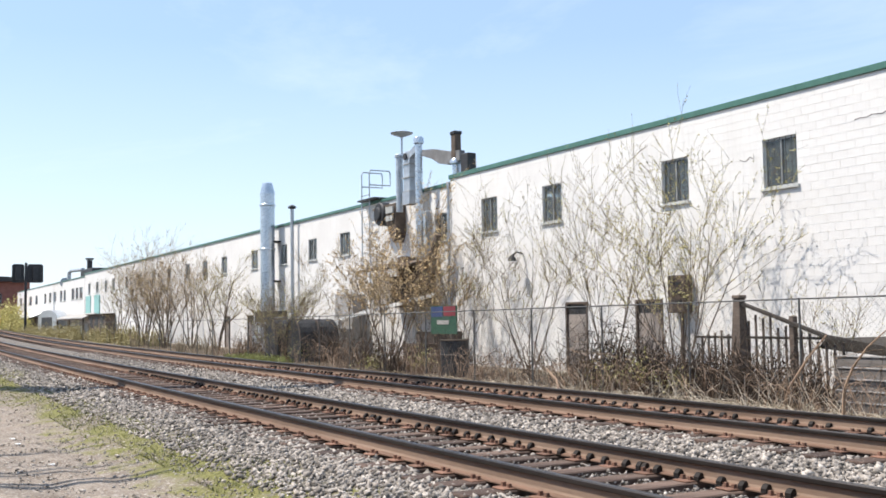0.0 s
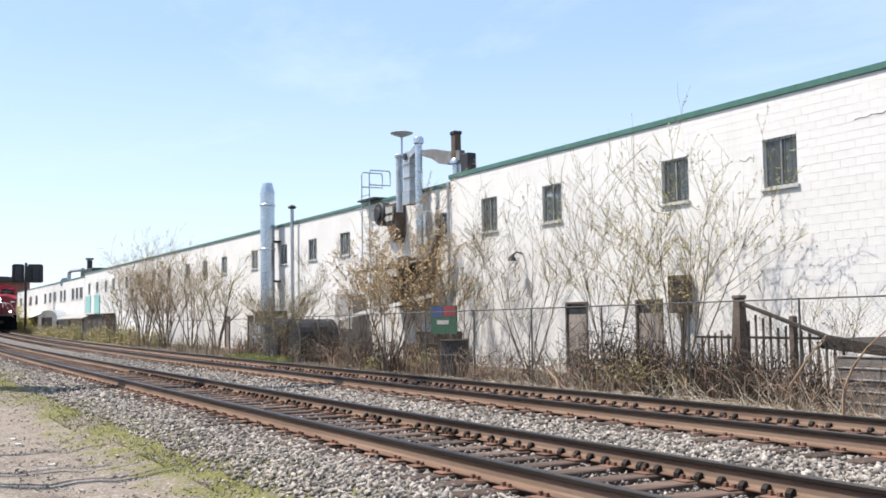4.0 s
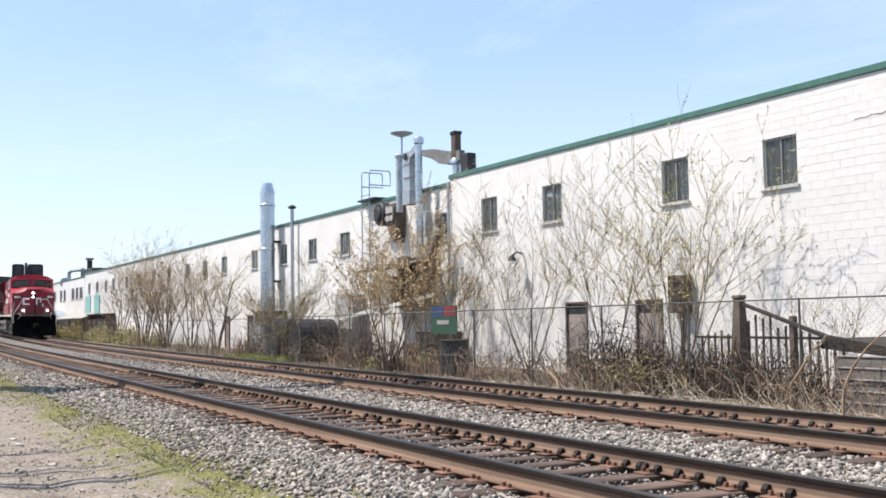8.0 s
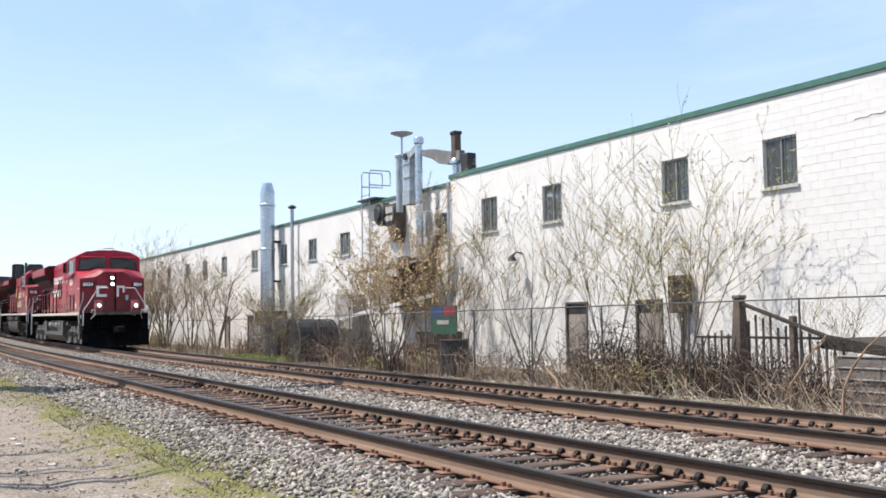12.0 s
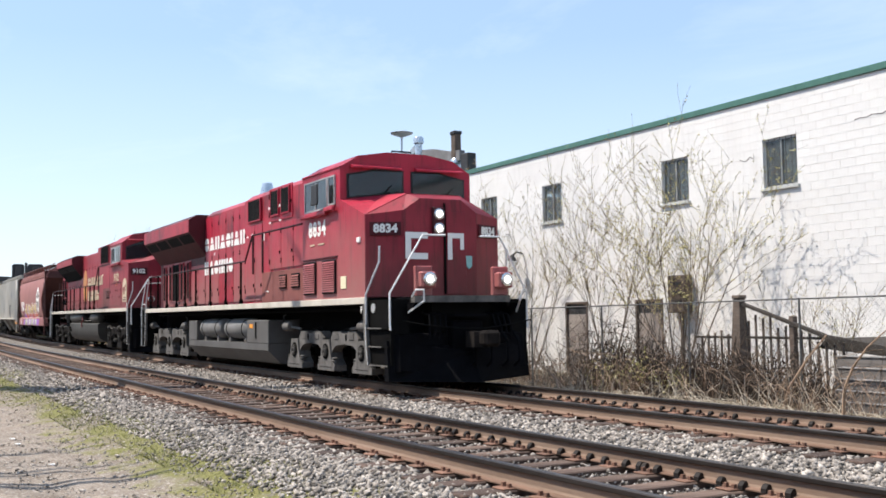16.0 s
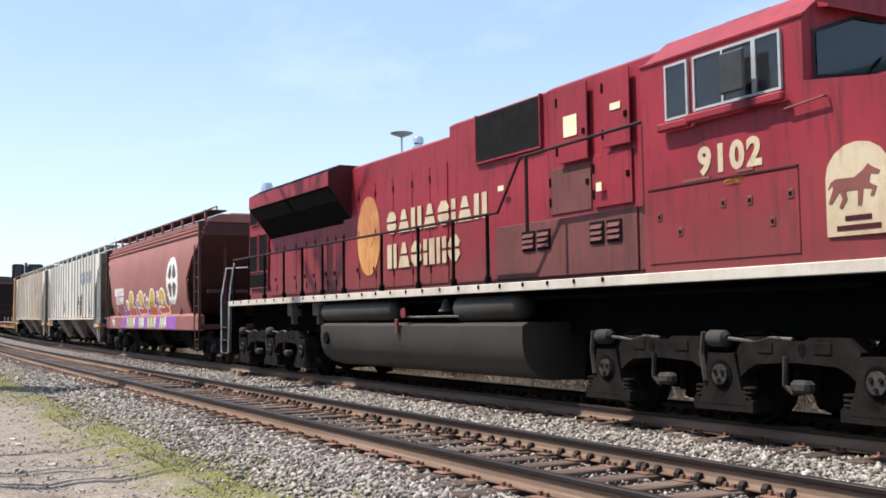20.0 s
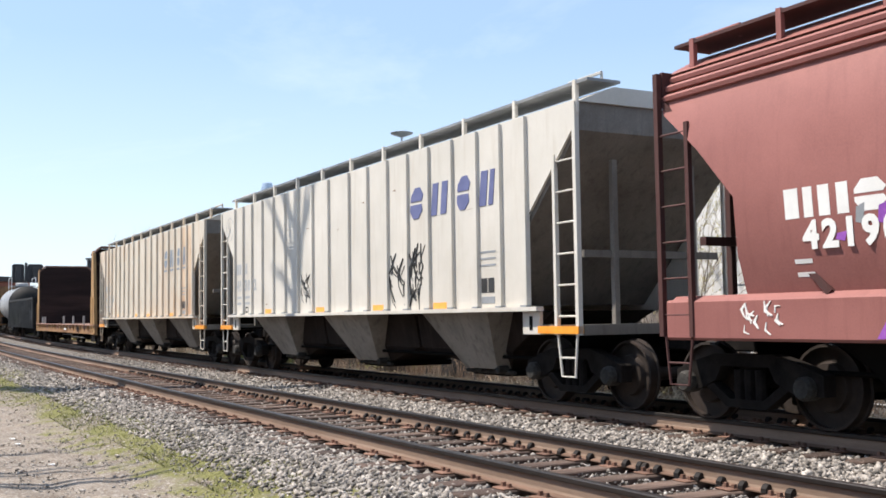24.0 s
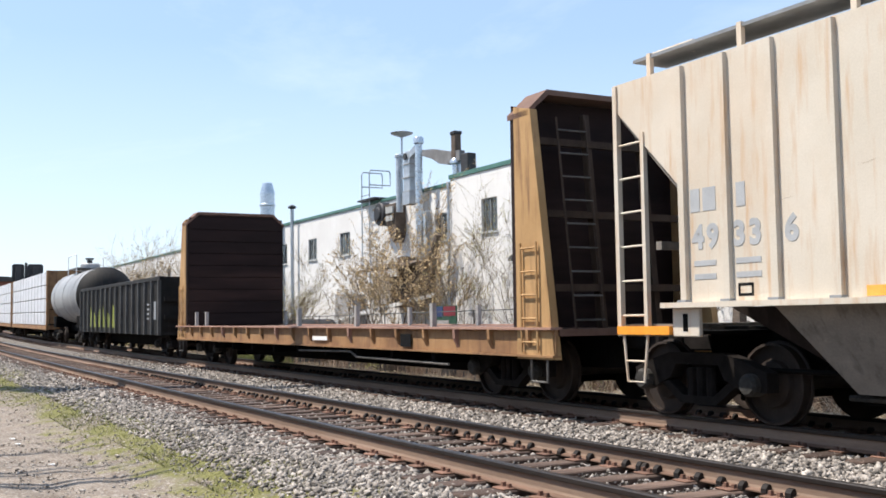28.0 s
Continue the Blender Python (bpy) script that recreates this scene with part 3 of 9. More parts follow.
def window(x0, x1, z0, z1, y, name, barred, dim=False):
    w = thing(name, "small square window with bars and a grey frame", "window", "factory windows", kind="structure")
    g = Geo()
    t = 0.045
    g.box(x0, x0 + t, y + 0.05, y + 0.12, z0, z1).box(x1 - t, x1, y + 0.05, y + 0.12, z0, z1)
    g.box(x0 + t, x1 - t, y + 0.05, y + 0.12, z0, z0 + t).box(x0 + t, x1 - t, y + 0.05, y + 0.12, z1 - t, z1)
    xm = (x0 + x1) / 2
    g.box(xm - 0.02, xm + 0.02, y + 0.05, y + 0.12, z0 + t, z1 - t)
    part("window_frame", g, M["frame"], w)
    part("window_sill", Geo().box(x0 - 0.06, x1 + 0.06, y - 0.06, y + 0.05, z0 - 0.07, z0, 0.01), M["sill"], w)
    for a, b in ((x0 + t, xm - 0.02), (xm + 0.02, x1 - t)):
        part("pane", Geo().box(a, b, y + 0.08, y + 0.09, z0 + t, z1 - t), M["glass"], w)
    if barred:
        n = 5
        for i in range(1, n + 1):
            bx = x0 + (x1 - x0) * i / (n + 1)
            part("bar", Geo().tube([(bx, y + 0.025, z0), (bx, y + 0.025, z1)], 0.008, 5), M["darkmetal"], w)
        for i in range(6):
            bx = xm + 0.04 + i * 0.075
            part("blind_slat", Geo().box(bx, bx + 0.055, y + 0.16, y + 0.165, z0 + 0.05, z1 - 0.05), M["blind"], w)
    return w


k = 1
for a, b in NEAR_WINDOWS:
    window(a, b, *WIN_Z, WALL_Y - 0.005, "window_%d" % k, True)
    k += 1
for a, b in FAR_WINDOWS:
    window(a, b, *FAR_WIN_Z, WALL_Y + 0.055, "window_%d" % k, a > -50)
    k += 1
for a, b in END_WINDOWS:
    window(a, b, 3.75, 4.87, WALL_Y + 0.025, "window_%d" % k, False)
    k += 1


def side_door(x0, x1, z0, z1, y, name, label):
    d = thing(name, label, "door", kind="structure")
    part("door_frame", Geo().box(x0, x0 + 0.06, y - 0.03, y + 0.12, z0, z1).box(x1 - 0.06, x1, y - 0.03, y + 0.12, z0, z1)
         .box(x0 + 0.06, x1 - 0.06, y - 0.03, y + 0.12, z1 - 0.06, z1), M["wood_old"], d)
    part("transom", Geo().box(x0 + 0.06, x1 - 0.06, y + 0.04, y + 0.08, z1 - 0.36, z1 - 0.06, 0.01), M["darkmetal"], d, "dark transom panel")
    leaf = part("door_leaf", Geo().box(x0 + 0.06, x1 - 0.06, y + 0.03, y + 0.08, z0, z1 - 0.36, 0.006), M["door"], d)
    for zz in (0.25, 1.0):
        part("door_panel", Geo().box(x0 + 0.2, x1 - 0.2, y + 0.018, y + 0.031, z0 + zz, z0 + zz + 0.55, 0.006), M["door"], leaf)
    part("handle", Geo().tube([(x0 + 0.14, y + 0.03, z0 + 0.95), (x0 + 0.14, y - 0.03, z0 + 0.95), (x0 + 0.25, y - 0.03, z0 + 0.95)], 0.012), M["frame"], leaf)


side_door(*NEAR_DOORS[0], *DOOR_Z, WALL_Y, "door_1", "faded grey back door with a dark transom")
side_door(*NEAR_DOORS[1], *DOOR_Z, WALL_Y, "door_2", "dark brown back door beside a meter box")
for i, (a, b) in enumerate(LOW_WINDOWS):
    side_door(a, b, BASE, 1.58, WALL_Y + 0.06, "door_%d" % (i + 3), "narrow dark service door behind the saplings")
for i, (a, b) in enumerate(((-103.1, -100.8), (-98.8, -96.4))):
    d = thing("wall_panel", "teal painted panel on the white wall", "wall panel", "teal wall panels")
    part("sheet", Geo().box(a, b, WALL_Y - 0.02, WALL_Y + 0.06, 2.0, 3.85, 0.01), M["teal"], d)
    part("edge_strip", Geo().box(a - 0.05, a, WALL_Y - 0.03, WALL_Y + 0.06, 2.0, 3.85), M["frame"], d)


# ---- flues, ducts and ladder on the wall ----
def round_flue(x, y, z0, z1, r, name, label, bands, cone=True):
    f = thing(name, label, "flue")
    pr = [(r, z0), (r, z1 - 0.55 if cone else z1)]
    part("pipe", Geo().lathe(pr, (x, y, 0), "z", 20), M["stainless"], f, smooth=True)
    if cone:
        part("cone_top", Geo().lathe([(r * 1.02, z1 - 0.56), (r * 1.02, z1 - 0.5), (r * 0.68, z1)], (x, y, 0), "z", 20), M["stainless"], f, smooth=True)
    for b in bands:
        part("band", Geo().lathe([(r * 1.04, b), (r * 1.12, b + 0.03), (r * 1.12, b + 0.1), (r * 1.04, b + 0.13)], (x, y, 0), "z", 20), M["stainless"], f, smooth=True)
    return f


FY = 17.45
s = FY / 18


def lift(z):
    return RAIL_EYE + (z - RAIL_EYE) * s


flue = round_flue(-51.33 * s, FY, lift(1.5), lift(8.42), 0.36, "flue_chimney", "tall stainless steel round flue chimney", (lift(7.2), lift(4.9)))
part("wall_bracket", Geo().box(-51.33 * s - 0.3, -51.33 * s + 0.3, FY, 18.05, 5.2, 5.28), M["darkmetal"], flue)
part("wall_bracket", Geo().box(-51.33 * s - 0.3, -51.33 * s + 0.3, FY, 18.05, 3.2, 3.28), M["darkmetal"], flue)
hut = thing("machine_hut", "dark steel machine housing under the flue", "machine housing")
part("body", Geo().box(-50.6, -48.2, 16.9, 18.05, BASE, 1.2, 0.03), M["galv"], hut)
part("dark_top", Geo().box(-50.2, -48.4, 16.9, 18.0, 1.2, 1.75, 0.03), M["darkmetal"], hut)
for i in range(4):
    part("panel_seam", Geo().box(-50.4 + i * 0.65, -50.36 + i * 0.65, 16.885, 16.9, BASE + 0.05, 1.15), M["darkmetal"], hut)
pipe = thing("vent_pipe", "thin capped steel vent pipe on the wall", "vent pipe")
part("pipe", Geo().tube([(-47.2, 17.8, 1.4), (-47.2, 17.8, 6.7)], 0.09, 10), M["galv"], pipe, smooth=True)
part("cap", Geo().lathe([(0.09, 0), (0.2, 0.04), (0.2, 0.12), (0.05, 0.2)], (-47.2, 17.8, 6.65), "z", 12), M["darkmetal"], pipe)
dp = thing("downpipe", "white rainwater downpipe at the step in the wall", "downpipe")
part("pipe", Geo().tube([(-31.95, 17.93, 1.0), (-31.95, 17.93, 6.1)], 0.06, 10), M["galv"], dp, smooth=True)
for z in (2.2, 3.8, 5.4):
    part("clip", Geo().box(-32.03, -31.87, 17.92, 18.06, z, z + 0.05), M["galv"], dp)

dust = thing("dust_extractor", "grey ductwork of a dust extractor rising past the roof", "ductwork")
part("square_duct", Geo().box(-34.42, -33.92, 17.4, 17.66, 6.0, 7.5, 0.02), M["galv"], dust)
part("duct_shoulder", Geo().prism([(-34.42, 7.47), (-33.92, 7.47), (-33.5, 7.62), (-33.5, 7.35), (-33.92, 7.2)], 1, 17.41, 17.65), M["galv"], dust)
part("inspection_disc", Geo().lathe([(0.13, 0.0), (0.13, 0.04), (0.09, 0.06)], (-34.2, 17.34, 7.3), "y", 16), M["darkmetal"], dust)
part("lower_box", Geo().box(-34.46, -33.88, 17.36, 17.72, 5.5, 6.0, 0.02), M["galv"], dust)
for z in (5.5, 5.98, 6.5, 7.0):
    part("duct_flange", Geo().box(-34.48, -33.86, 17.35, 17.73, z, z + 0.03), M["frame"], dust)
part("round_duct", Geo().tube([(-33.35, 17.5, 3.4), (-33.35, 17.5, 7.7)], 0.135, 16), M["stainless"], dust, smooth=True)
part("duct_collar", Geo().lathe([(0.14, 0), (0.19, 0.04), (0.19, 0.22), (0.16, 0.27)], (-33.35, 17.5, 7.64), "z", 16), M["stainless"], dust, smooth=True)
for z in (4.4, 5.5, 6.6):
    part("duct_band", Geo().lathe([(0.145, 0), (0.145, 0.05)], (-33.35, 17.5, z), "z", 16), M["galv"], dust)
part("slim_duct", Geo().tube([(-34.96, 17.5, 5.3), (-34.96, 17.5, 7.42)], 0.13, 14), M["galv"], dust, smooth=True)
part("slim_cap", Geo().lathe([(0.14, 0), (0.17, 0.02), (0.17, 0.09), (0.14, 0.12)], (-34.96, 17.5, 7.38), "z", 14), M["galv"], dust, smooth=True)
part("cross_duct", Geo().prism([(-34.2, 7.37), (-34.2, 7.6), (-33.3, 7.5), (-32.2, 7.25), (-31.4, 7.18), (-31.4, 6.82), (-32.4, 6.8), (-32.9, 6.9), (-33.4, 7.14)], 1, 18.1, 18.32), M["shaded_sheet"], dust, "grey cross duct")
part("end_box", Geo().box(-31.25, -30.75, 18.05, 18.4, 6.36, 7.0, 0.02), M["darkmetal"], dust)
part("square_flue", Geo().box(-31.96, -31.68, 18.08, 18.34, 6.9, 7.86, 0.012), M["rustysheet"], dust, "rusty square flue")
part("flue_cap", Geo().box(-31.99, -31.65, 18.05, 18.37, 7.8, 7.92, 0.015), M["darkmetal"], dust)
part("pipe_stub", Geo().lathe([(0.15, 5.9), (0.15, 6.72), (0.24, 6.76), (0.24, 6.86), (0.18, 6.94)], (-31.82, 18.22, 0), "z", 16), M["stainless"], dust, smooth=True)
part("side_box", Geo().box(-33.7, -33.45, 17.8, 18.06, 3.3, 5.2, 0.02), M["galv"], dust)
mush = thing("mushroom_vent", "flat mushroom vent on a thin mast", "roof vent")
part("mast", Geo().tube([(-36.5, 18.4, 5.7), (-36.5, 18.4, 8.65)], 0.04, 8), M["galv"], mush)
part("disc", Geo().lathe([(0.08, -0.12), (0.42, 0.0), (0.45, 0.05), (0.1, 0.14)], (-36.5, 18.4, 8.6), "z", 18), M["galv"], mush, smooth=True)
blower = thing("extract_fan", "rusty round blower housing bolted to the wall", "extract fan")
part("housing", Geo().lathe([(0.42, 0), (0.47, 0.05), (0.47, 0.4), (0.4, 0.5)], (-36.85, 17.5, 5.4), "y", 18), M["darkmetal"], blower, smooth=True)
part("intake", Geo().lathe([(0.22, 0), (0.28, 0.04), (0.28, 0.12)], (-36.85, 17.42, 5.4), "y", 14), M["darkmetal"], blower)
part("chute", Geo().prism([(-36.5, 5.72), (-35.55, 5.72), (-35.5, 4.6), (-35.75, 4.2), (-36.3, 4.9)], 1, 17.6, 18.05), M["rustysheet"], blower)
part("louvre", Geo().box(-36.2, -35.6, 17.5, 17.56, 5.35, 5.6).box(-36.2, -35.6, 17.5, 17.56, 5.05, 5.25), M["blind"], blower)
part("lower_hood", Geo().prism([(-35.2, 3.6), (-34.7, 3.6), (-34.4, 2.9), (-35.1, 2.7)], 1, 17.5, 18.05), M["rustysheet"], blower)
part("curved_pipe", Geo().tube([(-31.9, 17.5, 4.2), (-32.1, 17.4, 3.6), (-32.9, 17.3, 3.0), (-33.8, 17.3, 2.6), (-34.3, 17.3, 1.8)], 0.16, 12), M["rustysheet"], blower, smooth=True)

ladder = thing("roof_ladder", "grey steel ladder with hoops above the roof edge", "ladder")
ly = 17.75
for x in (-38.95, -38.2):
    part("stile", Geo().tube([(x, ly, 2.6), (x, ly, 7.25), (x, ly + 0.05, 7.35), (x + 0.0, ly + 0.9, 7.35), (x, ly + 0.95, 7.25), (x, ly + 0.95, 6.75), (x, ly, 6.75)], 0.028, 6), M["galv"], ladder)
for i in range(13):
    part("rung", Geo().tube([(-38.95, ly, 2.75 + i * 0.3), (-38.2, ly, 2.75 + i * 0.3)], 0.018, 5), M["galv"], ladder)
part("landing", Geo().box(-39.2, -37.6, ly - 0.1, 18.3, 6.12, 6.18), M["darkmetal"], ladder)
shed = thing("lean_to_shed", "beige lean-to with a rusty canopy against the wall", "shed")
part("front", Geo().box(-39.4, -37.6, 16.7, 16.76, 0.9, 2.3), M["plank"], shed)
part("side", Geo().box(-39.4, -39.34, 16.76, 18.06, BASE, 2.3), M["plank"], shed)
part("canopy", Geo().prism([(16.4, 3.05), (16.4, 3.12), (18.05, 3.5), (18.05, 3.4)], 0, -36.6, -32.9), M["rustysheet"], shed)
part("back_bay", Geo().box(-36.2, -33.2, 17.7, 18.05, 1.7, 2.9), M["rustysheet"], shed)
part("front_rail", Geo().prism([(-38.8, 1.15), (-38.8, 1.3), (-30.2, 2.1), (-30.2, 1.98)], 1, 16.3, 16.4), M["litter"], shed, "slanted white handrail")
part("prop", Geo().prism([(-38.9, BASE), (-38.6, BASE), (-38.0, 1.3), (-38.2, 1.35)], 1, 16.25, 16.4), M["litter"], shed, "leaning white prop")
part("steps", Geo().box(-32.6, -30.9, 16.4, 17.8, BASE, 0.4).box(-32.4, -30.9, 16.8, 17.8, 0.4, 0.8), M["wood_old"], shed)
unit = thing("roof_fan_unit", "roof fan with a bent duct on the far roof", "roof unit")
part("box", Geo().box(-109.6, -103.4, 18.6, 20.5, 5.35, 6.65, 0.03), M["darkmetal"], unit)
part("vent_pipe", Geo().tube([(-106.9, 19, 6.5), (-106.9, 19, 7.55)], 0.26, 10), M["darkmetal"], unit)
part("vent_cap", Geo().tube([(-106.9, 19, 7.6), (-106.9, 19, 7.75)], 0.4, 10), M["darkmetal"], unit)
part("duct", Geo().tube([(-114.6, 18.3, 5.0), (-114.6, 18.3, 6.6), (-114.2, 18.4, 6.85), (-109.4, 18.8, 6.75)], 0.19, 10), M["galv"], unit, smooth=True)
part("dish", Geo().lathe([(0.1, 0), (0.5, 0.12), (0.55, 0.2)], (-117.4, 18.3, 5.7), "x", 12), M["galv"], unit)
far_shed = thing("loading_canopy", "low loading canopy with a pale sheet roof by the far wall", "canopy")
part("roof_sheet", Geo().prism([(16.7, 1.72), (16.7, 1.8), (18.0, 2.25), (18.0, 2.15)], 0, -112.5, -97.4), M["plank"], far_shed)
part("front_beam", Geo().box(-112.5, -97.4, 16.74, 16.84, 1.6, 1.72), M["rustysheet"], far_shed)
for x in (-112.3, -105.0, -97.7):
    part("post", Geo().box(x, x + 0.16, 16.74, 16.9, BASE, 1.62), M["wood_old"], far_shed)
# solid dark box and dark sheets stand in for a shadowed bay
part("dark_bay", Geo().box(-97.3, -89.6, 17.2, 18.0, BASE, 2.0), M["wood_old"], far_shed)
part("bay_roof", Geo().box(-97.5, -89.4, 17.0, 18.0, 2.0, 2.1), M["wood_dark"], far_shed)
for x in (-96.4, -94.0, -91.6):
    part("bay_opening", Geo().box(x, x + 1.3, 17.17, 17.2, 0.9, 1.8), M["darkmetal"], far_shed)
arch_hut = thing("arched_shelter", "small blue grey arched shelter beside the canopy", "shelter")
part("shell", Geo().prism([(-127.0, BASE)] + [(-120.0 - 7.0 * math.cos(k_ * math.pi / 10), 1.9 + 0.9 * math.sin(k_ * math.pi / 10)) for k_ in range(11)] + [(-113.0, BASE)], 1, 16.9, 17.9), M["galv"], arch_hut)
# dark sheet on the solid shell paints the shaded doorway
part("doorway", Geo().box(-124.0, -116.5, 16.87, 16.9, BASE, 2.0), M["darkmetal"], arch_hut)
low = thing("far_hut", "small grey hut with a white sheet roof", "hut")
part("body", Geo().box(-147, -129, 16.8, 17.9, BASE, 2.1), M["wood_old"], low)
part("roof_sheet", Geo().prism([(16.3, 2.05), (16.3, 2.13), (17.95, 2.7), (17.95, 2.6)], 0, -148, -128), M["litter"], low)
box_ = thing("meter_box", "brown stone coloured meter cabinet on the wall", "meter box")
part("case", Geo().box(-20.28, -19.62, 17.72, 17.985, 1.3, 2.25, 0.03), M["rustysheet"], box_)
for z in (1.55, 1.78, 2.0):
    part("vent_slot", Geo().box(-20.15, -19.75, 17.71, 17.72, z, z + 0.08), M["darkmetal"], box_)
part("conduit", Geo().tube([(-19.95, 17.9, 1.3), (-19.95, 17.9, BASE)], 0.05, 8), M["rustysheet"], box_)
lamp = thing("wall_lamp", "small dark bracket lamp on the white wall", "wall lamp")
part("arm", Geo().tube([(-27.3, 17.98, 3.25), (-27.3, 17.75, 3.3), (-27.3, 17.6, 3.2)], 0.03, 6), M["darkmetal"], lamp)
part("head", Geo().lathe([(0.05, 0.18), (0.1, 0.12), (0.15, 0)], (-27.3, 17.58, 3.02), "z", 10), M["darkmetal"], lamp)


# ---- fence, ramp, sign and clutter behind the track ----
fence = thing("chain_link_fence", "sagging chain link fence with thin steel posts", "fence")
FENCE_Y = 13.6


def fence_top(x):
    return 1.5 + 0.0045 * (x + 10) if x > -45 else 1.34


xs = [-1.52 - i * 2.7 for i in range(34)]
for x in xs:
    part("post", Geo().tube([(x, FENCE_Y + bend(x), -0.5), (x, FENCE_Y + bend(x), fence_top(x) + 0.02)], 0.02, 7), M["wire"], fence)
for a, b in zip(xs, xs[1:]):
    part("top_rail", Geo().tube([(a, FENCE_Y + bend(a), fence_top(a)), (b, FENCE_Y + bend(b), fence_top(b))], 0.014, 6), M["wire"], fence)
mesh_g = Geo()
for a, b in zip(xs, xs[1:]):
    if a < -42:
        break
    n = 22
    h0, h1 = -0.38, fence_top(a)
    step = (a - b) / n
    rise_n = (h1 - h0) / step
    for i in range(-int(rise_n), n):
        for d in (1, -1):
            lo, hi = max(0, -i), min(n - i, rise_n)
            if hi <= lo:
                continue
            p0, p1 = (i + lo, lo), (i + hi, hi)
            fx = (lambda u: a - u * step) if d > 0 else (lambda u: b + u * step)
            q0 = (fx(p0[0]), FENCE_Y + bend(a) + 0.004 * d, h0 + p0[1] * step)
            q1 = (fx(p1[0]), FENCE_Y + bend(a) + 0.004 * d, h0 + p1[1] * step)
            mesh_g.tube([q0, q1], 0.0014, 3, False)
tagged(part("mesh_wire", mesh_g, M["wire"], fence), kind="stuff")

ramp = thing("wooden_ramp_railing", "old dark timber ramp with a picket railing", "ramp railing")
ry = 15.2
part("newel_post", loft(Geo(), [(-15.44, ry - 0.17, BASE), (-15.11, ry - 0.17, BASE), (-15.11, ry + 0.17, BASE), (-15.44, ry + 0.17, BASE)], [(-15.35, ry - 0.08, 1.55), (-15.19, ry - 0.08, 1.55), (-15.19, ry + 0.08, 1.55), (-15.35, ry + 0.08, 1.55)]), M["wood_old"], ramp)
part("post_cap", Geo().box(-15.38, -15.16, ry - 0.11, ry + 0.11, 1.55, 1.63, 0.02), M["wood_old"], ramp)
part("sloping_beam", Geo().prism([(-15.18, 1.42), (-15.18, 1.48), (-13.13, 0.85), (-11.9, 0.67), (-9.0, 0.3), (-9.0, 0.24), (-11.9, 0.61), (-13.13, 0.78)], 1, ry - 0.05, ry + 0.05), M["wood_dark"], ramp)
part("low_rail", Geo().box(-16.6, -13.3, ry + 0.02, ry + 0.1, 0.76, 0.81), M["wood_dark"], ramp)
rnd = random.Random(5)
for i in range(20):
    x = -16.5 + i * 0.19
    top = rnd.uniform(0.55, 0.95) if x < -15.2 else min(1.42 - (x + 15.2) * 0.3, 1.25) * rnd.uniform(0.8, 1.0)
    part("picket", Geo().box(x, x + 0.05, ry + 0.1, ry + 0.13, BASE, top, 0.005), M["wood_old"], ramp)
part("mid_post", Geo().box(-14.0, -13.88, ry - 0.02, ry + 0.1, BASE, 1.2, 0.01), M["wood_old"], ramp)
part("deck_roof", Geo().prism([(-13.5, 0.6), (-13.35, 0.78), (-12.1, 0.64), (-8.0, 0.24), (-8.0, 0.08), (-12.1, 0.48)], 1, ry + 0.2, ry + 2.2), M["wood_dark"], ramp, "dark weathered board slope beside the railing")
stack = thing("plank_stack", "stack of grey planks with pale top edges behind the fence", "plank stack")
for i in range(5):
    z = -0.42 + i * 0.19
    plank = part("plank", Geo().box(-12.22 + rnd.uniform(-0.04, 0.04), -7.0, 14.3 + i * 0.012, 14.42, z, z + 0.165, 0.006), M["wood_grey"], stack)
    # paler strip along the top of each plank
    part("bleached_edge", Geo().box(-12.2, -7.0, 14.28 + i * 0.012, 14.4, z + 0.165, z + 0.19, 0.004), M["plank"], plank)
for x in (-12.1, -10.0):
    part("upright", Geo().box(x, x + 0.08, 14.42, 14.5, -0.42, 0.5), M["wood_grey"], stack)
sign = thing("fence_banner", "blue, red and green printed banner behind the fence", "banner")
part("board", Geo().box(-27.3, -25.75, 14.66, 14.69, 0.8, 1.62), M["sign_green"], sign)
part("blue_field", Geo().box(-27.25, -26.55, 14.65, 14.661, 1.3, 1.6), M["sign_blue"], sign)
part("red_field", Geo().box(-26.5, -25.8, 14.65, 14.661, 1.32, 1.6), M["sign_red"], sign)
part("pale_bar", Geo().box(-26.9, -26.2, 14.65, 14.661, 1.08, 1.2), M["plank"], sign)
bin_ = thing("waste_drum", "dark rusted drum behind the fence", "drum")
part("body", Geo().lathe([(0.38, BASE), (0.4, BASE + 0.03), (0.4, 0.2), (0.42, 0.22), (0.4, 0.24), (0.4, 0.62), (0.38, 0.66)], (-25.6, 14.5, 0), "z", 18), M["darkmetal"], bin_)
part("rim", Geo().lathe([(0.41, 0.62), (0.43, 0.64), (0.41, 0.66)], (-25.6, 14.5, 0), "z", 18), M["rustysheet"], bin_)
for i, (x, y0) in enumerate(((-41.2, 15.0), (-38.6, 15.4))):
    c = thing("dark_container", "dark rounded scrap container under the shrubs", "container", "scrap containers")
    part("body", Geo().prism([(x - 0.75, BASE)] + [(x - 0.75 * math.cos(k_ * math.pi / 10), 0.55 + 0.75 * math.sin(k_ * math.pi / 10)) for k_ in range(11)] + [(x + 0.75, BASE)], 1, 14.6, 16.2), M["darkmetal"], c)
    for q_ in (14.57, 15.4):
        part("rib", Geo().tube([(x - 0.77 * math.cos(k_ * math.pi / 8), q_, 0.55 + 0.77 * math.sin(k_ * math.pi / 8)) for k_ in range(9)], 0.03, 5), M["rustysheet"], c)

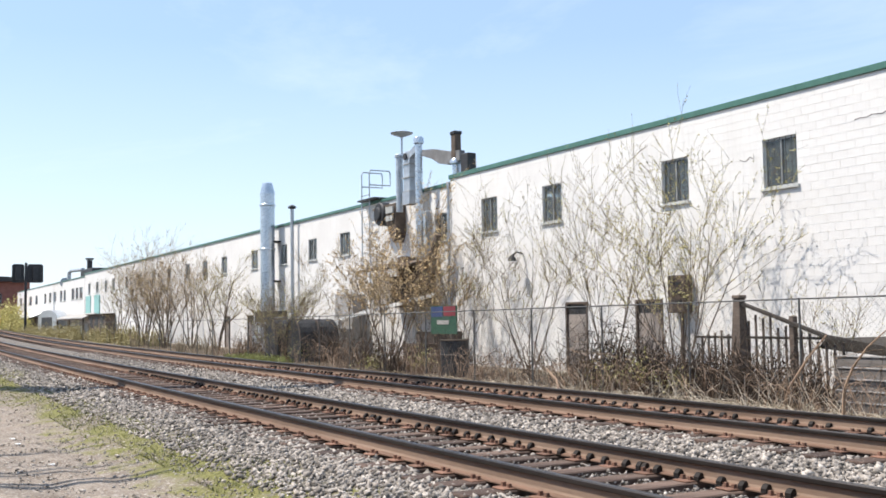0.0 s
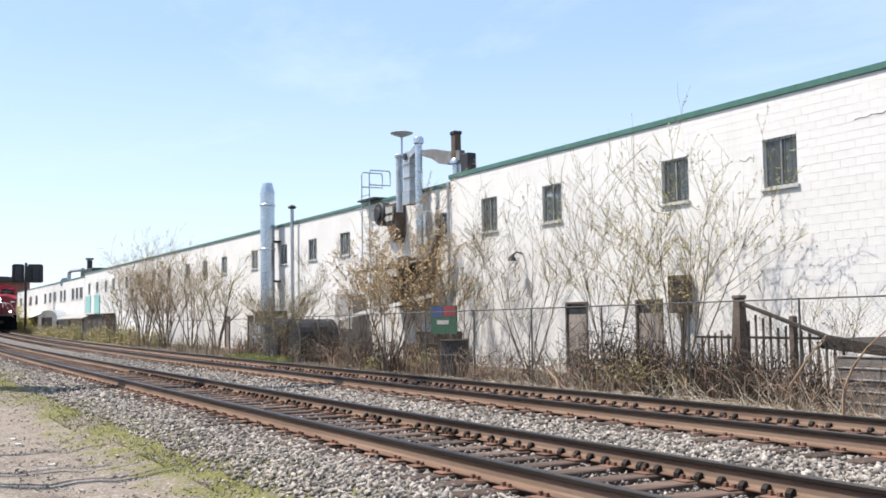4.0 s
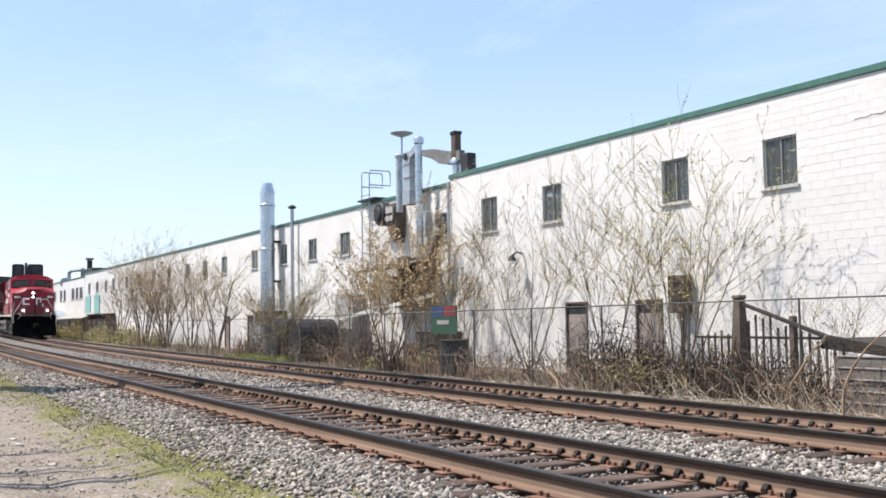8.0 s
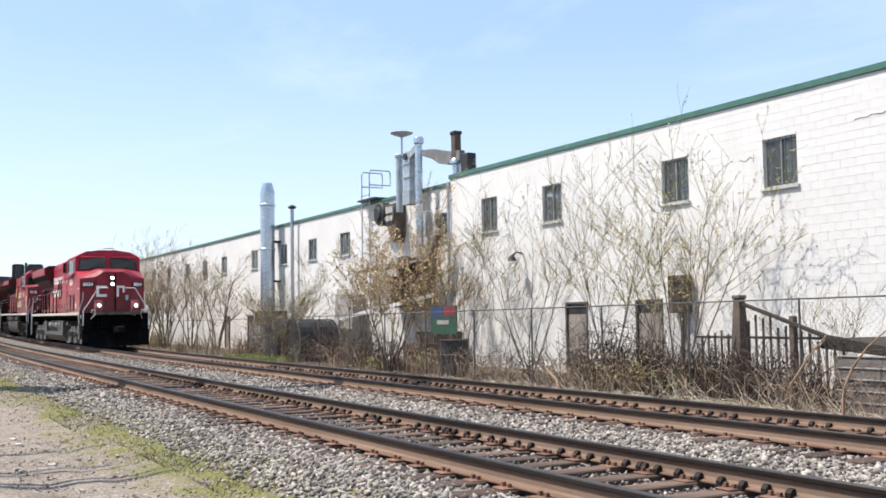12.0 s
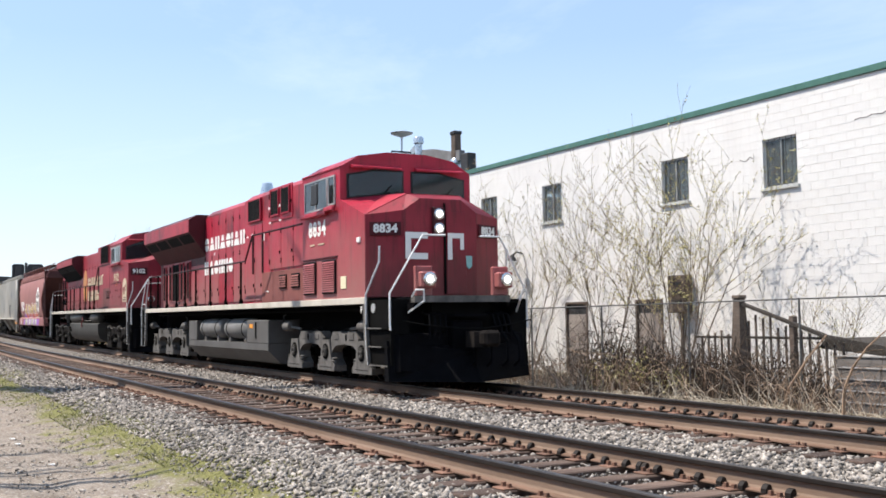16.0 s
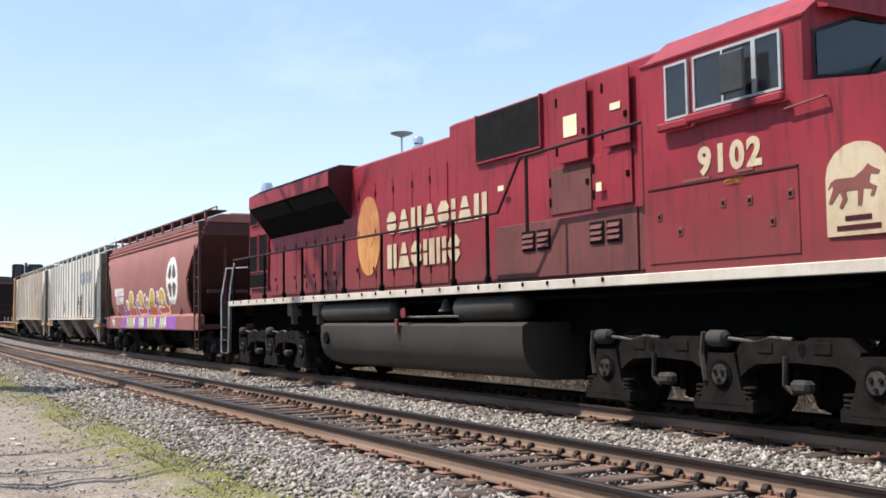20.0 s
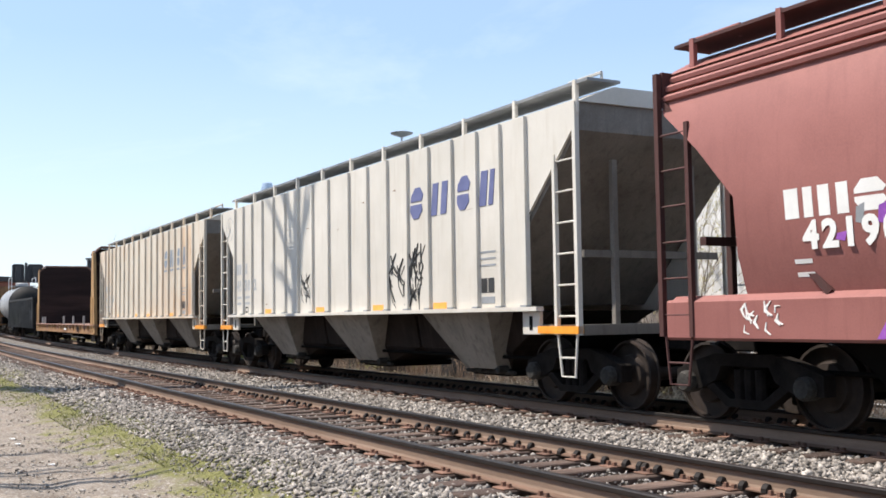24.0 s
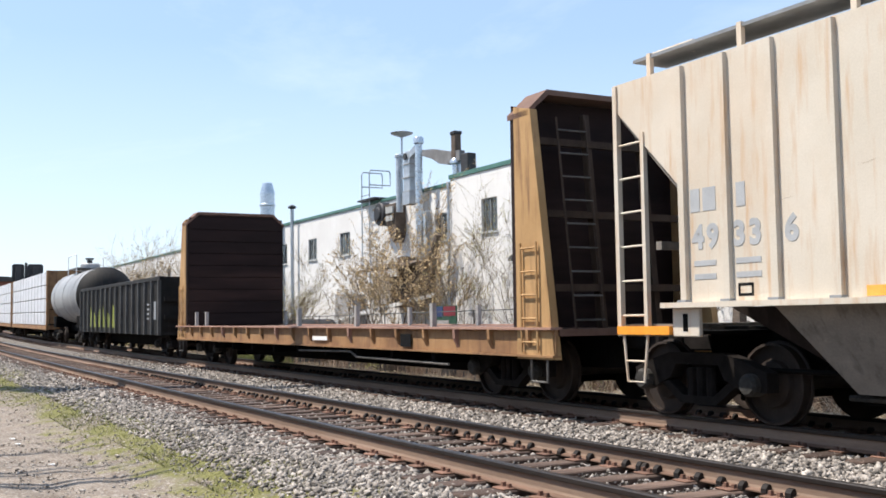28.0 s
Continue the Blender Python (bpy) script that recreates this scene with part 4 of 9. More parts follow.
# signal heads over the far end of the line, and the brick works behind
sig = thing("railway_signal", "pair of black signal backboards on a steel mast", "railway signal")
part("mast", Geo().tube([(-124.2, 15.2, -0.2), (-124.2, 15.2, 8.2)], 0.14, 10), M["darkmetal"], sig)
part("cross_arm", Geo().box(-124.3, -124.1, 13.7, 16.9, 6.35, 6.55), M["darkmetal"], sig)
for y0, y1 in ((13.75, 15.05), (15.35, 17.05)):
    hd = part("backboard", Geo().prism([(y0, 6.05), (y0 + 0.15, 5.95), (y1 - 0.15, 5.95), (y1, 6.05), (y1, 7.85), (y1 - 0.2, 8.05), (y0 + 0.2, 8.05), (y0, 7.85)], 0, -124.35, -124.3), M["darkmetal"], sig)
    part("lamp_case", Geo().box(-124.3, -123.95, (y0 + y1) / 2 - 0.3, (y0 + y1) / 2 + 0.3, 6.2, 7.7, 0.03), M["darkmetal"], hd)
    part("hood", Geo().tube([(-124.35, (y0 + y1) / 2, 7.2), (-124.7, (y0 + y1) / 2, 7.2)], 0.16, 10), M["darkmetal"], hd)
works = thing("brick_works", "low red brick building beyond the signal", "brick building")
part("wall", Geo().box(-230, -205, 10, 25.8, -0.5, 9.2), M["brick_far"], works)
part("roof", Geo().prism([(9.5, 9.2), (25.0, 9.2), (23.6, 10.0), (12.0, 10.4)], 0, -231, -204), M["darkmetal"], works)
for i in range(3):
    part("window", Geo().box(-204.99, -204.9, 12 + i * 3.6, 13.8 + i * 3.6, 4.5, 7.0), M["glass"], works)

# ---- plants ----
def grow(seed, stems, height, lean, limbs, levels, leaf_gap, leaf_size, twist=0.25, r0=0.05, spread=0.75):
    """Stems with limbs and twigs, and small leaves along the twigs: three meshes."""
    rnd = random.Random(seed)
    stems_, fine, leaves = [], Geo(), Geo()

    def leaf(p):
        a, b = rnd.uniform(0, 6.28), rnd.uniform(-0.9, 0.9)
        d = Vector((math.cos(a) * math.cos(b), math.sin(a) * math.cos(b), math.sin(b)))
        e = d.orthogonal().normalized()
        z = rnd.uniform(0.6, 1.4) * leaf_size
        q = p + d * z * 2
        leaves.add([p, p + d * z + e * z * 0.55, q, p + d * z - e * z * 0.55], [(0, 1, 2, 3)])

    def branch(p, d, length, r, level):
        n = 4 if level < 2 else 3
        pts, rs = [p.copy()], [r]
        for i in range(n):
            d = (d + Vector((rnd.uniform(-1, 1), rnd.uniform(-1, 1), rnd.uniform(-0.5, 0.9))) * twist * (0.5 if level == 0 else 0.75)).normalized()
            p = p + d * (length / n)
            pts.append(p.copy())
            rs.append(max(0.0028, r * (1 - 0.8 * (i + 1) / n)))
        if level == 0:
            stems_.append(Geo().tube(pts, rs, 6, False))
        else:
            fine.tube(pts, rs, 4 if level == 1 else 3, False)
        if level < levels:
            for i in range(limbs[level]):
                t = rnd.uniform(0.25, 1.0) * n
                j = min(int(t), n - 1)
                q = pts[j].lerp(pts[j + 1], t - j)
                axis = (pts[j + 1] - pts[j]).normalized()
                sidew = Vector((rnd.uniform(-1, 1), rnd.uniform(-1, 1), rnd.uniform(-0.2, 0.5)))
                nd = (axis * rnd.uniform(0.7, 1.2) + sidew * spread).normalized()
                branch(q, nd, length * rnd.uniform(0.32, 0.6), max(0.004, rs[j] * 0.55), level + 1)
        if level >= levels - 1 and leaf_gap:
            for i in range(max(1, int(length / leaf_gap))):
                t = rnd.uniform(0.2, 1.0) * n
                j = min(int(t), n - 1)
                leaf(pts[j].lerp(pts[j + 1], t - j))

    for i in range(stems):
        a = 2 * math.pi * (i + rnd.uniform(-0.3, 0.3)) / stems
        d = Vector((math.cos(a) * lean, math.sin(a) * lean * 0.6, 1)).normalized()
        base = Vector((math.cos(a) * 0.1, math.sin(a) * 0.1, -0.05))
        branch(base, d, height * rnd.uniform(0.75, 1.05), r0 * rnd.uniform(0.7, 1.1), 0)
    return stems_, fine, leaves


def plant(name, label, category, x, y, made, leaf_mat, group=""):
    t = thing(name, label, category, group)
    t.matrix_basis = pose(x, y, ground_z(x, y))
    for s_ in made[0]:
        part("stem", s_, M["bark"], t, smooth=True)
    tagged(part("branchwork", made[1], M["twig"], t), kind="stuff")
    if made[2].v:
        tagged(part("foliage", made[2], leaf_mat, t), kind="stuff")
    return t


plant("sapling", "spreading bare sapling with pale yellow spring leaves", "tree", -18.5, 16.5, grow(21, 8, 3.95, 0.55, (7, 5, 3), 3, 0.075, 0.02, 0.22, r0=0.024, spread=0.85), M["bud"], "trackside saplings")
plant("sapling", "slender bare sapling against the white wall", "tree", -21.4, 16.7, grow(29, 5, 4.2, 0.34, (7, 5, 3), 3, 0.12, 0.018, 0.2, r0=0.02, spread=0.75), M["bud"], "trackside saplings")
plant("sapling", "low whippy sapling beside the timber ramp", "tree", -13.8, 15.9, grow(51, 8, 1.9, 0.45, (5, 4), 2, 0.13, 0.016, r0=0.012), M["bud"], "trackside saplings")
plant("sapling", "bare multi-stemmed sapling beside the back door", "tree", -25.4, 16.9, grow(22, 7, 3.9, 0.52, (7, 5, 3), 3, 0.11, 0.018, 0.22, r0=0.022, spread=0.85), M["bud"], "trackside saplings")
plant("sapling", "thin bare sapling behind the fence banner", "tree", -28.6, 16.4, grow(55, 5, 3.3, 0.5, (7, 6, 4), 3, 0.2, 0.016, 0.24, r0=0.02, spread=0.85), M["bud"], "trackside saplings")
plant("sapling", "bushy sapling with ochre buds before the shed", "tree", -32.6, 15.9, grow(23, 9, 3.9, 0.65, (7, 5, 4), 3, 0.08, 0.03, r0=0.03), M["orange_bud"], "trackside saplings")
plant("sapling", "dense ochre budded shrub by the shed steps", "tree", -30.2, 16.3, grow(33, 6, 3.6, 0.42, (7, 5, 4), 3, 0.08, 0.03, r0=0.026), M["orange_bud"], "trackside saplings")
plant("sapling", "thin bare shrub below the roof ladder", "tree", -35.6, 16.0, grow(52, 6, 3.4, 0.6, (7, 5, 4), 3, 0.12, 0.026, r0=0.026), M["orange_bud"], "trackside saplings")
plant("sapling", "low bare shrub beside the machine housing", "tree", -43.5, 16.0, grow(24, 9, 3.1, 0.7, (9, 6, 4), 3, 0.18, 0.022, r0=0.03), M["bud"], "trackside saplings")
plant("sapling", "low bare shrub over the scrap containers", "tree", -39.6, 14.3, grow(53, 9, 2.0, 0.9, (8, 6, 3), 3, 0.3, 0.02, r0=0.025), M["bud"], "trackside saplings")
for i, (x, y0, h, sd) in enumerate(((-54.2, 16.2, 4.0, 25), (-58.6, 16.0, 5.4, 26), (-64.0, 16.0, 5.6, 27), (-69.3, 15.6, 5.2, 28), (-75.0, 15.4, 4.6, 34), (-61.5, 15.2, 4.8, 35), (-66.5, 15.3, 4.6, 36), (-72.0, 16.3, 5.0, 37))):
    plant("sapling", "tall thin tree with ochre catkins along the fence", "tree", x, y0, grow(sd, 5, h * 0.92, 0.42, (7, 5, 4), 3, 0.115, 0.025, 0.26, r0=0.05, spread=0.85), M["bud" if i in (0, 4) else "orange_bud"], "trackside saplings")
# two unseen trees, added left of the view for their shade
shade_tree = plant("bare_tree", "unseen leafless tree placed to shade the dirt path", "tree", -16.3, -3.6, grow(41, 3, 7.5, 0.2, (8, 6, 4), 3, 0, 0.02, r0=0.13), M["bud"])
plant("bare_tree", "unseen leafless tree added out of view", "tree", -35.0, -2.4, grow(42, 3, 8.5, 0.2, (8, 6, 3), 3, 0, 0.02, r0=0.15), M["bud"])


# never seen; trunk bends and crown are set by where shadows must fall
tall_tree = thing("bare_tree", "unseen leaning tree bent so its shadow crosses the track", "tree")
tall_tree.matrix_basis = pose(-33.5, 1.0, -0.6)
part("trunk", Geo().tube([Vector(q_) for q_ in ((0, 0, 0), (2.44, 0.08, 4.2), (6.94, -0.16, 6.35), (7.55, 0.27, 8.1), (7.4, 0.35, 14), (7.5, 0.25, 21))], [0.3, 0.2, 0.26, 0.36, 0.3, 0.06], 10), M["bark"], tall_tree, smooth=True)
crown_rnd = random.Random(77)
for i in range(16):
    z0_, a_ = 15.4 + i * 0.33, crown_rnd.uniform(0, 6.28)
    d_, l_ = Vector((math.cos(a_), math.sin(a_) * 0.7, 0.9)), crown_rnd.uniform(1.4, 2.8)
    q_ = Vector((7.4, 0.25, z0_))
    part("limb", Geo().tube([q_, q_ + d_ * l_ * 0.5 + Vector((0, 0, 0.2)), q_ + d_ * l_], [0.1, 0.07, 0.02], 6, False), M["bark"], tall_tree)
# limbs of the unseen shade tree, laid out for their shadows on the dirt
for pts in ([(0, 0, 3.4), (1.1, 0.8, 4.8), (2.0, 1.6, 5.5), (2.3, 2.4, 5.8), (2.4, 3.9, 5.9)], [(0, 0, 2.6), (-0.2, 1.2, 3.9), (-0.4, 2.6, 4.8), (-0.4, 3.8, 5.0)], [(1.1, 0.8, 4.8), (1.3, 2.0, 5.6), (1.3, 3.4, 5.9)]):
    for k_ in range(5):
        off = Vector((crown_rnd.uniform(-0.22, 0.22), crown_rnd.uniform(-0.1, 0.1), crown_rnd.uniform(-0.3, 0.3)))
        part("limb", Geo().tube([Vector(q_) + off * (i / (len(pts) - 1)) for i, q_ in enumerate(pts)], [0.06] + [0.045] * (len(pts) - 2) + [0.015], 6), M["bark"], shade_tree, smooth=True)


def thicket(name, label, category, spans, mat, seed, lo, hi, r, arch=0.6, lift_=0.0):
    """Many thin arching stems rooted in strips of ground (x0, x1, y0, y1, number)."""
    rnd = random.Random(seed)
    g = Geo()
    for x0, x1, y0, y1, n in spans:
        spots = [(rnd.uniform(x0, x1), rnd.uniform(y0, y1)) for i in range(max(4, n // 28))]
        for i in range(n):
            cx, cy = rnd.choice(spots)
            x = min(max(rnd.gauss(cx, 0.45), x0), x1)
            y = min(max(rnd.gauss(cy, 0.25), y0), y1) + bend(x)
            h = rnd.uniform(lo, hi) * rnd.uniform(0.5, 1.0)
            a, out = rnd.uniform(0, 6.28), h * rnd.uniform(0.1, arch)
            z = ground_z(x, y) + lift_
            p = Vector((x, y, z))
            d = Vector((math.cos(a), math.sin(a) * 0.6, 0))
            pts = [p, p + d * out * 0.2 + Vector((0, 0, h * 0.45)), p + d * out * 0.55 + Vector((0, 0, h * 0.8)), p + d * out + Vector((0, 0, h * rnd.uniform(0.6, 1.0)))]
            g.tube(pts, [r * 1.2, r, r * 0.8, r * 0.4], 3, False)
    return tagged(part(name, g, mat), label, category, kind="stuff")


thicket("bramble_canes", "tangle of dry bramble canes along the fence", "bramble", [(-18.8, -10, 12.8, 14.8, 500), (-28, -18.5, 13.0, 15.2, 260), (-37, -27, 13.2, 15.5, 350), (-48, -37, 13.4, 16.0, 260)], M["cane"], 1, 0.3, 1.3, 0.0055, 2.0)
thicket("dark_stems", "thin dark stems under the saplings", "undergrowth", [(-19, -11, 13.4, 15.2, 300), (-37, -26, 13.6, 16.0, 260), (-48, -37, 13.6, 16.5, 150)], M["dead_twig"], 2, 0.4, 1.7, 0.007, 0.7)
thicket("dry_grass", "flattened straw coloured grass behind the track", "dry grass", [(-24, -8, 11.9, 13.3, 2200), (-45, -24, 12.1, 13.5, 1300)], M["straw"], 3, 0.05, 0.25, 0.004, 3.0)
thicket("fallen_straw", "pale broken stalks lying beside the far track", "dry grass", [(-17.5, -9.5, 11.9, 13.1, 800), (-26, -17.5, 12.1, 13.0, 300)], M["pale_straw"], 13, 0.06, 0.28, 0.006, 4.0)
thicket("verge_grass", "short green grass along the dirt path", "grass", [(-16, -9.5, 3.0, 3.7, 900), (-24, -15, 2.8, 3.6, 1500), (-38, -23, 2.5, 3.5, 2200)], M["grass"], 4, 0.03, 0.07, 0.004, 2.0)
thicket("fresh_grass", "bright green grass tuft by the fence", "grass", [(-42, -36.5, 12.6, 13.6, 1500)], M["fresh_blade"], 5, 0.12, 0.42, 0.009, 0.9)
thicket("far_scrub", "pale olive scrub along the far wall", "scrub", [(-120, -70, 13.3, 16.5, 420), (-70, -46, 13.4, 16.5, 320)], M["straw"], 6, 0.4, 1.3, 0.012, 0.9)


def brush(name, label, heaps, mat, seed, n, lo, hi, r):
    """Heaps of fallen sticks lying every way."""
    rnd = random.Random(seed)
    g = Geo()
    for cx, cy, w, d, h in heaps:
        for i in range(n):
            x, y = rnd.gauss(cx, w * 0.5), rnd.gauss(cy, d * 0.5)
            z = ground_z(x, y) + h * rnd.random() ** 1.5
            a, b, l_ = rnd.uniform(0, 6.28), rnd.gauss(0.3, 0.55), rnd.uniform(lo, hi)
            p = Vector((x, y, z))
            q = p + Vector((math.cos(a) * math.cos(b), math.sin(a) * math.cos(b) * 0.5, math.sin(b))) * l_
            m_ = p.lerp(q, 0.5) + Vector((rnd.uniform(-1, 1), rnd.uniform(-1, 1), rnd.uniform(-1, 1))) * l_ * 0.1
            g.tube([p, m_, q], [r, r * 0.8, r * 0.4], 3, False)
    return tagged(part(name, g, mat), label, "brushwood", kind="stuff")


HEAPS = [(-18.4, 14.0, 1.0, 0.5, 1.1), (-16.9, 13.9, 1.0, 0.5, 1.0), (-15.6, 13.9, 1.0, 0.5, 1.0), (-14.2, 13.8, 1.0, 0.5, 1.0), (-12.9, 13.9, 0.8, 0.5, 0.9), (-17.6, 14.2, 1.2, 0.6, 0.9), (-16.2, 14.1, 1.2, 0.6, 0.8), (-14.9, 14.0, 1.3, 0.6, 0.9), (-13.5, 13.9, 1.2, 0.6, 0.8), (-19.6, 14.6, 1.3, 0.7, 0.7),
         (-22.5, 15.0, 1.5, 0.7, 0.6), (-26.2, 15.0, 1.4, 0.7, 0.7), (-29.8, 14.8, 1.4, 0.7, 0.9), (-32.4, 14.9, 1.4, 0.7, 0.9), (-36.4, 15.0, 1.3, 0.7, 1.1), (-39.5, 15.0, 1.4, 0.7, 1.1), (-44.5, 15.2, 1.6, 0.7, 0.9)]
brush("dark_brushwood", "dark tangle of dead branches along the fence", HEAPS[10:], M["dead_twig"], 31, 170, 0.3, 1.2, 0.008)
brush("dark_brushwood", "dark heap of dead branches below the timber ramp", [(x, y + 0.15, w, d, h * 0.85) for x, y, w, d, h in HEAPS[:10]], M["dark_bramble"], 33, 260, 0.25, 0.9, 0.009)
brush("pale_brushwood", "reddish dry sticks and canes in the tangle", HEAPS, M["cane"], 32, 30, 0.3, 1.2, 0.006)
brush("fallen_sticks", "bleached sticks lying beside the far track", [(x, 12.7, 1.6, 0.4, 0.1) for x in (-19, -17, -15, -14, -13, -12, -11.3)], M["pale_straw"], 34, 75, 0.25, 0.9, 0.006)
brush("leafless_brush", "dense dark shoots under the sapling", [(-19.4, 14.6, 1.0, 0.5, 1.4), (-18.3, 14.6, 1.0, 0.5, 1.5), (-17.4, 14.5, 0.9, 0.5, 1.2)], M["dark_bramble"], 35, 190, 0.3, 0.8, 0.008)


def leaf_cloud(name, label, category, blobs, mat, seed, n, size):
    """Small leaves round thin stems: an uneven bush with gaps."""
    rnd = random.Random(seed)
    g = Geo()
    for cx, cy, cz, rx, ry_, rz in blobs:
        for i in range(n):
            a, b, t = rnd.uniform(0, 6.28), math.acos(rnd.uniform(-0.4, 1)), rnd.random() ** 0.45
            wob = 0.7 + 0.3 * math.sin(3 * a + cx) * math.sin(5 * b)
            p = Vector((cx + rx * t * wob * math.cos(a) * math.sin(b), cy + ry_ * t * wob * math.sin(a) * math.sin(b), cz + rz * t * wob * math.cos(b)))
            d = Vector((rnd.uniform(-1, 1), rnd.uniform(-1, 1), rnd.uniform(-1, 1))).normalized()
            e = d.orthogonal().normalized()
            z = size * rnd.uniform(0.6, 1.4)
            g.add([p, p + d * z + e * z * 0.5, p + d * 2 * z, p + d * z - e * z * 0.5], [(0, 1, 2, 3)])
    return tagged(part(name, g, mat), label, category, kind="stuff")


leaf_cloud("low_leaves", "yellow green leaves in the undergrowth", "undergrowth", [(-17.8, 13.8, -0.1, 0.9, 0.4, 0.8), (-16.7, 13.8, 0.0, 0.8, 0.4, 0.7), (-15.6, 13.8, -0.1, 0.7, 0.4, 0.5), (-26.6, 14.0, 0.0, 0.8, 0.6, 0.8), (-30, 14, -0.2, 1.2, 0.6, 0.6), (-38, 14.5, 0, 1.5, 0.6, 0.9)], M["olive"], 8, 260, 0.028)
bush_rnd = random.Random(19)
leaf_cloud("far_bushes", "olive and yellow bushes beside the far track", "bushes",
           [(-64 - i * 1.15 + bush_rnd.uniform(-0.5, 0.5), bush_rnd.uniform(14.3, 15.6), 0.0, bush_rnd.uniform(1.0, 2.2), 0.8, bush_rnd.uniform(0.8, 2.0)) for i in range(66)], M["dull_olive"], 9, 800, 0.05)
leaf_cloud("yellow_bush", "bright yellow bush at the bend", "bush", [(-134, 14.6, 1.2, 3.4, 2.2, 3.4), (-139, 15.6, 1.4, 3.4, 2.4, 4.2), (-129, 15.5, 0.6, 2.6, 2, 2.0), (-144, 15.2, 1.2, 3.2, 2.2, 3.8)], M["bud"], 10, 1700, 0.12)


def stray_canes():
    rnd = random.Random(6)
    for pts in ([(-10.74, 12.7, -0.45), (-10.69, 12.7, 0.11), (-10.51, 12.7, 0.45), (-10.25, 12.7, 0.74), (-9.7, 12.7, 1.15)], [(-12.1, 12.9, -0.4), (-11.93, 12.9, 0.06), (-11.58, 12.9, 0.49), (-11.15, 12.9, 0.91)],
                [(-18.3, 12.6, 0.15), (-17.8, 12.5, -0.05), (-17.4, 12.3, -0.38)]):
        c = thing("bent_cane", "long reddish cane arching out of the brambles", "cane", "bent canes")
        part("stem", Geo().tube(pts, [0.024, 0.022, 0.018, 0.013, 0.008][:len(pts)], 6), M["cane"], c, smooth=True)
    for i in range(5):
        x, y = rnd.uniform(-20, -12), rnd.uniform(0.8, 2.2)
        c = thing("litter_scrap", "small scrap of white litter on the dirt", "litter", "litter scraps")
        part("scrap", Geo().prism([(x, y), (x + 0.09, y + 0.02), (x + 0.12, y + 0.06), (x + 0.02, y + 0.08)], 2, ground_z(x, y) + 0.02, ground_z(x, y) + 0.03), M["litter"], c)
    c = thing("plastic_bag", "white plastic bag caught behind the track", "litter")
    part("bag", Geo().lathe([(0.03, 0), (0.12, 0.04), (0.1, 0.1), (0.02, 0.14)], (-16.9, 12.3, -0.38), "z", 9), M["litter"], c)


stray_canes()

# unseen dark board wall, added behind the lens to cut low sky light
def add_sky_block():
    w = thing("wall_boundary", "unseen dark wall added behind the lens to block sky light", "wall", kind="structure")
    for i in range(40):
        x = -120 + i * 4.0
        part("board_panel", Geo().box(x, x + 3.97, -13.1, -13.0, -0.55, 4.6), M["wood_dark"], w)


add_sky_block()


def wall_marks():
    """Fine cracks and a seam of missing paint high on the white wall."""
    rnd = random.Random(61)
    for x0, z0, n, run in ((-14.6, 5.28, 9, 0.16), (-13.1, 5.5, 6, 0.13), (-17.9, 4.9, 5, 0.12)):
        crack = thing("wall_crack", "thin dark crack in the painted blockwork", "crack", kind="structure")
        p = (x0, z0)
        pts = [p]
        for i in range(n):
            p = (p[0] + run * rnd.uniform(0.4, 1.3), p[1] + rnd.uniform(-0.07, 0.09))
            pts.append(p)
        part("crack_line", Geo().tube([Vector((q[0], 17.993, q[1])) for q in pts], 0.009, 4, False), M["wood_old"], crack)


wall_marks()


# ---- the train: materials ----
# dust is laid paler and higher, so it also imitates sky sheen
M["red"] = surface("locomotive red paint", (0.3, 0.012, 0.03), (0.43, 0.024, 0.053), 0.5, 0, 1.2, 60, 0.04, streak=0.7, dirt=(0.07, 0.012, 0.014), spec=0.3, dust=(1.5, 3.6, (0.29, 0.15, 0.13), 0.8))
# second locomotive's worn paint; on the lead's nose it stands in for shade
M["worn_or_shade_red"] = surface("worn maroon locomotive paint", (0.19, 0.013, 0.024), (0.32, 0.026, 0.042), 0.55, 0, 1.0, 60, 0.05, streak=0.8, dirt=(0.05, 0.014, 0.014), dirt_amount=0.3, spec=0.3, dust=(1.5, 3.0, (0.13, 0.06, 0.047), 0.6))
M["soot_red"] = surface("soot streaked red paint", (0.27, 0.01, 0.022), (0.4, 0.018, 0.038), 0.5, 0, 1.2, 60, 0.04, streak=1.0, dirt=(0.008, 0.004, 0.005), dirt_amount=1.0)
M["red_dirty"] = surface("dusty lower red paint", (0.17, 0.05, 0.043), (0.27, 0.088, 0.073), 0.7, 0, 1.5, 50, 0.06, streak=0.6, dirt=(0.11, 0.045, 0.038), dirt_amount=0.35)
M["grimy_red"] = surface("grime darkened lower red paint", (0.1, 0.03, 0.027), (0.18, 0.055, 0.05), 0.65, 0, 1.5, 50, 0.06, streak=0.7, dirt=(0.03, 0.012, 0.011), dirt_amount=0.4)
# soot tone, deepened to hold the shade below the radiator wing
M["sooty"] = surface("sooty dark red radiator paint", (0.04, 0.005, 0.008), (0.085, 0.008, 0.013), 0.6, 0, 1.5, 40, 0.05, streak=0.6, dirt=(0.02, 0.008, 0.008), spec=0.25)
M["cream"] = surface("grimy cream side stripe", (0.45, 0.4, 0.33), (0.66, 0.61, 0.53), 0.6, 0, 2, 40, 0.03, streak=0.5, dirt=(0.35, 0.29, 0.22))
M["letter"] = surface("white lettering film", (0.72, 0.7, 0.66), (0.85, 0.84, 0.8), 0.5, 0, 3, 60, 0)
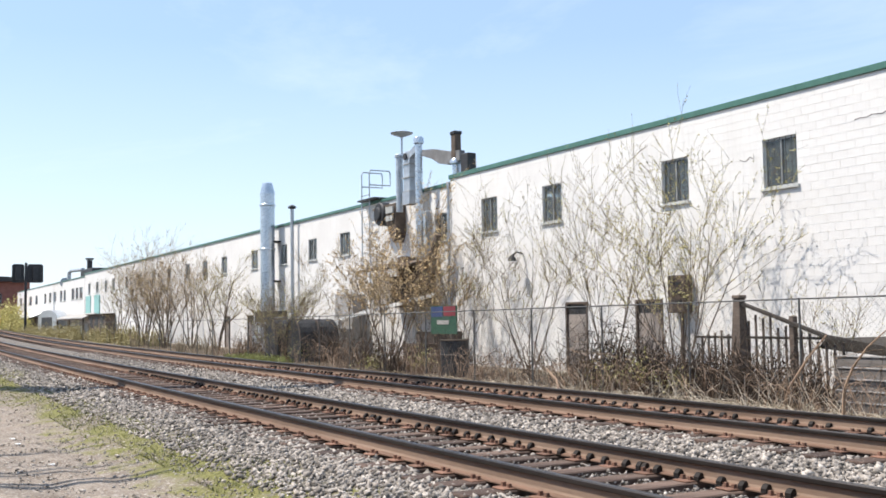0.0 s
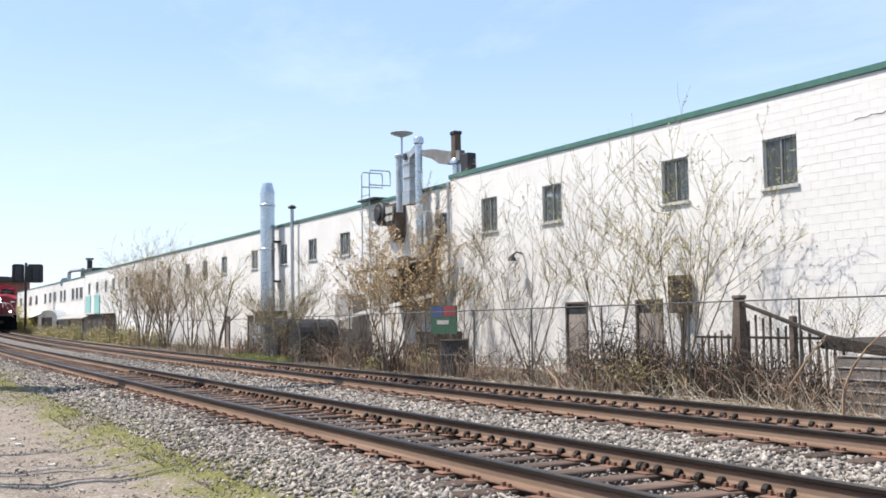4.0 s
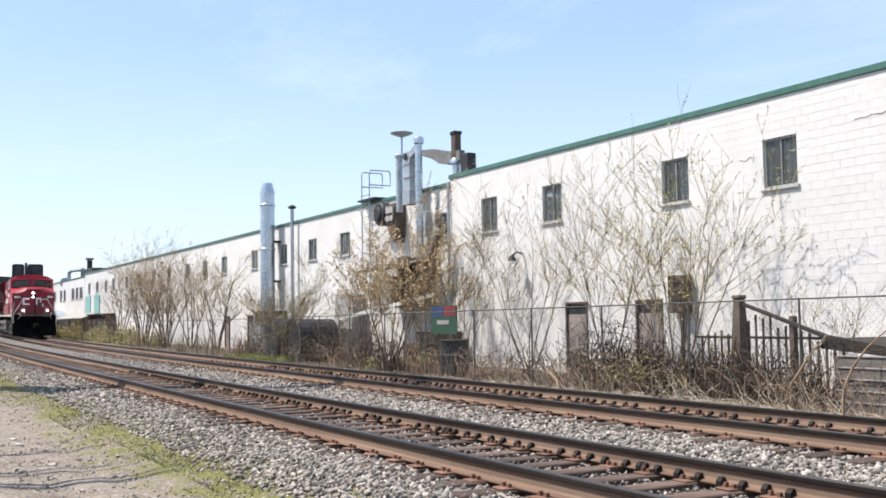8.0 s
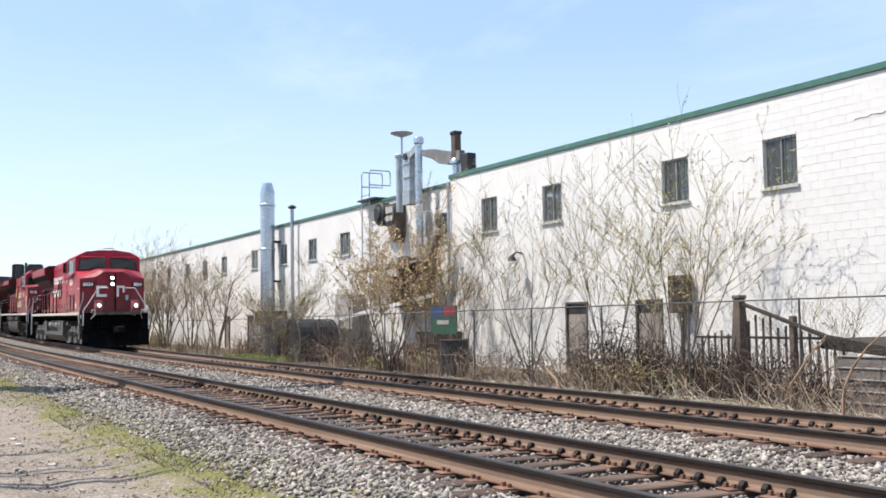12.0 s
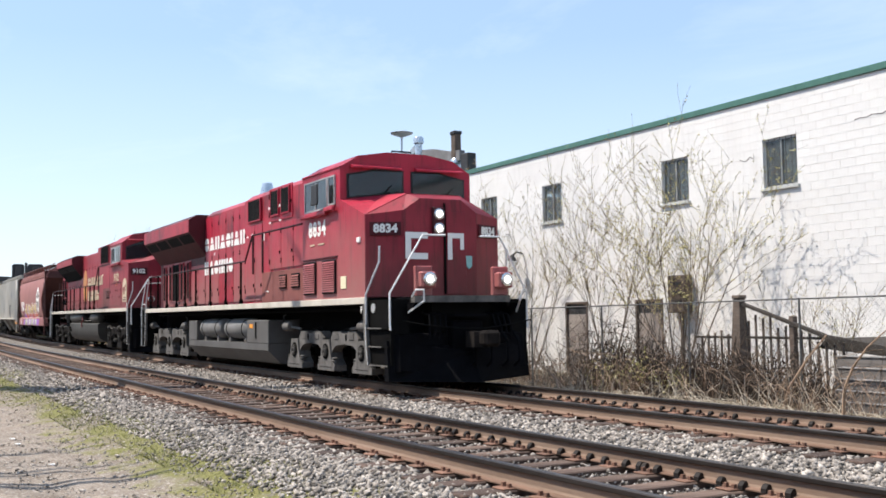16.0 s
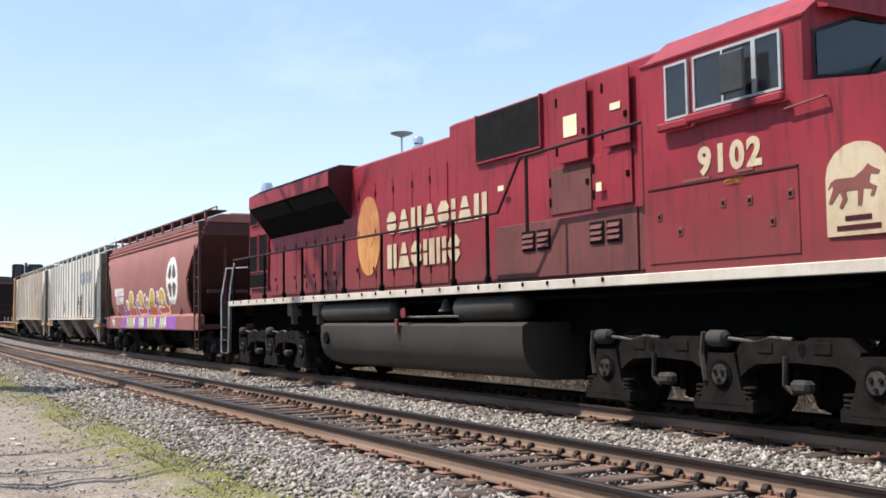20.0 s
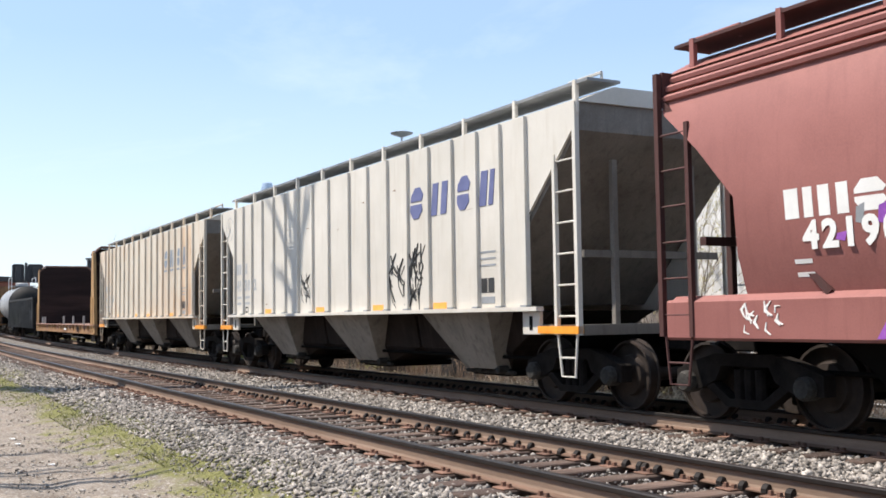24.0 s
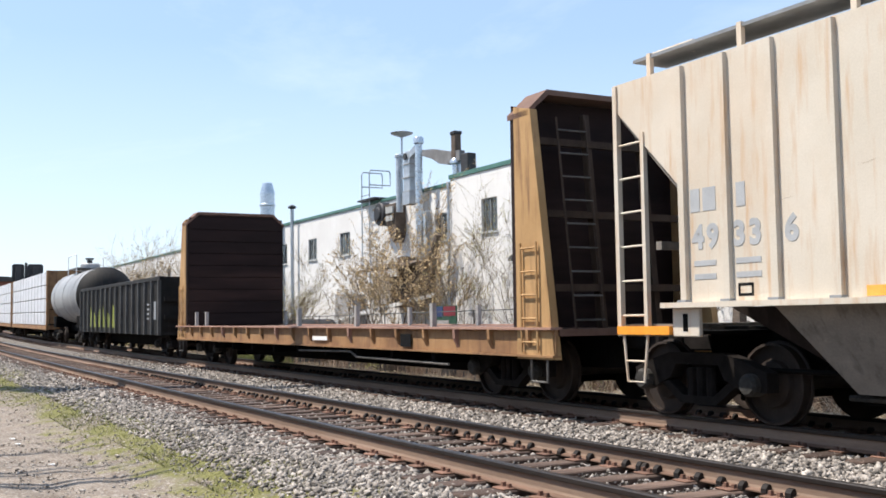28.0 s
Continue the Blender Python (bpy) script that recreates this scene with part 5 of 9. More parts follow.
M["gold_letter"] = surface("faded gold lettering film", (0.46, 0.37, 0.24), (0.62, 0.53, 0.36), 0.5, 0, 3, 60, 0, streak=0.5, dirt=(0.3, 0.1, 0.07), dirt_amount=0.5)
# underframe black is deepened so that it holds the train's own shade
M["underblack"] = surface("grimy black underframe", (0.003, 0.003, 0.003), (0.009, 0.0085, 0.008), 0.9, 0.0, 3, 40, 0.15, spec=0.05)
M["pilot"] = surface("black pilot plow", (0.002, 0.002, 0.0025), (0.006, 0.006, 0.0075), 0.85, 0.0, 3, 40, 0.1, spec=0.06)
M["truck_grey"] = surface("grey dusty truck casting", (0.06, 0.055, 0.05), (0.18, 0.168, 0.155), 0.85, 0.0, 3, 40, 0.15, streak=0.5, dirt=(0.02, 0.017, 0.015), dirt_amount=0.6)
M["truck_mid"] = surface("oily grey truck casting", (0.014, 0.013, 0.012), (0.075, 0.07, 0.063), 0.85, 0.0, 5, 40, 0.15, streak=0.5, dirt=(0.01, 0.009, 0.008), dirt_amount=0.6, spec=0.2)
M["reservoir"] = surface("pale grey air reservoir paint", (0.1, 0.096, 0.09), (0.19, 0.183, 0.174), 0.6, 0, 1.5, 40, 0.04, streak=0.4, dirt=(0.1, 0.09, 0.08))
M["tank_grey"] = surface("dusty grey fuel tank", (0.062, 0.058, 0.054), (0.12, 0.114, 0.108), 0.65, 0, 1, 40, 0.05, streak=0.4, dirt=(0.13, 0.115, 0.1))
M["tank_dark"] = surface("dark dusty fuel tank", (0.024, 0.021, 0.017), (0.05, 0.045, 0.038), 0.6, 0, 1, 40, 0.05, streak=0.4, dirt=(0.02, 0.018, 0.016))
# truck and wheel tones also carry the shade below the cars
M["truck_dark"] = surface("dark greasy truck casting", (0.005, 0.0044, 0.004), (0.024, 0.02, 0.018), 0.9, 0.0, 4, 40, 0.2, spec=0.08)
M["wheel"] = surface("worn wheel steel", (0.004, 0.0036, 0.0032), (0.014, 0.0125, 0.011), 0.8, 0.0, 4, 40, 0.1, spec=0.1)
M["freight_wheel"] = surface("rust brown wheel steel", (0.014, 0.011, 0.009), (0.055, 0.04, 0.033), 0.7, 0.2, 4, 40, 0.1, spec=0.3)
M["grab"] = surface("white painted handrail", (0.6, 0.6, 0.6), (0.78, 0.78, 0.77), 0.45, 0.1, 6, 40, 0)
M["darkrail"] = surface("dark red black handrail", (0.02, 0.01, 0.011), (0.045, 0.015, 0.018), 0.6, 0.0, 6, 40, 0, spec=0.2)
M["cabglass"] = glass("smoked cab glass", (0.16, 0.2, 0.22))
M["unlit_cab_sheet"] = surface("dark cab interior", (0.015, 0.016, 0.018), (0.035, 0.036, 0.038), 0.8)
M["screen"] = surface("dusty dark wire screen", (0.008, 0.008, 0.009), (0.026, 0.025, 0.025), 0.85, 0.0, 8, 90, 0.3, streak=0.4, spec=0.1)
M["grille"] = surface("black intake grille", (0.004, 0.004, 0.0045), (0.013, 0.013, 0.014), 0.8, 0.0, 20, 90, 0.3, spec=0.1)
M["lamp"] = glow("lit headlamp lens", (1.0, 0.95, 0.85), 9.0)
M["reflector"] = surface("chrome lamp bowl", (0.5, 0.5, 0.5), (0.8, 0.8, 0.8), 0.15, 0.95, 5, 40, 0)
M["oxide"] = surface("faded oxide red hopper paint", (0.2, 0.07, 0.06), (0.34, 0.135, 0.115), 0.62, 0, 0.45, 50, 0.05, streak=0.35, dirt=(0.16, 0.055, 0.047), dirt_amount=0.35)
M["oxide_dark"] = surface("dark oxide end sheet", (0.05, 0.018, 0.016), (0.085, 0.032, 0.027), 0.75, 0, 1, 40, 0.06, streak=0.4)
M["hopper_grey"] = surface("chalky pale grey hopper paint", (0.52, 0.49, 0.43), (0.69, 0.65, 0.585), 0.65, 0, 0.6, 50, 0.05, streak=0.35, dirt=(0.42, 0.36, 0.28), dirt_amount=0.3)
M["hopper_tan"] = surface("rust streaked cream hopper paint", (0.5, 0.445, 0.36), (0.67, 0.605, 0.51), 0.65, 0, 0.6, 50, 0.05, streak=0.7, dirt=(0.48, 0.27, 0.12), dirt_amount=0.42)
# darker copy of the side paint: grime plus the shade on the ends
M["hopper_end_shade"] = surface("road grimed end sheet", (0.13, 0.115, 0.1), (0.27, 0.245, 0.215), 0.8, 0, 1, 40, 0.06, streak=0.4, dirt=(0.03, 0.025, 0.022), spec=0.2)
# near-black brown puts the shade between the chutes into the colour
M["slope_shade"] = surface("oily brown grime on slope sheets", (0.012, 0.009, 0.008), (0.038, 0.028, 0.024), 0.85, 0, 1.2, 40, 0.08, streak=0.6, spec=0.1)
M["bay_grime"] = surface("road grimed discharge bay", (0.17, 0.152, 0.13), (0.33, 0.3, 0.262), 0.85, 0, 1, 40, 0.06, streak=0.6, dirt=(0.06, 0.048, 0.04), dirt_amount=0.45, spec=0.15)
M["bulk_frame"] = surface("dark rusted bulkhead frame", (0.035, 0.024, 0.018), (0.09, 0.062, 0.046), 0.85, 0, 1.5, 40, 0.08, streak=0.5, dirt=(0.02, 0.013, 0.01), spec=0.15)
M["hopper_roof"] = surface("grey walkway grating", (0.16, 0.17, 0.18), (0.27, 0.28, 0.29), 0.7, 0.3, 3, 60, 0.1)
M["orange"] = surface("orange reflective strip", (0.75, 0.25, 0.02), (0.9, 0.38, 0.04), 0.5, 0, 6, 40, 0)
M["blue_letter"] = surface("blue lettering film", (0.09, 0.1, 0.22), (0.15, 0.165, 0.31), 0.55, 0, 3, 60, 0)
M["grey_letter"] = surface("grey stencil paint", (0.2, 0.21, 0.22), (0.32, 0.335, 0.35), 0.6, 0, 3, 60, 0)
M["stencil"] = surface("faded grey stencil paint", (0.3, 0.31, 0.32), (0.44, 0.45, 0.455), 0.6, 0, 3, 60, 0)
M["slate_letter"] = surface("weathered slate blue lettering", (0.13, 0.17, 0.22), (0.26, 0.31, 0.37), 0.6, 0, 3, 60, 0)
M["dash_yellow"] = surface("amber reflective dash", (0.8, 0.32, 0.05), (0.9, 0.43, 0.1), 0.5, 0, 6, 40, 0)
M["rust_run"] = surface("orange rust runs on cream paint", (0.5, 0.36, 0.24), (0.68, 0.54, 0.4), 0.75, 0, 0.8, 50, 0.05, streak=0.9, dirt=(0.36, 0.13, 0.04), dirt_amount=0.75)
M["spray_black"] = surface("black spray paint", (0.01, 0.01, 0.01), (0.05, 0.05, 0.05), 0.6, 0, 5, 50, 0)
M["spray_purple"] = surface("purple spray paint", (0.2, 0.05, 0.32), (0.36, 0.12, 0.48), 0.5, 0, 3, 50, 0)
M["spray_gold"] = surface("ochre spray paint", (0.42, 0.27, 0.03), (0.55, 0.37, 0.06), 0.5, 0, 3, 50, 0)
M["spray_olive"] = surface("olive spray paint", (0.2, 0.22, 0.05), (0.3, 0.32, 0.09), 0.5, 0, 3, 50, 0)
M["spray_red"] = surface("red spray paint", (0.5, 0.07, 0.03), (0.62, 0.14, 0.06), 0.5, 0, 5, 50, 0)
M["spray_lime"] = surface("lime spray paint", (0.16, 0.19, 0.03), (0.32, 0.35, 0.08), 0.6, 0, 3, 50, 0, dirt=(0.03, 0.04, 0.02), dirt_amount=0.7)
M["mustard"] = surface("rust worn mustard paint", (0.2, 0.1, 0.045), (0.38, 0.22, 0.1), 0.8, 0, 1.8, 50, 0.1, streak=0.7, dirt=(0.1, 0.045, 0.03), dirt_amount=0.7)
M["ochre"] = surface("golden ochre bulkhead paint", (0.33, 0.19, 0.075), (0.5, 0.31, 0.14), 0.75, 0, 1.2, 50, 0.08, streak=0.8, dirt=(0.12, 0.055, 0.03), dirt_amount=0.65)
M["flange"] = surface("rusty pink flange edge", (0.26, 0.14, 0.1), (0.42, 0.26, 0.2), 0.85, 0, 2, 50, 0.1, dirt=(0.14, 0.07, 0.05), dirt_amount=0.4)
M["bulk_wood"] = surface("dark stained bulkhead planks", (0.009, 0.006, 0.006), (0.03, 0.017, 0.016), 0.75, 0, 0.9, 30, 0.15, dirt=(0.08, 0.045, 0.036), dirt_amount=0.35, spec=0.15, stretch=(1, 0.4, 3))
M["deck_wood"] = surface("rusty brown car deck", (0.1, 0.055, 0.04), (0.2, 0.12, 0.09), 0.85, 0, 2, 40, 0.2)
M["gondola"] = surface("dull black gondola paint", (0.006, 0.006, 0.006), (0.02, 0.019, 0.018), 0.7, 0.0, 1.5, 40, 0.06, streak=0.35, dirt=(0.05, 0.036, 0.03), spec=0.25)
# lighter copy of the gondola black, painting in the ribs' lit edges
M["gondola_rib"] = surface("worn grey gondola rib paint", (0.035, 0.034, 0.033), (0.1, 0.097, 0.093), 0.6, 0.0, 1.5, 40, 0.06, streak=0.5, dirt=(0.02, 0.017, 0.015))
M["silver"] = surface("silver grey tank paint", (0.22, 0.225, 0.23), (0.36, 0.365, 0.37), 0.5, 0.2, 0.8, 40, 0.03, streak=0.3, dirt=(0.2, 0.18, 0.16))
M["wrap"] = surface("white lumber wrap", (0.42, 0.43, 0.46), (0.72, 0.73, 0.76), 0.45, 0, 2.5, 20, 0.5, dirt=(0.3, 0.31, 0.35), dirt_amount=0.5)
M["emblem_gold"] = surface("weathered orange gold film", (0.45, 0.16, 0.04), (0.66, 0.36, 0.12), 0.6, 0, 1.6, 40, 0, streak=0.9, dirt=(0.25, 0.04, 0.03), dirt_amount=0.7)
M["emblem_dark"] = surface("faded dark green film", (0.04, 0.035, 0.025), (0.1, 0.08, 0.055), 0.6, 0, 3, 40, 0)
M["scuff"] = surface("brown scuffed paint", (0.2, 0.13, 0.08), (0.36, 0.26, 0.18), 0.8, 0, 5, 40, 0)
M["placard"] = surface("pale placard", (0.7, 0.62, 0.4), (0.8, 0.74, 0.52), 0.6, 0, 8, 50, 0)

SPEED, PASS, GAIN = 8.3, 17.0, 0.04          # m/s at the passing time; the train slowly gathers speed


def travel(t):
    """Metres run since the passing time."""
    return SPEED * (t - PASS) + 0.5 * GAIN * (t - 17.5) ** 2


CARS = []          # (thing, its middle at the passing time, [(wheelset, place)], wheel radius)


def lettering(text, size, mat, parent, at, name="number", spacing=1.0, label=""):
    cu = bpy.data.curves.new(name, "FONT")
    cu.body, cu.size, cu.extrude, cu.space_character = text, size, 0.002, spacing
    cu.align_x, cu.align_y = "CENTER", "CENTER"
    cu.resolution_u = 3
    cu.offset = size * 0.045
    tmp = bpy.data.objects.new(name, cu)
    me = bpy.data.meshes.new_from_object(tmp)
    bpy.data.objects.remove(tmp)
    me.materials.clear()
    me.materials.append(mat)
    ob = new(name, me)
    ob.parent = parent
    ob.matrix_basis = at
    return tagged(ob, label) if label else ob


def side_face(x, y, z):
    return pose(x, y, z, 90, 0, 0)


def wheelset(parent, x, r, mat):
    """Two wheels on an axle, with bolted end caps; the origin is the axle's middle."""
    w = part("wheelset", Geo().lathe([(0.09, -1.0), (0.09, -0.82), (r * 0.55, -0.8), (r * 0.6, -0.74), (r * 0.93, -0.74), (r * 0.93, -0.805), (r, -0.8), (r, -0.69),
                                      (r + 0.025, -0.68), (r + 0.025, -0.655), (r * 0.9, -0.65), (r * 0.5, -0.7), (0.1, -0.68), (0.085, 0), (0.1, 0.68), (r * 0.5, 0.7),
                                      (r * 0.9, 0.65), (r + 0.025, 0.655), (r + 0.025, 0.68), (r, 0.69), (r, 0.8), (r * 0.6, 0.78), (0.09, 0.82), (0.09, 1.0)], (0, 0, 0), "y", 24), mat, parent, smooth=True)
    w.matrix_basis = Matrix.Translation((x, 0, r))
    return w


def freight_truck(car, x):
    """Two-axle freight truck: cast side frames, springs, bearing caps, wheels."""
    out = []
    t = part("truck", Geo().box(-0.2, 0.2, -1.0, 1.0, 0.42, 0.72, 0.03), M["truck_dark"], car)
    t.matrix_basis = Matrix.Translation((x, 0, 0))
    for y in (-1.0, 1.0):
        g = Geo().prism([(-1.1, 0.38), (-1.1, 0.6), (-0.75, 0.72), (-0.45, 0.8), (0.45, 0.8), (0.75, 0.72), (1.1, 0.6), (1.1, 0.38), (0.72, 0.38), (0.45, 0.5), (0.36, 0.66),
                         (-0.36, 0.66), (-0.45, 0.5), (-0.72, 0.38)], 1, y - 0.09, y + 0.09)
        g.prism([(-0.62, 0.42), (-0.3, 0.2), (0.3, 0.2), (0.62, 0.42), (0.5, 0.46), (0.25, 0.29), (-0.25, 0.29), (-0.5, 0.46)], 1, y - 0.08, y + 0.08)
        part("side_frame", g, M["truck_dark"], t)
        for sx in (-0.16, 0.0, 0.16):
            part("spring", Geo().tube([(sx, y, 0.29), (sx, y, 0.62)], 0.065, 8), M["truck_dark"], t)
        for ax in (-0.89, 0.89):
            part("bearing_cap", Geo().lathe([(0.13, -0.1), (0.13, 0.06), (0.1, 0.1)] if y > 0 else [(0.1, -0.1), (0.13, -0.06), (0.13, 0.1)], (ax, y + (0.1 if y > 0 else -0.1), 0.46), "y", 12), M["truck_mid"], t)
    for ax in (-0.42, 0.42):
        part("brake_beam", Geo().box(ax - 0.08, ax + 0.08, -0.75, 0.75, 0.24, 0.44, 0.02), M["underblack"], t)
        for y in (-0.74, 0.74):
            part("brake_shoe", Geo().box(ax * 1.06 - 0.06, ax * 1.06 + 0.06, y - 0.05, y + 0.05, 0.3, 0.62, 0.02), M["truck_dark"], t)
    for ax in (-0.89, 0.89):
        out.append((wheelset(t, ax, 0.46, M["freight_wheel"]), Vector((ax, 0, 0.46))))
    return out


def loco_truck(car, x, mat, axle, v_plate):
    """Three-axle locomotive truck; v_plate names the paint of the beam between the axles."""
    out = []
    pale = v_plate == "truck_grey"
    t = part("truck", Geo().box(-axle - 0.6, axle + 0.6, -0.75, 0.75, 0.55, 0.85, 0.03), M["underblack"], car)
    t.matrix_basis = Matrix.Translation((x, 0, 0))
    a = axle
    for y in (-1.15, 1.15):
        o_ = math.copysign(1, y)
        # bridge beams arching from axle to axle
        for k, ax in enumerate((-a / 2, a / 2)):
            h = a / 2
            top = [(ax - h + 0.22, 0.86), (ax - h + 0.34, 1.0), (ax - 0.2, 1.0), (ax - 0.12, 0.96), (ax + 0.12, 0.96), (ax + 0.2, 1.0), (ax + h - 0.34, 1.0), (ax + h - 0.22, 0.86)]
            low = [(ax + h - 0.26, 0.56), (ax + h - 0.36, 0.64), (ax + h - 0.5, 0.71), (ax, 0.74), (ax - h + 0.5, 0.71), (ax - h + 0.36, 0.64), (ax - h + 0.26, 0.56)]
            beam = part("side_frame", Geo().prism(top + low, 1, y - 0.11, y + 0.11), M[v_plate], t)
            hole = [(ax + (0.1 if k else -0.16) + 0.06 * math.cos(b) * (1.0 if math.sin(b) > 0 else 0.7), 0.87 + 0.075 * math.sin(b)) for b in [2 * math.pi * i / 12 for i in range(12)]]
            # black plate on the solid beam paints the shade of a hole
            part("frame_hole", Geo().prism(hole, 1, y + o_ * 0.11 - 0.004, y + o_ * 0.11 + 0.004), M["underblack"], beam)
            for bx_ in (-0.42, 0.36):
                part("frame_panel", Geo().box(ax + bx_ - 0.1, ax + bx_ + 0.12, y + o_ * 0.11 - 0.012, y + o_ * 0.11 + 0.012, 0.83, 0.95, 0.006), M[v_plate], beam)
            part("brake_hanger", Geo().box(ax - 0.04, ax + 0.04, y * 0.8 - 0.03, y * 0.8 + 0.03, 0.34, 0.72), M["underblack"], t)
            if not pale:
                part("rigging_block", Geo().box(ax - 0.05, ax + 0.2, y * 1.08 - 0.08, y * 1.08 + 0.08, 0.42, 0.56, 0.04), M["truck_mid"], t)
                part("rigging_arm", Geo().tube([(ax - 0.12, y * 1.1, 0.8), (ax - 0.14, y * 1.1, 0.5), (ax - 0.02, y * 1.1, 0.42)], 0.03, 6), M["truck_mid"], t)
        # pedestals with splayed feet, round bearings and short springs beside them
        for ax in (-a, 0, a):
            g = Geo().prism([(ax - 0.2, 0.82), (ax + 0.2, 0.82), (ax + 0.25, 0.6), (ax + 0.3, 0.42), (ax + 0.46, 0.3), (ax + 0.46, 0.18), (ax - 0.46, 0.18), (ax - 0.46, 0.3), (ax - 0.3, 0.42), (ax - 0.25, 0.6)], 1, y - 0.14, y + 0.14)
            jb = part("journal_box", g, mat, t)
            # black disc imitates a shaded recess round the bearing
            part("bearing_recess", Geo().lathe([(0.165, -0.012), (0.165, 0.012)], (ax, y + o_ * 0.14, 0.58), "y", 16), M["underblack"], jb)
            part("bearing_cap", Geo().lathe([(0.115, -0.03), (0.115, 0.03)], (ax, y + o_ * 0.15, 0.58), "y", 12), M["truck_mid"], jb)
            for i in range(3):
                b = 2 * math.pi * i / 3 + 0.5
                part("cap_bolt", Geo().lathe([(0.026, -0.02), (0.026, 0.02)], (ax + 0.065 * math.cos(b), y + o_ * 0.18, 0.58 + 0.065 * math.sin(b)), "y", 6), mat, jb)
            part("foot_seam", Geo().box(ax - 0.34, ax + 0.3, y + o_ * 0.14 - 0.004, y + o_ * 0.14 + 0.004, 0.25, 0.262), M["truck_dark"], jb)
            for e in (-1, 1):
                for i in range(3):
                    part("spring_coil", Geo().lathe([(0.07, -0.016), (0.08, 0), (0.07, 0.016)], (ax + e * 0.37, y + o_ * 0.08, 0.34 + i * 0.05), "z", 8), mat, t)
            part("brake_shoe", Geo().box(ax + 0.54, ax + 0.64, y * 0.62 - 0.06, y * 0.62 + 0.06, 0.35, 0.75, 0.02), M["truck_dark"], t)
        # air cylinders and their piston rods
        if pale:
            for cx, e in ((-a - 0.45, 1), (a + 0.12, -1)):
                part("brake_cylinder", Geo().lathe([(0.05, cx - 0.22), (0.1, cx - 0.2), (0.115, cx - 0.1), (0.115, cx + 0.1), (0.1, cx + 0.2), (0.05, cx + 0.22)], (0, y * 1.1, 1.1), "x", 14), M["truck_grey"], t, smooth=True)
                part("brake_rod", Geo().tube([(cx + e * 0.2, y * 1.1, 1.08), (cx + e * 0.75, y * 1.08, 1.05)], 0.03, 6), M["truck_grey"], t)
                part("air_pipe", Geo().tube([(cx - e * 0.2, y * 1.12, 1.1), (cx - e * 0.27, y * 1.12, 1.18), (cx - e * 0.25, y * 1.12, 1.34), (cx - e * 0.1, y * 1.12, 1.36)], 0.02, 5), M["truck_mid"], t)
            part("end_hanger", Geo().prism([(a + 0.3, 0.98), (a + 0.55, 0.98), (a + 0.62, 0.55), (a + 0.45, 0.3), (a + 0.4, 0.6)], 1, y - 0.05, y + 0.05), M["truck_dark"], t)
        else:
            for ax in (-a, 0):
                part("brake_cylinder", Geo().lathe([(0.05, ax - 0.2), (0.095, ax - 0.17), (0.095, ax + 0.06), (0.05, ax + 0.1)], (0, y * 1.1, 0.98), "x", 12), M["truck_mid"], t, smooth=True)
                part("brake_rod", Geo().tube([(ax + 0.1, y * 1.1, 0.98), (ax + 0.5, y * 1.08, 0.95), (ax + 0.7, y * 1.08, 0.99), (ax + 1.0, y * 1.08, 0.98)], 0.02, 6), M["truck_grey"], t)
                part("brake_lever", Geo().tube([(ax - 0.26, y * 1.12, 1.05), (ax - 0.3, y * 1.12, 0.8), (ax - 0.25, y * 1.12, 0.5)], 0.035, 6), M["truck_mid"], t)
    for ax in (-axle * 0.5, axle * 0.5, axle * 1.32):
        part("traction_motor", Geo().box(ax - 0.36, ax + 0.36, -0.62, 0.62, 0.2, 0.86, 0.05), M["underblack"], t)
    for ax in (-axle, 0, axle):
        out.append((wheelset(t, ax, 0.53, M["wheel"]), Vector((ax, 0, 0.53))))
    return out


def coupler(car, x, way):
    part("coupler", Geo().box(min(x, x - way * 0.75), max(x, x - way * 0.75), -0.09, 0.09, 0.78, 0.98, 0.02).box(x - 0.16, x + 0.1, -0.17, 0.17, 0.74, 1.02, 0.05), M["truck_dark"], car)


def rail_run(car, pts, r, mat, name="handrail"):
    return part(name, Geo().tube(pts, r, 6), mat, car, smooth=True)


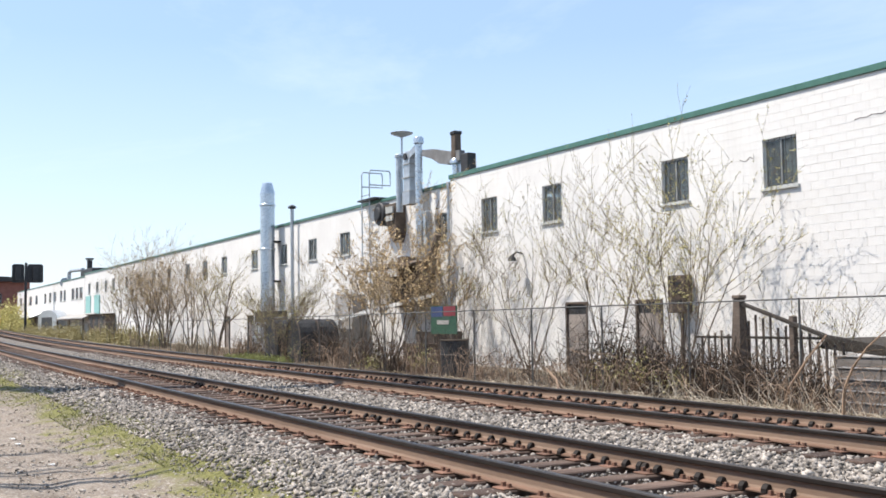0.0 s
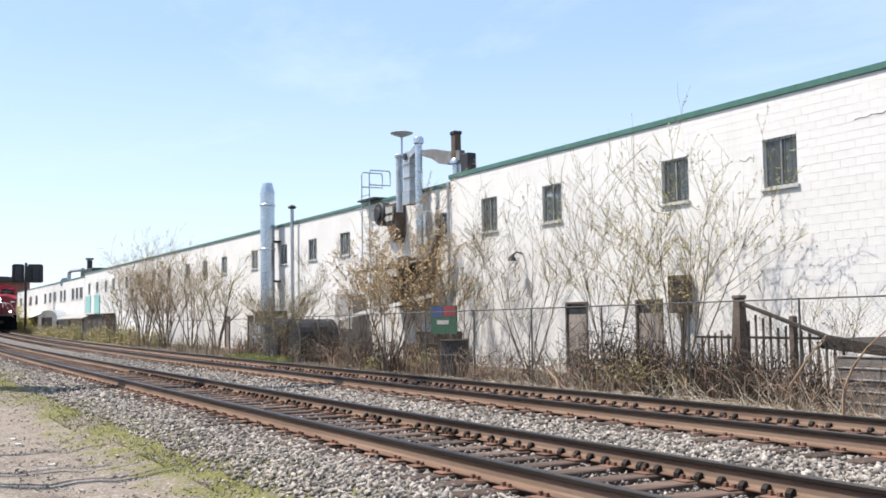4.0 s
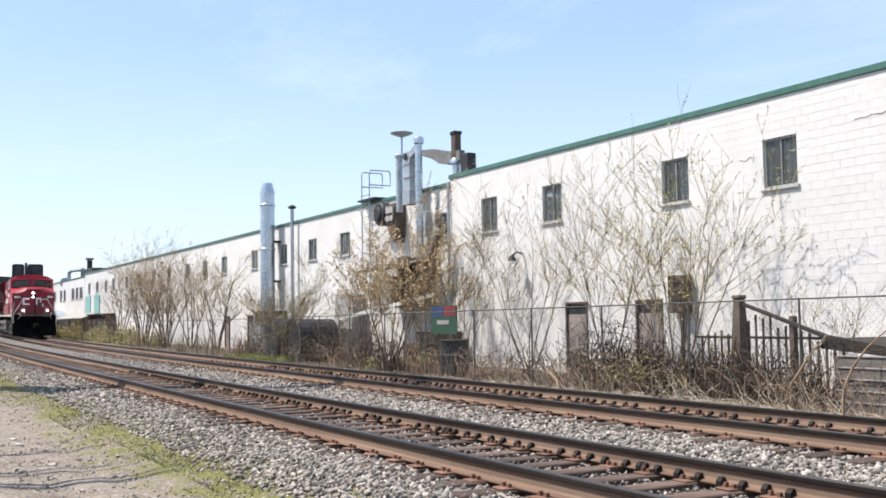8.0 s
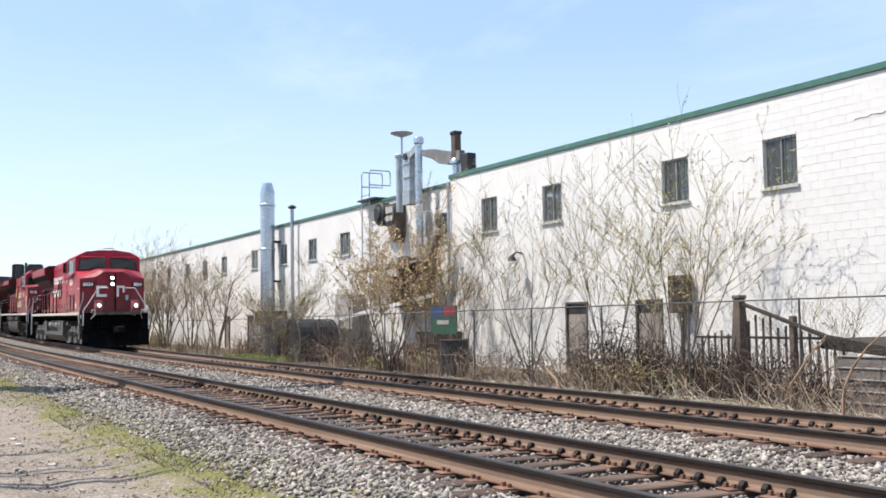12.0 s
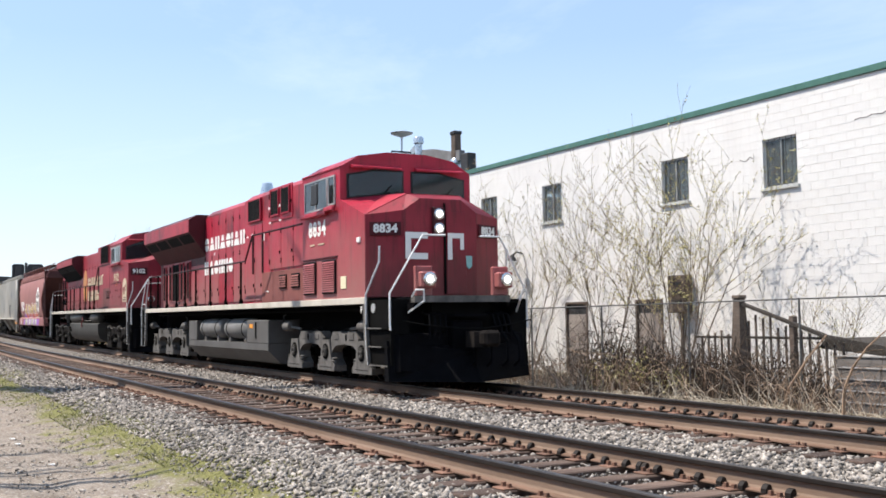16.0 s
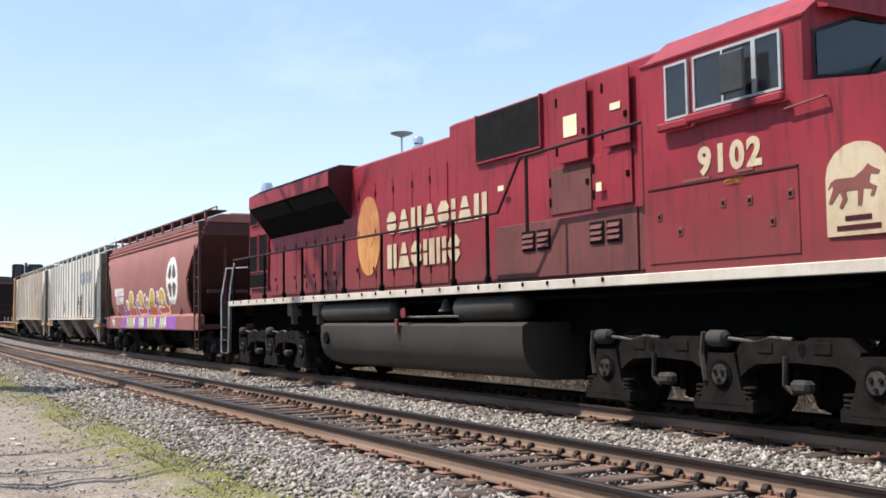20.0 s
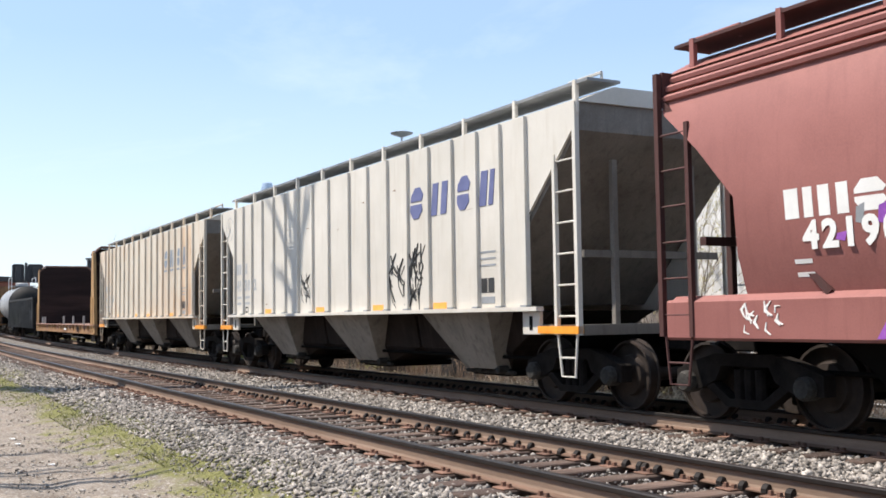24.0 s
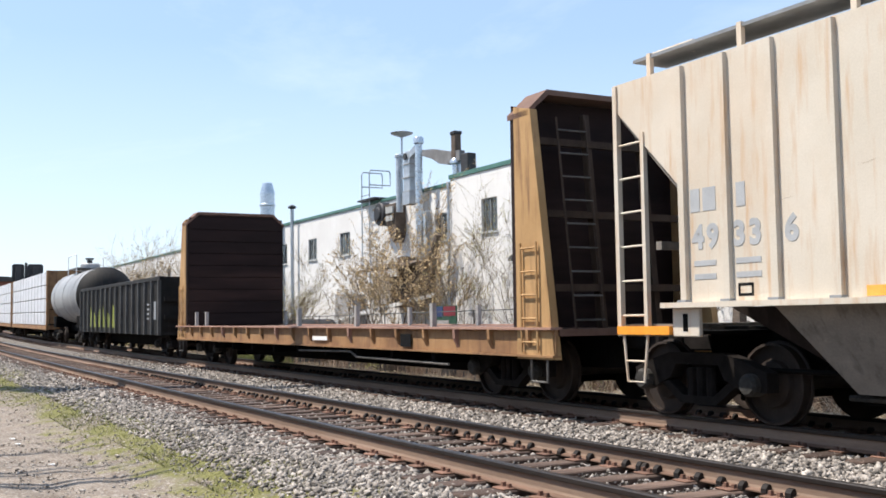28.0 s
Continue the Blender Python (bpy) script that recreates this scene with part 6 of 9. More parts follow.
def word_shapes(kinds, x0, x1, z0, z1, slant=0.0):
    """A brand word as plain shapes, one a letter, each in an upper and a lower half: r rounded, t tapered, s square, m two uprights, b a wide and a thin upright, i a bar."""
    wide = {"r": 1.0, "t": 1.15, "s": 1.0, "m": 1.0, "b": 1.0, "i": 0.36}
    unit = (x1 - x0) / (sum(wide[k] for k in kinds) + 0.2 * (len(kinds) - 1))
    x, out = x0, []
    h = z1 - z0
    for k in kinds:
        a, b = x, x + wide[k] * unit
        x = b + 0.2 * unit
        w = b - a
        c = min(w, h) * 0.3 if k == "r" else 0.0
        m0, m1 = z0 + h * 0.46, z0 + h * 0.56
        if k == "t":
            low = [(a, z0), (b, z0), (b - w * 0.17, m0), (a + w * 0.17, m0)]
            top = [(a + w * 0.21, m1), (b - w * 0.21, m1), (b - w * 0.36, z1), (a + w * 0.36, z1)]
        elif k == "r":
            low = [(a + c, z0), (b - c, z0), (b, z0 + c), (b - w * 0.1, m0), (a, m0), (a, z0 + c)]
            top = [(a, m1), (b - w * 0.1, m1), (b, z1 - c), (b - c, z1), (a + c, z1), (a, z1 - c)]
        elif k == "m":
            low, top = [(a, z0), (a + w * 0.38, z0), (a + w * 0.38, z1), (a, z1)], [(b - w * 0.38, z0), (b, z0), (b, z1), (b - w * 0.38, z1)]
        elif k == "b":
            low, top = [(a, z0), (a + w * 0.5, z0), (a + w * 0.5, z1), (a, z1)], [(a + w * 0.68, z0), (b, z0), (b, z1), (a + w * 0.68, z1)]
        else:
            low, top = [(a, z0), (b, z0), (b, m0), (a, m0)], [(a, m1), (b, m1), (b, z1), (a, z1)]
        for pts in (low, top):
            out.append([(px + (pz - z0) * slant, pz) for px, pz in pts])
    return out


def block_word(car, kinds, x0, x1, z0, z1, y, mat, slant=0.0):
    for pts in word_shapes(kinds, x0, x1, z0, z1, slant):
        part("letter_block", Geo().prism(pts, 1, y - 0.004, y + 0.004), mat, car)


def louvres(car, x0, x1, z0, z1, y, n, mat, frame_mat):
    f = part("louvre_frame", Geo().box(x0 - 0.03, x1 + 0.03, y - 0.012, y + 0.01, z0 - 0.03, z1 + 0.03, 0.004), M["grille"], car)
    for i in range(n):
        z = z0 + (z1 - z0) * (i + 0.5) / n
        h = (z1 - z0) / n * 0.36
        part("louvre_slat", Geo().prism([(y - 0.035, z - h), (y - 0.012, z + h), (y - 0.005, z + h), (y - 0.02, z - h)], 0, x0, x1), frame_mat, f)


def hood_doors(car, xs, z0, z1, y, mat):
    """Tall access doors with hinges and a latch, one after another."""
    for a, b in zip(xs, xs[1:]):
        d = part("hood_door", Geo().box(a + 0.012, b - 0.012, y - 0.014, y + 0.01, z0, z1, 0.005), mat, car)
        for z in ((z0 + 0.2, (z0 + z1) / 2, z1 - 0.3) if z1 - z0 > 1.3 else (z0 + 0.12, z1 - 0.25)):
            part("hinge", Geo().box(a - 0.005, a + 0.03, y - 0.03, y - 0.01, z, z + 0.13, 0.004), M["underblack"], d)
        part("latch", Geo().box(b - 0.12, b - 0.06, y - 0.032, y - 0.012, z0 + 0.35, z0 + 0.43, 0.004), M["underblack"], d)


def cab_window(car, x0, x1, z0, z1, y, panes, red):
    f = part("side_window", Geo().box(x0 - 0.03, x1 + 0.03, y - 0.02, y + 0.02, z1, z1 + 0.03).box(x0 - 0.03, x1 + 0.03, y - 0.02, y + 0.02, z0 - 0.03, z0)
             .box(x0 - 0.03, x0, y - 0.02, y + 0.02, z0, z1).box(x1, x1 + 0.03, y - 0.02, y + 0.02, z0, z1), M["frame"], car)
    for i in range(panes):
        a, b = x0 + (x1 - x0) * i / panes, x0 + (x1 - x0) * (i + 1) / panes
        part("pane", Geo().box(a + 0.01, b - 0.01, y - 0.006, y + 0.006, z0, z1), M["cabglass"], f)
        if i:
            part("mullion", Geo().box(a - 0.015, a + 0.015, y - 0.02, y + 0.015, z0, z1), M["frame"], f)
    # dark sheet close behind the panes stands in for the unlit cab
    part("window_back", Geo().box(x0 - 0.03, x1 + 0.03, y + 0.021, y + 0.03, z0 - 0.03, z1 + 0.03), M["unlit_cab_sheet"], f)
    part("arm_rest", Geo().box(x0 - 0.1, x1 + 0.1, y - 0.1, y - 0.02, z0 - 0.16, z0 - 0.06, 0.02), red, f)


def stair(car, x0, x1, y, way, deck, mat_rail):
    """Corner steps with lit edges and bent grab rails; way is the end they serve."""
    s_ = math.copysign(1, y)
    part("step_well", Geo().box(x0, x1, min(y * 0.72, y * 0.97), max(y * 0.72, y * 0.97), 0.4, deck - 0.06), M["underblack"], car)
    for z in (0.38, 0.72, 1.06):
        st = part("step", Geo().box(x0 + 0.02, x1 - 0.02, min(y * 0.9, y * 1.0), max(y * 0.9, y * 1.0), z, z + 0.03), M["underblack"], car)
        part("step_edge", Geo().box(x0 + 0.05, x1 - (0.05 if z < 0.5 else 0.3), min(y * 1.0, y * 1.008), max(y * 1.0, y * 1.008), z + 0.004, z + 0.026), M["truck_grey"], st)


def locomotive(name, label, mid, v):
    """A six-axle road locomotive; v holds the numbers that tell the two apart."""
    car = thing(name, label, "locomotive", "locomotives")
    X = lambda s_: s_ - mid
    red = M[v["paint"]]
    coat = lambda m: red if m == "red" else M[m]
    dz, f0, f1 = v["deck"], X(v["deck_front"]), X(v["deck_rear"])
    front, rear = X(v["front"]), X(v["rear"])
    cab0, cab1 = X(v["cab_rear"]), X(v["cab_front"])
    nose = X(v["nose"])
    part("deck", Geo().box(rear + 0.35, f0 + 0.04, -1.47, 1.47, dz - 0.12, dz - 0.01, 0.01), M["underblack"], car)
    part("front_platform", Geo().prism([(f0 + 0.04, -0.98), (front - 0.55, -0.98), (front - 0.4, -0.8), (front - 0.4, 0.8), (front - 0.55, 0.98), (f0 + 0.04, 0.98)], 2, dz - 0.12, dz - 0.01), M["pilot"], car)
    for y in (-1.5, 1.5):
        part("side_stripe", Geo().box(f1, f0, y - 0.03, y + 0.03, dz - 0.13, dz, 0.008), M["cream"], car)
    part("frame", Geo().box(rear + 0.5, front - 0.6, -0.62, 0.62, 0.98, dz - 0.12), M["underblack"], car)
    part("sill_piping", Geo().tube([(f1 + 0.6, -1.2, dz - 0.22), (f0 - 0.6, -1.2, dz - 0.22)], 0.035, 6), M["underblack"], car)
    # long hood
    for i, (a, b, w, zt, m) in enumerate(v["hood"]):
        a, b = X(a), X(b)
        cz, cy = v["chamfer"]
        part("hood", Geo().prism([(-w, dz), (w, dz), (w, zt - cz), (w - cy, zt), (-w + cy, zt), (-w, zt - cz)], 0, a + 0.004, b - 0.004), coat(m), car)
    for xs, z0, z1, y, m in v["doors"]:
        hood_doors(car, [X(a) for a in xs], z0, z1, y, coat(m))
    for x0, x1, z0, z1, y in v["grilles"]:
        gr = part("intake_grille", Geo().box(X(x0), X(x1), y - 0.03, y + 0.02, z0, z1, 0.006), M["screen"], car)
        n = max(3, int((X(x1) - X(x0)) / 0.055))
        bars = Geo()
        for i in range(n):
            gx = X(x0) + (i + 0.5) * (X(x1) - X(x0)) / n
            bars.box(gx - 0.006, gx + 0.006, y - 0.036, y - 0.029, z0 + 0.02, z1 - 0.02)
        part("wire_mesh", bars, M["grille"], gr)
        rim = Geo().box(X(x0) - 0.03, X(x0), y - 0.035, y + 0.02, z0 - 0.03, z1 + 0.03, 0.004).box(X(x1), X(x1) + 0.03, y - 0.035, y + 0.02, z0 - 0.03, z1 + 0.03, 0.004)
        rim.box(X(x0), X(x1), y - 0.035, y + 0.02, z0 - 0.03, z0, 0.004)
        part("grille_rim", rim, red, gr)
    for x0, x1, z0, z1, y, n, m in v["louvres"]:
        louvres(car, X(x0), X(x1), z0, z1, y, n, coat(m), coat(m))
    for x0, x1, z0, z1, y, m in v["panels"]:
        part("side_panel", Geo().box(X(x0), X(x1), y - 0.012, y + 0.03, z0, z1, 0.006), coat(m), car)
    # radiator wings
    a, b, zu, zt, w = X(v["rad"][0]), X(v["rad"][1]), *v["rad"][2:]
    part("radiator", Geo().prism([(-0.9, zu - 0.75), (0.9, zu - 0.75), (w, zu), (w, zt), (w - 0.25, zt + 0.14), (-w + 0.25, zt + 0.14), (-w, zt), (-w, zu)], 0, a, b), M["sooty" if v["notch"] else "underblack"], car)
    for e_ in (a - 0.012, b):
        part("radiator_end", Geo().prism([(-0.9, zu - 0.75), (0.9, zu - 0.75), (w, zu), (w, zt), (w - 0.25, zt + 0.145), (-w + 0.25, zt + 0.145), (-w, zt), (-w, zu)], 0, e_, e_ + 0.012), M["sooty"], car)
    part("radiator_roof", Geo().box(a, b, -w + 0.25, w - 0.25, zt + 0.135, zt + 0.15), M["sooty"], car)
    for y in (-w, w):
        part("radiator_edge", Geo().box(a - 0.01, b + 0.01, y - 0.012, y + 0.012, zu - 0.0, zt, 0.004), M["soot_red" if v["notch"] else v["paint"]], car)
    n = v["rad_cells"]
    for i in range(n):
        p0, p1 = a + (b - a) * i / n + 0.08, a + (b - a) * (i + 1) / n - 0.08
        g = Geo()
        y0_, z0_, y1_, z1_ = -0.93, zu - 0.68, -w + 0.04, zu - 0.05
        g.add([(p0, y0_ - 0.01, z0_), (p1, y0_ - 0.01, z0_), (p1, y1_ - 0.01, z1_), (p0, y1_ - 0.01, z1_), (p0, y0_ + 0.04, z0_), (p1, y0_ + 0.04, z0_), (p1, y1_ + 0.04, z1_), (p0, y1_ + 0.04, z1_)],
              [(0, 1, 2, 3), (7, 6, 5, 4), (0, 4, 5, 1), (1, 5, 6, 2), (2, 6, 7, 3), (3, 7, 4, 0)])
        part("radiator_screen", g, M["grille"], car)
    for i in range(2):
        cx = a + (b - a) * (0.3 + 0.4 * i)
        part("fan_ring", Geo().lathe([(0.62, 0), (0.66, 0.02), (0.66, 0.09), (0.6, 0.1)], (cx, 0, zt + 0.13), "z", 24), M["underblack"], car)
    for sx, zz in v["stacks"]:
        part("exhaust_stack", Geo().box(X(sx) - 0.3, X(sx) + 0.3, -0.25, 0.25, zz - 0.05, zz + 0.13, 0.03), M["underblack"], car)
    # cab: crowned roof, side windows, windscreen
    zs, zc = v["cab_side"], v["cab_top"]
    sec = lambda x: [(x, -1.5, dz), (x, 1.5, dz), (x, 1.5, zs), (x, 1.08, zc - 0.1), (x, 0.45, zc), (x, -0.45, zc), (x, -1.08, zc - 0.1), (x, -1.5, zs)]
    cabm = part("cab", loft(Geo(), sec(cab0), sec(cab1)), red, car)
    part("roof_edge", Geo().tube([(cab0, -1.5, zs), (cab1 + 0.03, -1.5, zs)], 0.025, 6), red, cabm)
    for x0, x1, z0, z1, n in v["cab_windows"]:
        cab_window(cabm, X(x0), X(x1), z0, z1, -1.515, n, red)
    # brow over the windscreen
    fx = cab1 + 0.012
    for y0, y1 in ((-1.32, -0.12), (0.12, 1.32)):
        zt = lambda y: min(zc - 0.4, zs + (1.5 - abs(y)) * 0.45 - 0.25)
        zb = lambda y: v["ws_z"] + 0.03 + (1.32 - abs(y)) * 0.11
        ws = part("windscreen", Geo().prism([(y0, zb(y0)), (y1, zb(y1)), (y1, zt(y1)), ((y0 + y1) / 2, zt((y0 + y1) / 2)), (y0, zt(y0))], 0, fx, fx + 0.015), M["cabglass"], cabm)
        # same dark sheet behind the windscreen, in place of a shaded interior
        part("screen_back", Geo().prism([(y0 - 0.04, zb(y0) - 0.04), (y1 + 0.04, zb(y1) - 0.04), (y1 + 0.04, zt(y1) + 0.03), ((y0 + y1) / 2, zt((y0 + y1) / 2) + 0.04), (y0 - 0.04, zt(y0) + 0.03)], 0, fx - 0.008, fx - 0.002), M["unlit_cab_sheet"], ws)
        part("brow", Geo().prism([(fx - 0.02, zt((y0 + y1) / 2) + 0.06), (fx + 0.13, zt((y0 + y1) / 2) + 0.03), (fx + 0.13, zt((y0 + y1) / 2) + 0.06), (fx - 0.02, zt((y0 + y1) / 2) + 0.12)], 1, y0 + 0.05, y1 - 0.05), red, cabm)
        part("wiper", Geo().tube([(fx + 0.03, (y0 + y1) / 2, v["ws_z"] - 0.03), (fx + 0.03, (y0 + y1) / 2 + 0.35, v["ws_z"] + 0.3)], 0.012, 5), M["underblack"], ws)
    # nose: lofted from the windscreen's foot down to the front face
    zn = v["nose_side"]
    back = [(cab1, -1.5, dz), (cab1, 1.5, dz), (cab1, 1.5, v["ws_z"] - 0.04), (cab1, 0.6, v["ws_z"] + 0.09), (cab1, -0.6, v["ws_z"] + 0.09), (cab1, -1.5, v["ws_z"] - 0.04)]
    fore = [(nose, -1.48, dz), (nose, 1.48, dz), (nose, 1.48, zn), (nose + 0.02, 0.6, v["nose_top"]), (nose + 0.02, -0.6, v["nose_top"]), (nose, -1.48, zn)]
    nz = part("nose", loft(Geo(), back, fore), red, car)
    tip = v["tip"]
    mid_in = [(nose, -1.46, dz + 0.003), (nose, 1.46, dz + 0.003), (nose, 1.46, zn - 0.004), (nose + 0.01, 0.6, v["nose_top"] - 0.01), (nose + 0.01, -0.6, v["nose_top"] - 0.01), (nose, -1.46, zn - 0.004)]
    mid_out = [(nose + tip, -0.8, dz + 0.003), (nose + tip, 0.8, dz + 0.003), (nose + tip, 0.8, zn + 0.08), (nose + tip, 0.45, v["nose_top"] - 0.12), (nose + tip, -0.45, v["nose_top"] - 0.12), (nose + tip, -0.8, zn + 0.08)]
    # on the lead this darker maroon paints in the shade of the front
    part("nose_front", loft(Geo(), mid_in, mid_out), M["worn_or_shade_red"], nz)
    tx = nose + tip
    part("nose_door", Geo().box(tx, tx + 0.02, 0.12, 0.56, dz + 0.05, v["nose_top"] - 0.35, 0.006), M["worn_or_shade_red"], nz)
    part("door_seam", Geo().box(tx + 0.003, tx + 0.03, 0.06, 0.1, dz + 0.05, v["nose_top"] - 0.2), M["underblack"], nz)
    hl = part("headlight", Geo().box(tx, tx + 0.07, -0.2, 0.06, v["light_z"] - 0.13, v["light_z"] + 0.42, 0.02), M["sooty"], nz)
    for z in (v["light_z"], v["light_z"] + 0.28):
        part("reflector", Geo().lathe([(0.11, 0), (0.11, 0.02), (0.09, 0.03)], (tx + 0.065, -0.07, z), "x", 14), M["reflector"], hl)
        part("lens", Geo().lathe([(0.062, 0), (0.055, 0.012)], (tx + 0.097, -0.07, z), "x", 14), M[v["lamp"]], hl)
    for y, s_ in ((-1.13, 1), (1.13, -1)):
        slope = math.degrees(math.atan2(tip, 0.66))
        board = part("number_board", Geo().box(-0.012, 0.012, -0.3, 0.3, -0.13, 0.13, 0.004), M["sooty"], nz)
        board.matrix_basis = Matrix.Translation((nose + tip * 0.5 + 0.03, y, v["board_z"])) @ Matrix.Rotation(radians(-slope * s_), 4, "Z")
        lettering(v["number"], 0.22, M["letter"], board, pose(0.016, 0, 0, 90, 0, 90), spacing=1.05)
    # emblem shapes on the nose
    if v["emblem"]:
        for y0, y1, z0, z1 in ((-0.78, -0.66, 2.38, 2.9), (-0.66, -0.3, 2.38, 2.5), (-0.66, -0.3, 2.78, 2.9), (0.14, 0.24, 2.38, 2.9), (0.24, 0.5, 2.8, 2.9), (0.42, 0.5, 2.58, 2.8)):
            fxx = lambda y: nose + tip + 0.02
            g = Geo().add([(fxx(y0) + 0.004, y0, z0), (fxx(y1) + 0.004, y1, z0), (fxx(y1) + 0.004, y1, z1), (fxx(y0) + 0.004, y0, z1),
                           (fxx(y0) + 0.012, y0, z0), (fxx(y1) + 0.012, y1, z0), (fxx(y1) + 0.012, y1, z1), (fxx(y0) + 0.012, y0, z1)],
                          [(3, 2, 1, 0), (4, 5, 6, 7), (0, 1, 5, 4), (1, 2, 6, 5), (2, 3, 7, 6), (3, 0, 4, 7)])
            part("emblem_shape", g, M["letter"], nz, "pale grey emblem bar")
        part("shield", Geo().prism([(0.62, 2.2), (0.68, 2.26), (0.69, 2.46), (0.55, 2.46), (0.56, 2.26)], 0, tx + 0.0, tx + 0.024), M["teal"], nz)
    # front platform, pilot, ditch lights
    part("anticlimber", Geo().prism([(front - 0.66, -1.02), (front - 0.5, -1.02), (front - 0.34, -0.82), (front - 0.3, 0.0), (front - 0.34, 0.82), (front - 0.5, 1.02), (front - 0.66, 1.02)], 2, dz - 0.12, dz + 0.0), M["truck_grey"], car)
    part("pilot", loft(Geo(), [(front - 0.7, -1.45, 0.25), (front - 0.7, 1.45, 0.25), (front - 0.7, 1.45, 0.98), (front - 0.7, -1.45, 0.98)],
                       [(front - 0.5, -1.32, 0.3), (front - 0.5, 1.32, 0.3), (front - 0.55, 1.32, 0.95), (front - 0.55, -1.32, 0.95)]), M["pilot"], car)
    part("pilot_bulkhead", Geo().box(front - 1.0, front - 0.92, -1.42, 1.42, 0.6, dz - 0.14), M["pilot"], car)
    part("draft_pocket", Geo().box(front - 0.95, front - 0.35, -0.32, 0.32, 0.62, 1.2, 0.03), M["pilot"], car)
    part("coupler_head", Geo().prism([(front - 0.1, -0.2), (front + 0.28, -0.24), (front + 0.42, -0.05), (front + 0.3, 0.06), (front + 0.36, 0.22), (front - 0.1, 0.2)], 2, 0.72, 1.0), M["truck_dark"], car)
    part("cut_lever", Geo().tube([(front - 0.3, -1.35, 1.2), (front - 0.22, -0.9, 1.12), (front - 0.12, -0.2, 1.05), (front - 0.12, 0.2, 1.05), (front - 0.22, 0.9, 1.12), (front - 0.3, 1.35, 1.2)], 0.014, 6), M["underblack"], car)
    part("drop_step", Geo().box(front - 0.5, front - 0.22, -0.35, 0.35, dz - 0.38, dz - 0.34), M["pilot"], car)
    for y in (-1.1, 1.1):
        part("anticlimber_brace", Geo().prism([(front - 0.9, dz - 0.14), (front - 0.3, dz - 0.14), (front - 0.9, dz - 0.6)], 1, y - 0.03, y + 0.03), M["pilot"], car)
        part("corner_loop", Geo().tube([(front - 0.35, y * 1.05, dz - 0.02), (front - 0.2, y * 1.05, dz + 0.1), (front - 0.1, y * 0.95, dz + 0.1), (front - 0.15, y * 0.92, dz - 0.1), (front - 0.5, y * 1.05, dz - 0.3)], 0.02, 6), M["grab"], car)
    for i in range(4):
        for s_ in (-1, 1):
            hy = s_ * (0.5 + i * 0.11)
            part("control_hose", Geo().tube([(front - 0.55, hy, 1.35), (front - 0.3, hy, 1.3), (front - 0.22, hy + s_ * 0.03, 1.05), (front - 0.26, hy + s_ * 0.04, 0.88)], 0.02, 5), M["pilot"], car)
    part("plow", Geo().add([(front - 0.62, -1.5, 0.12), (front + 0.12, 0, 0.09), (front - 0.62, 1.5, 0.12), (front - 0.7, -1.5, 0.85), (front - 0.2, 0, 0.62), (front - 0.7, 1.5, 0.85), (front - 0.8, -1.5, 0.12), (front - 0.8, 1.5, 0.12), (front - 0.8, -1.5, 0.85), (front - 0.8, 1.5, 0.85)],
                           [(0, 1, 4, 3), (1, 2, 5, 4), (0, 3, 8, 6), (2, 7, 9, 5), (3, 4, 5, 9, 8), (0, 6, 7, 2, 1), (6, 8, 9, 7)]), M["pilot"], car)
    for y in (-0.35, 0.0, 0.35, 0.6):
        part("brake_hose", Geo().tube([(front - 0.35, y + 0.35, 1.0), (front - 0.1, y + 0.36, 0.8), (front - 0.02, y + 0.3, 0.45), (front - 0.12, y + 0.25, 0.35)], 0.03, 6), M["pilot"], car)
    for y in (-0.82, 0.82):
        dl = part("ditch_light", Geo().box(front - 0.62, front - 0.5, y - 0.17, y + 0.17, dz, dz + 0.55, 0.02).box(front - 0.52, front - 0.3, y - 0.15, y + 0.15, dz + 0.14, dz + 0.44, 0.03), red, car)
        part("bezel", Geo().lathe([(0.13, 0), (0.13, 0.03), (0.1, 0.04)], (front - 0.3, y, dz + 0.3), "x", 16), M["reflector"], dl)
        part("lens", Geo().lathe([(0.066, 0), (0.06, 0.012)], (front - 0.262, y, dz + 0.3), "x", 16), M[v["lamp"]], dl)
    for y in (-1.5, 1.5):
        s_ = math.copysign(1, y)
        stair(car, f0 + 0.02, front - 0.62, y, 1, dz, M["grab"])
        stair(car, rear + 0.35, f1 - 0.02, y, -1, dz, M["grab"])
        part("step_side", Geo().prism([(f0 - 0.06, dz - 0.13), (f0 + 0.03, dz - 0.13), (f0 + 0.16, 0.38), (f0 + 0.02, 0.42)], 1, y - 0.03, y + 0.03), M["truck_grey"], car)
        part("step_side", Geo().prism([(f1 + 0.06, dz - 0.13), (f1 - 0.03, dz - 0.13), (f1 - 0.16, 0.38), (f1 - 0.02, 0.42)], 1, y - 0.03, y + 0.03), M["truck_grey"], car)
        rail_run(car, [(f0 + 0.14, y * 1.01, 0.4), (f0 + 0.06, y * 1.01, 0.8), (f0 + 0.05, y * 1.01, dz + 0.05), (f0 + 0.4, y * 0.93, dz + 0.65), (f0 + 0.42, y * 0.93, dz + 0.95)], 0.02, M["grab"])
        rail_run(car, [(front - 0.6, y * 0.98, dz - 0.62), (front - 0.62, y * 0.98, dz - 0.5), (front - 0.62, y * 0.98, dz + 0.05), (front - 0.55, y * 0.62, dz + 0.95), (front - 0.55, y * 0.55, dz + 1.12), (front - 0.5, y * 0.25, dz + 1.12)], 0.02, M["grab"])
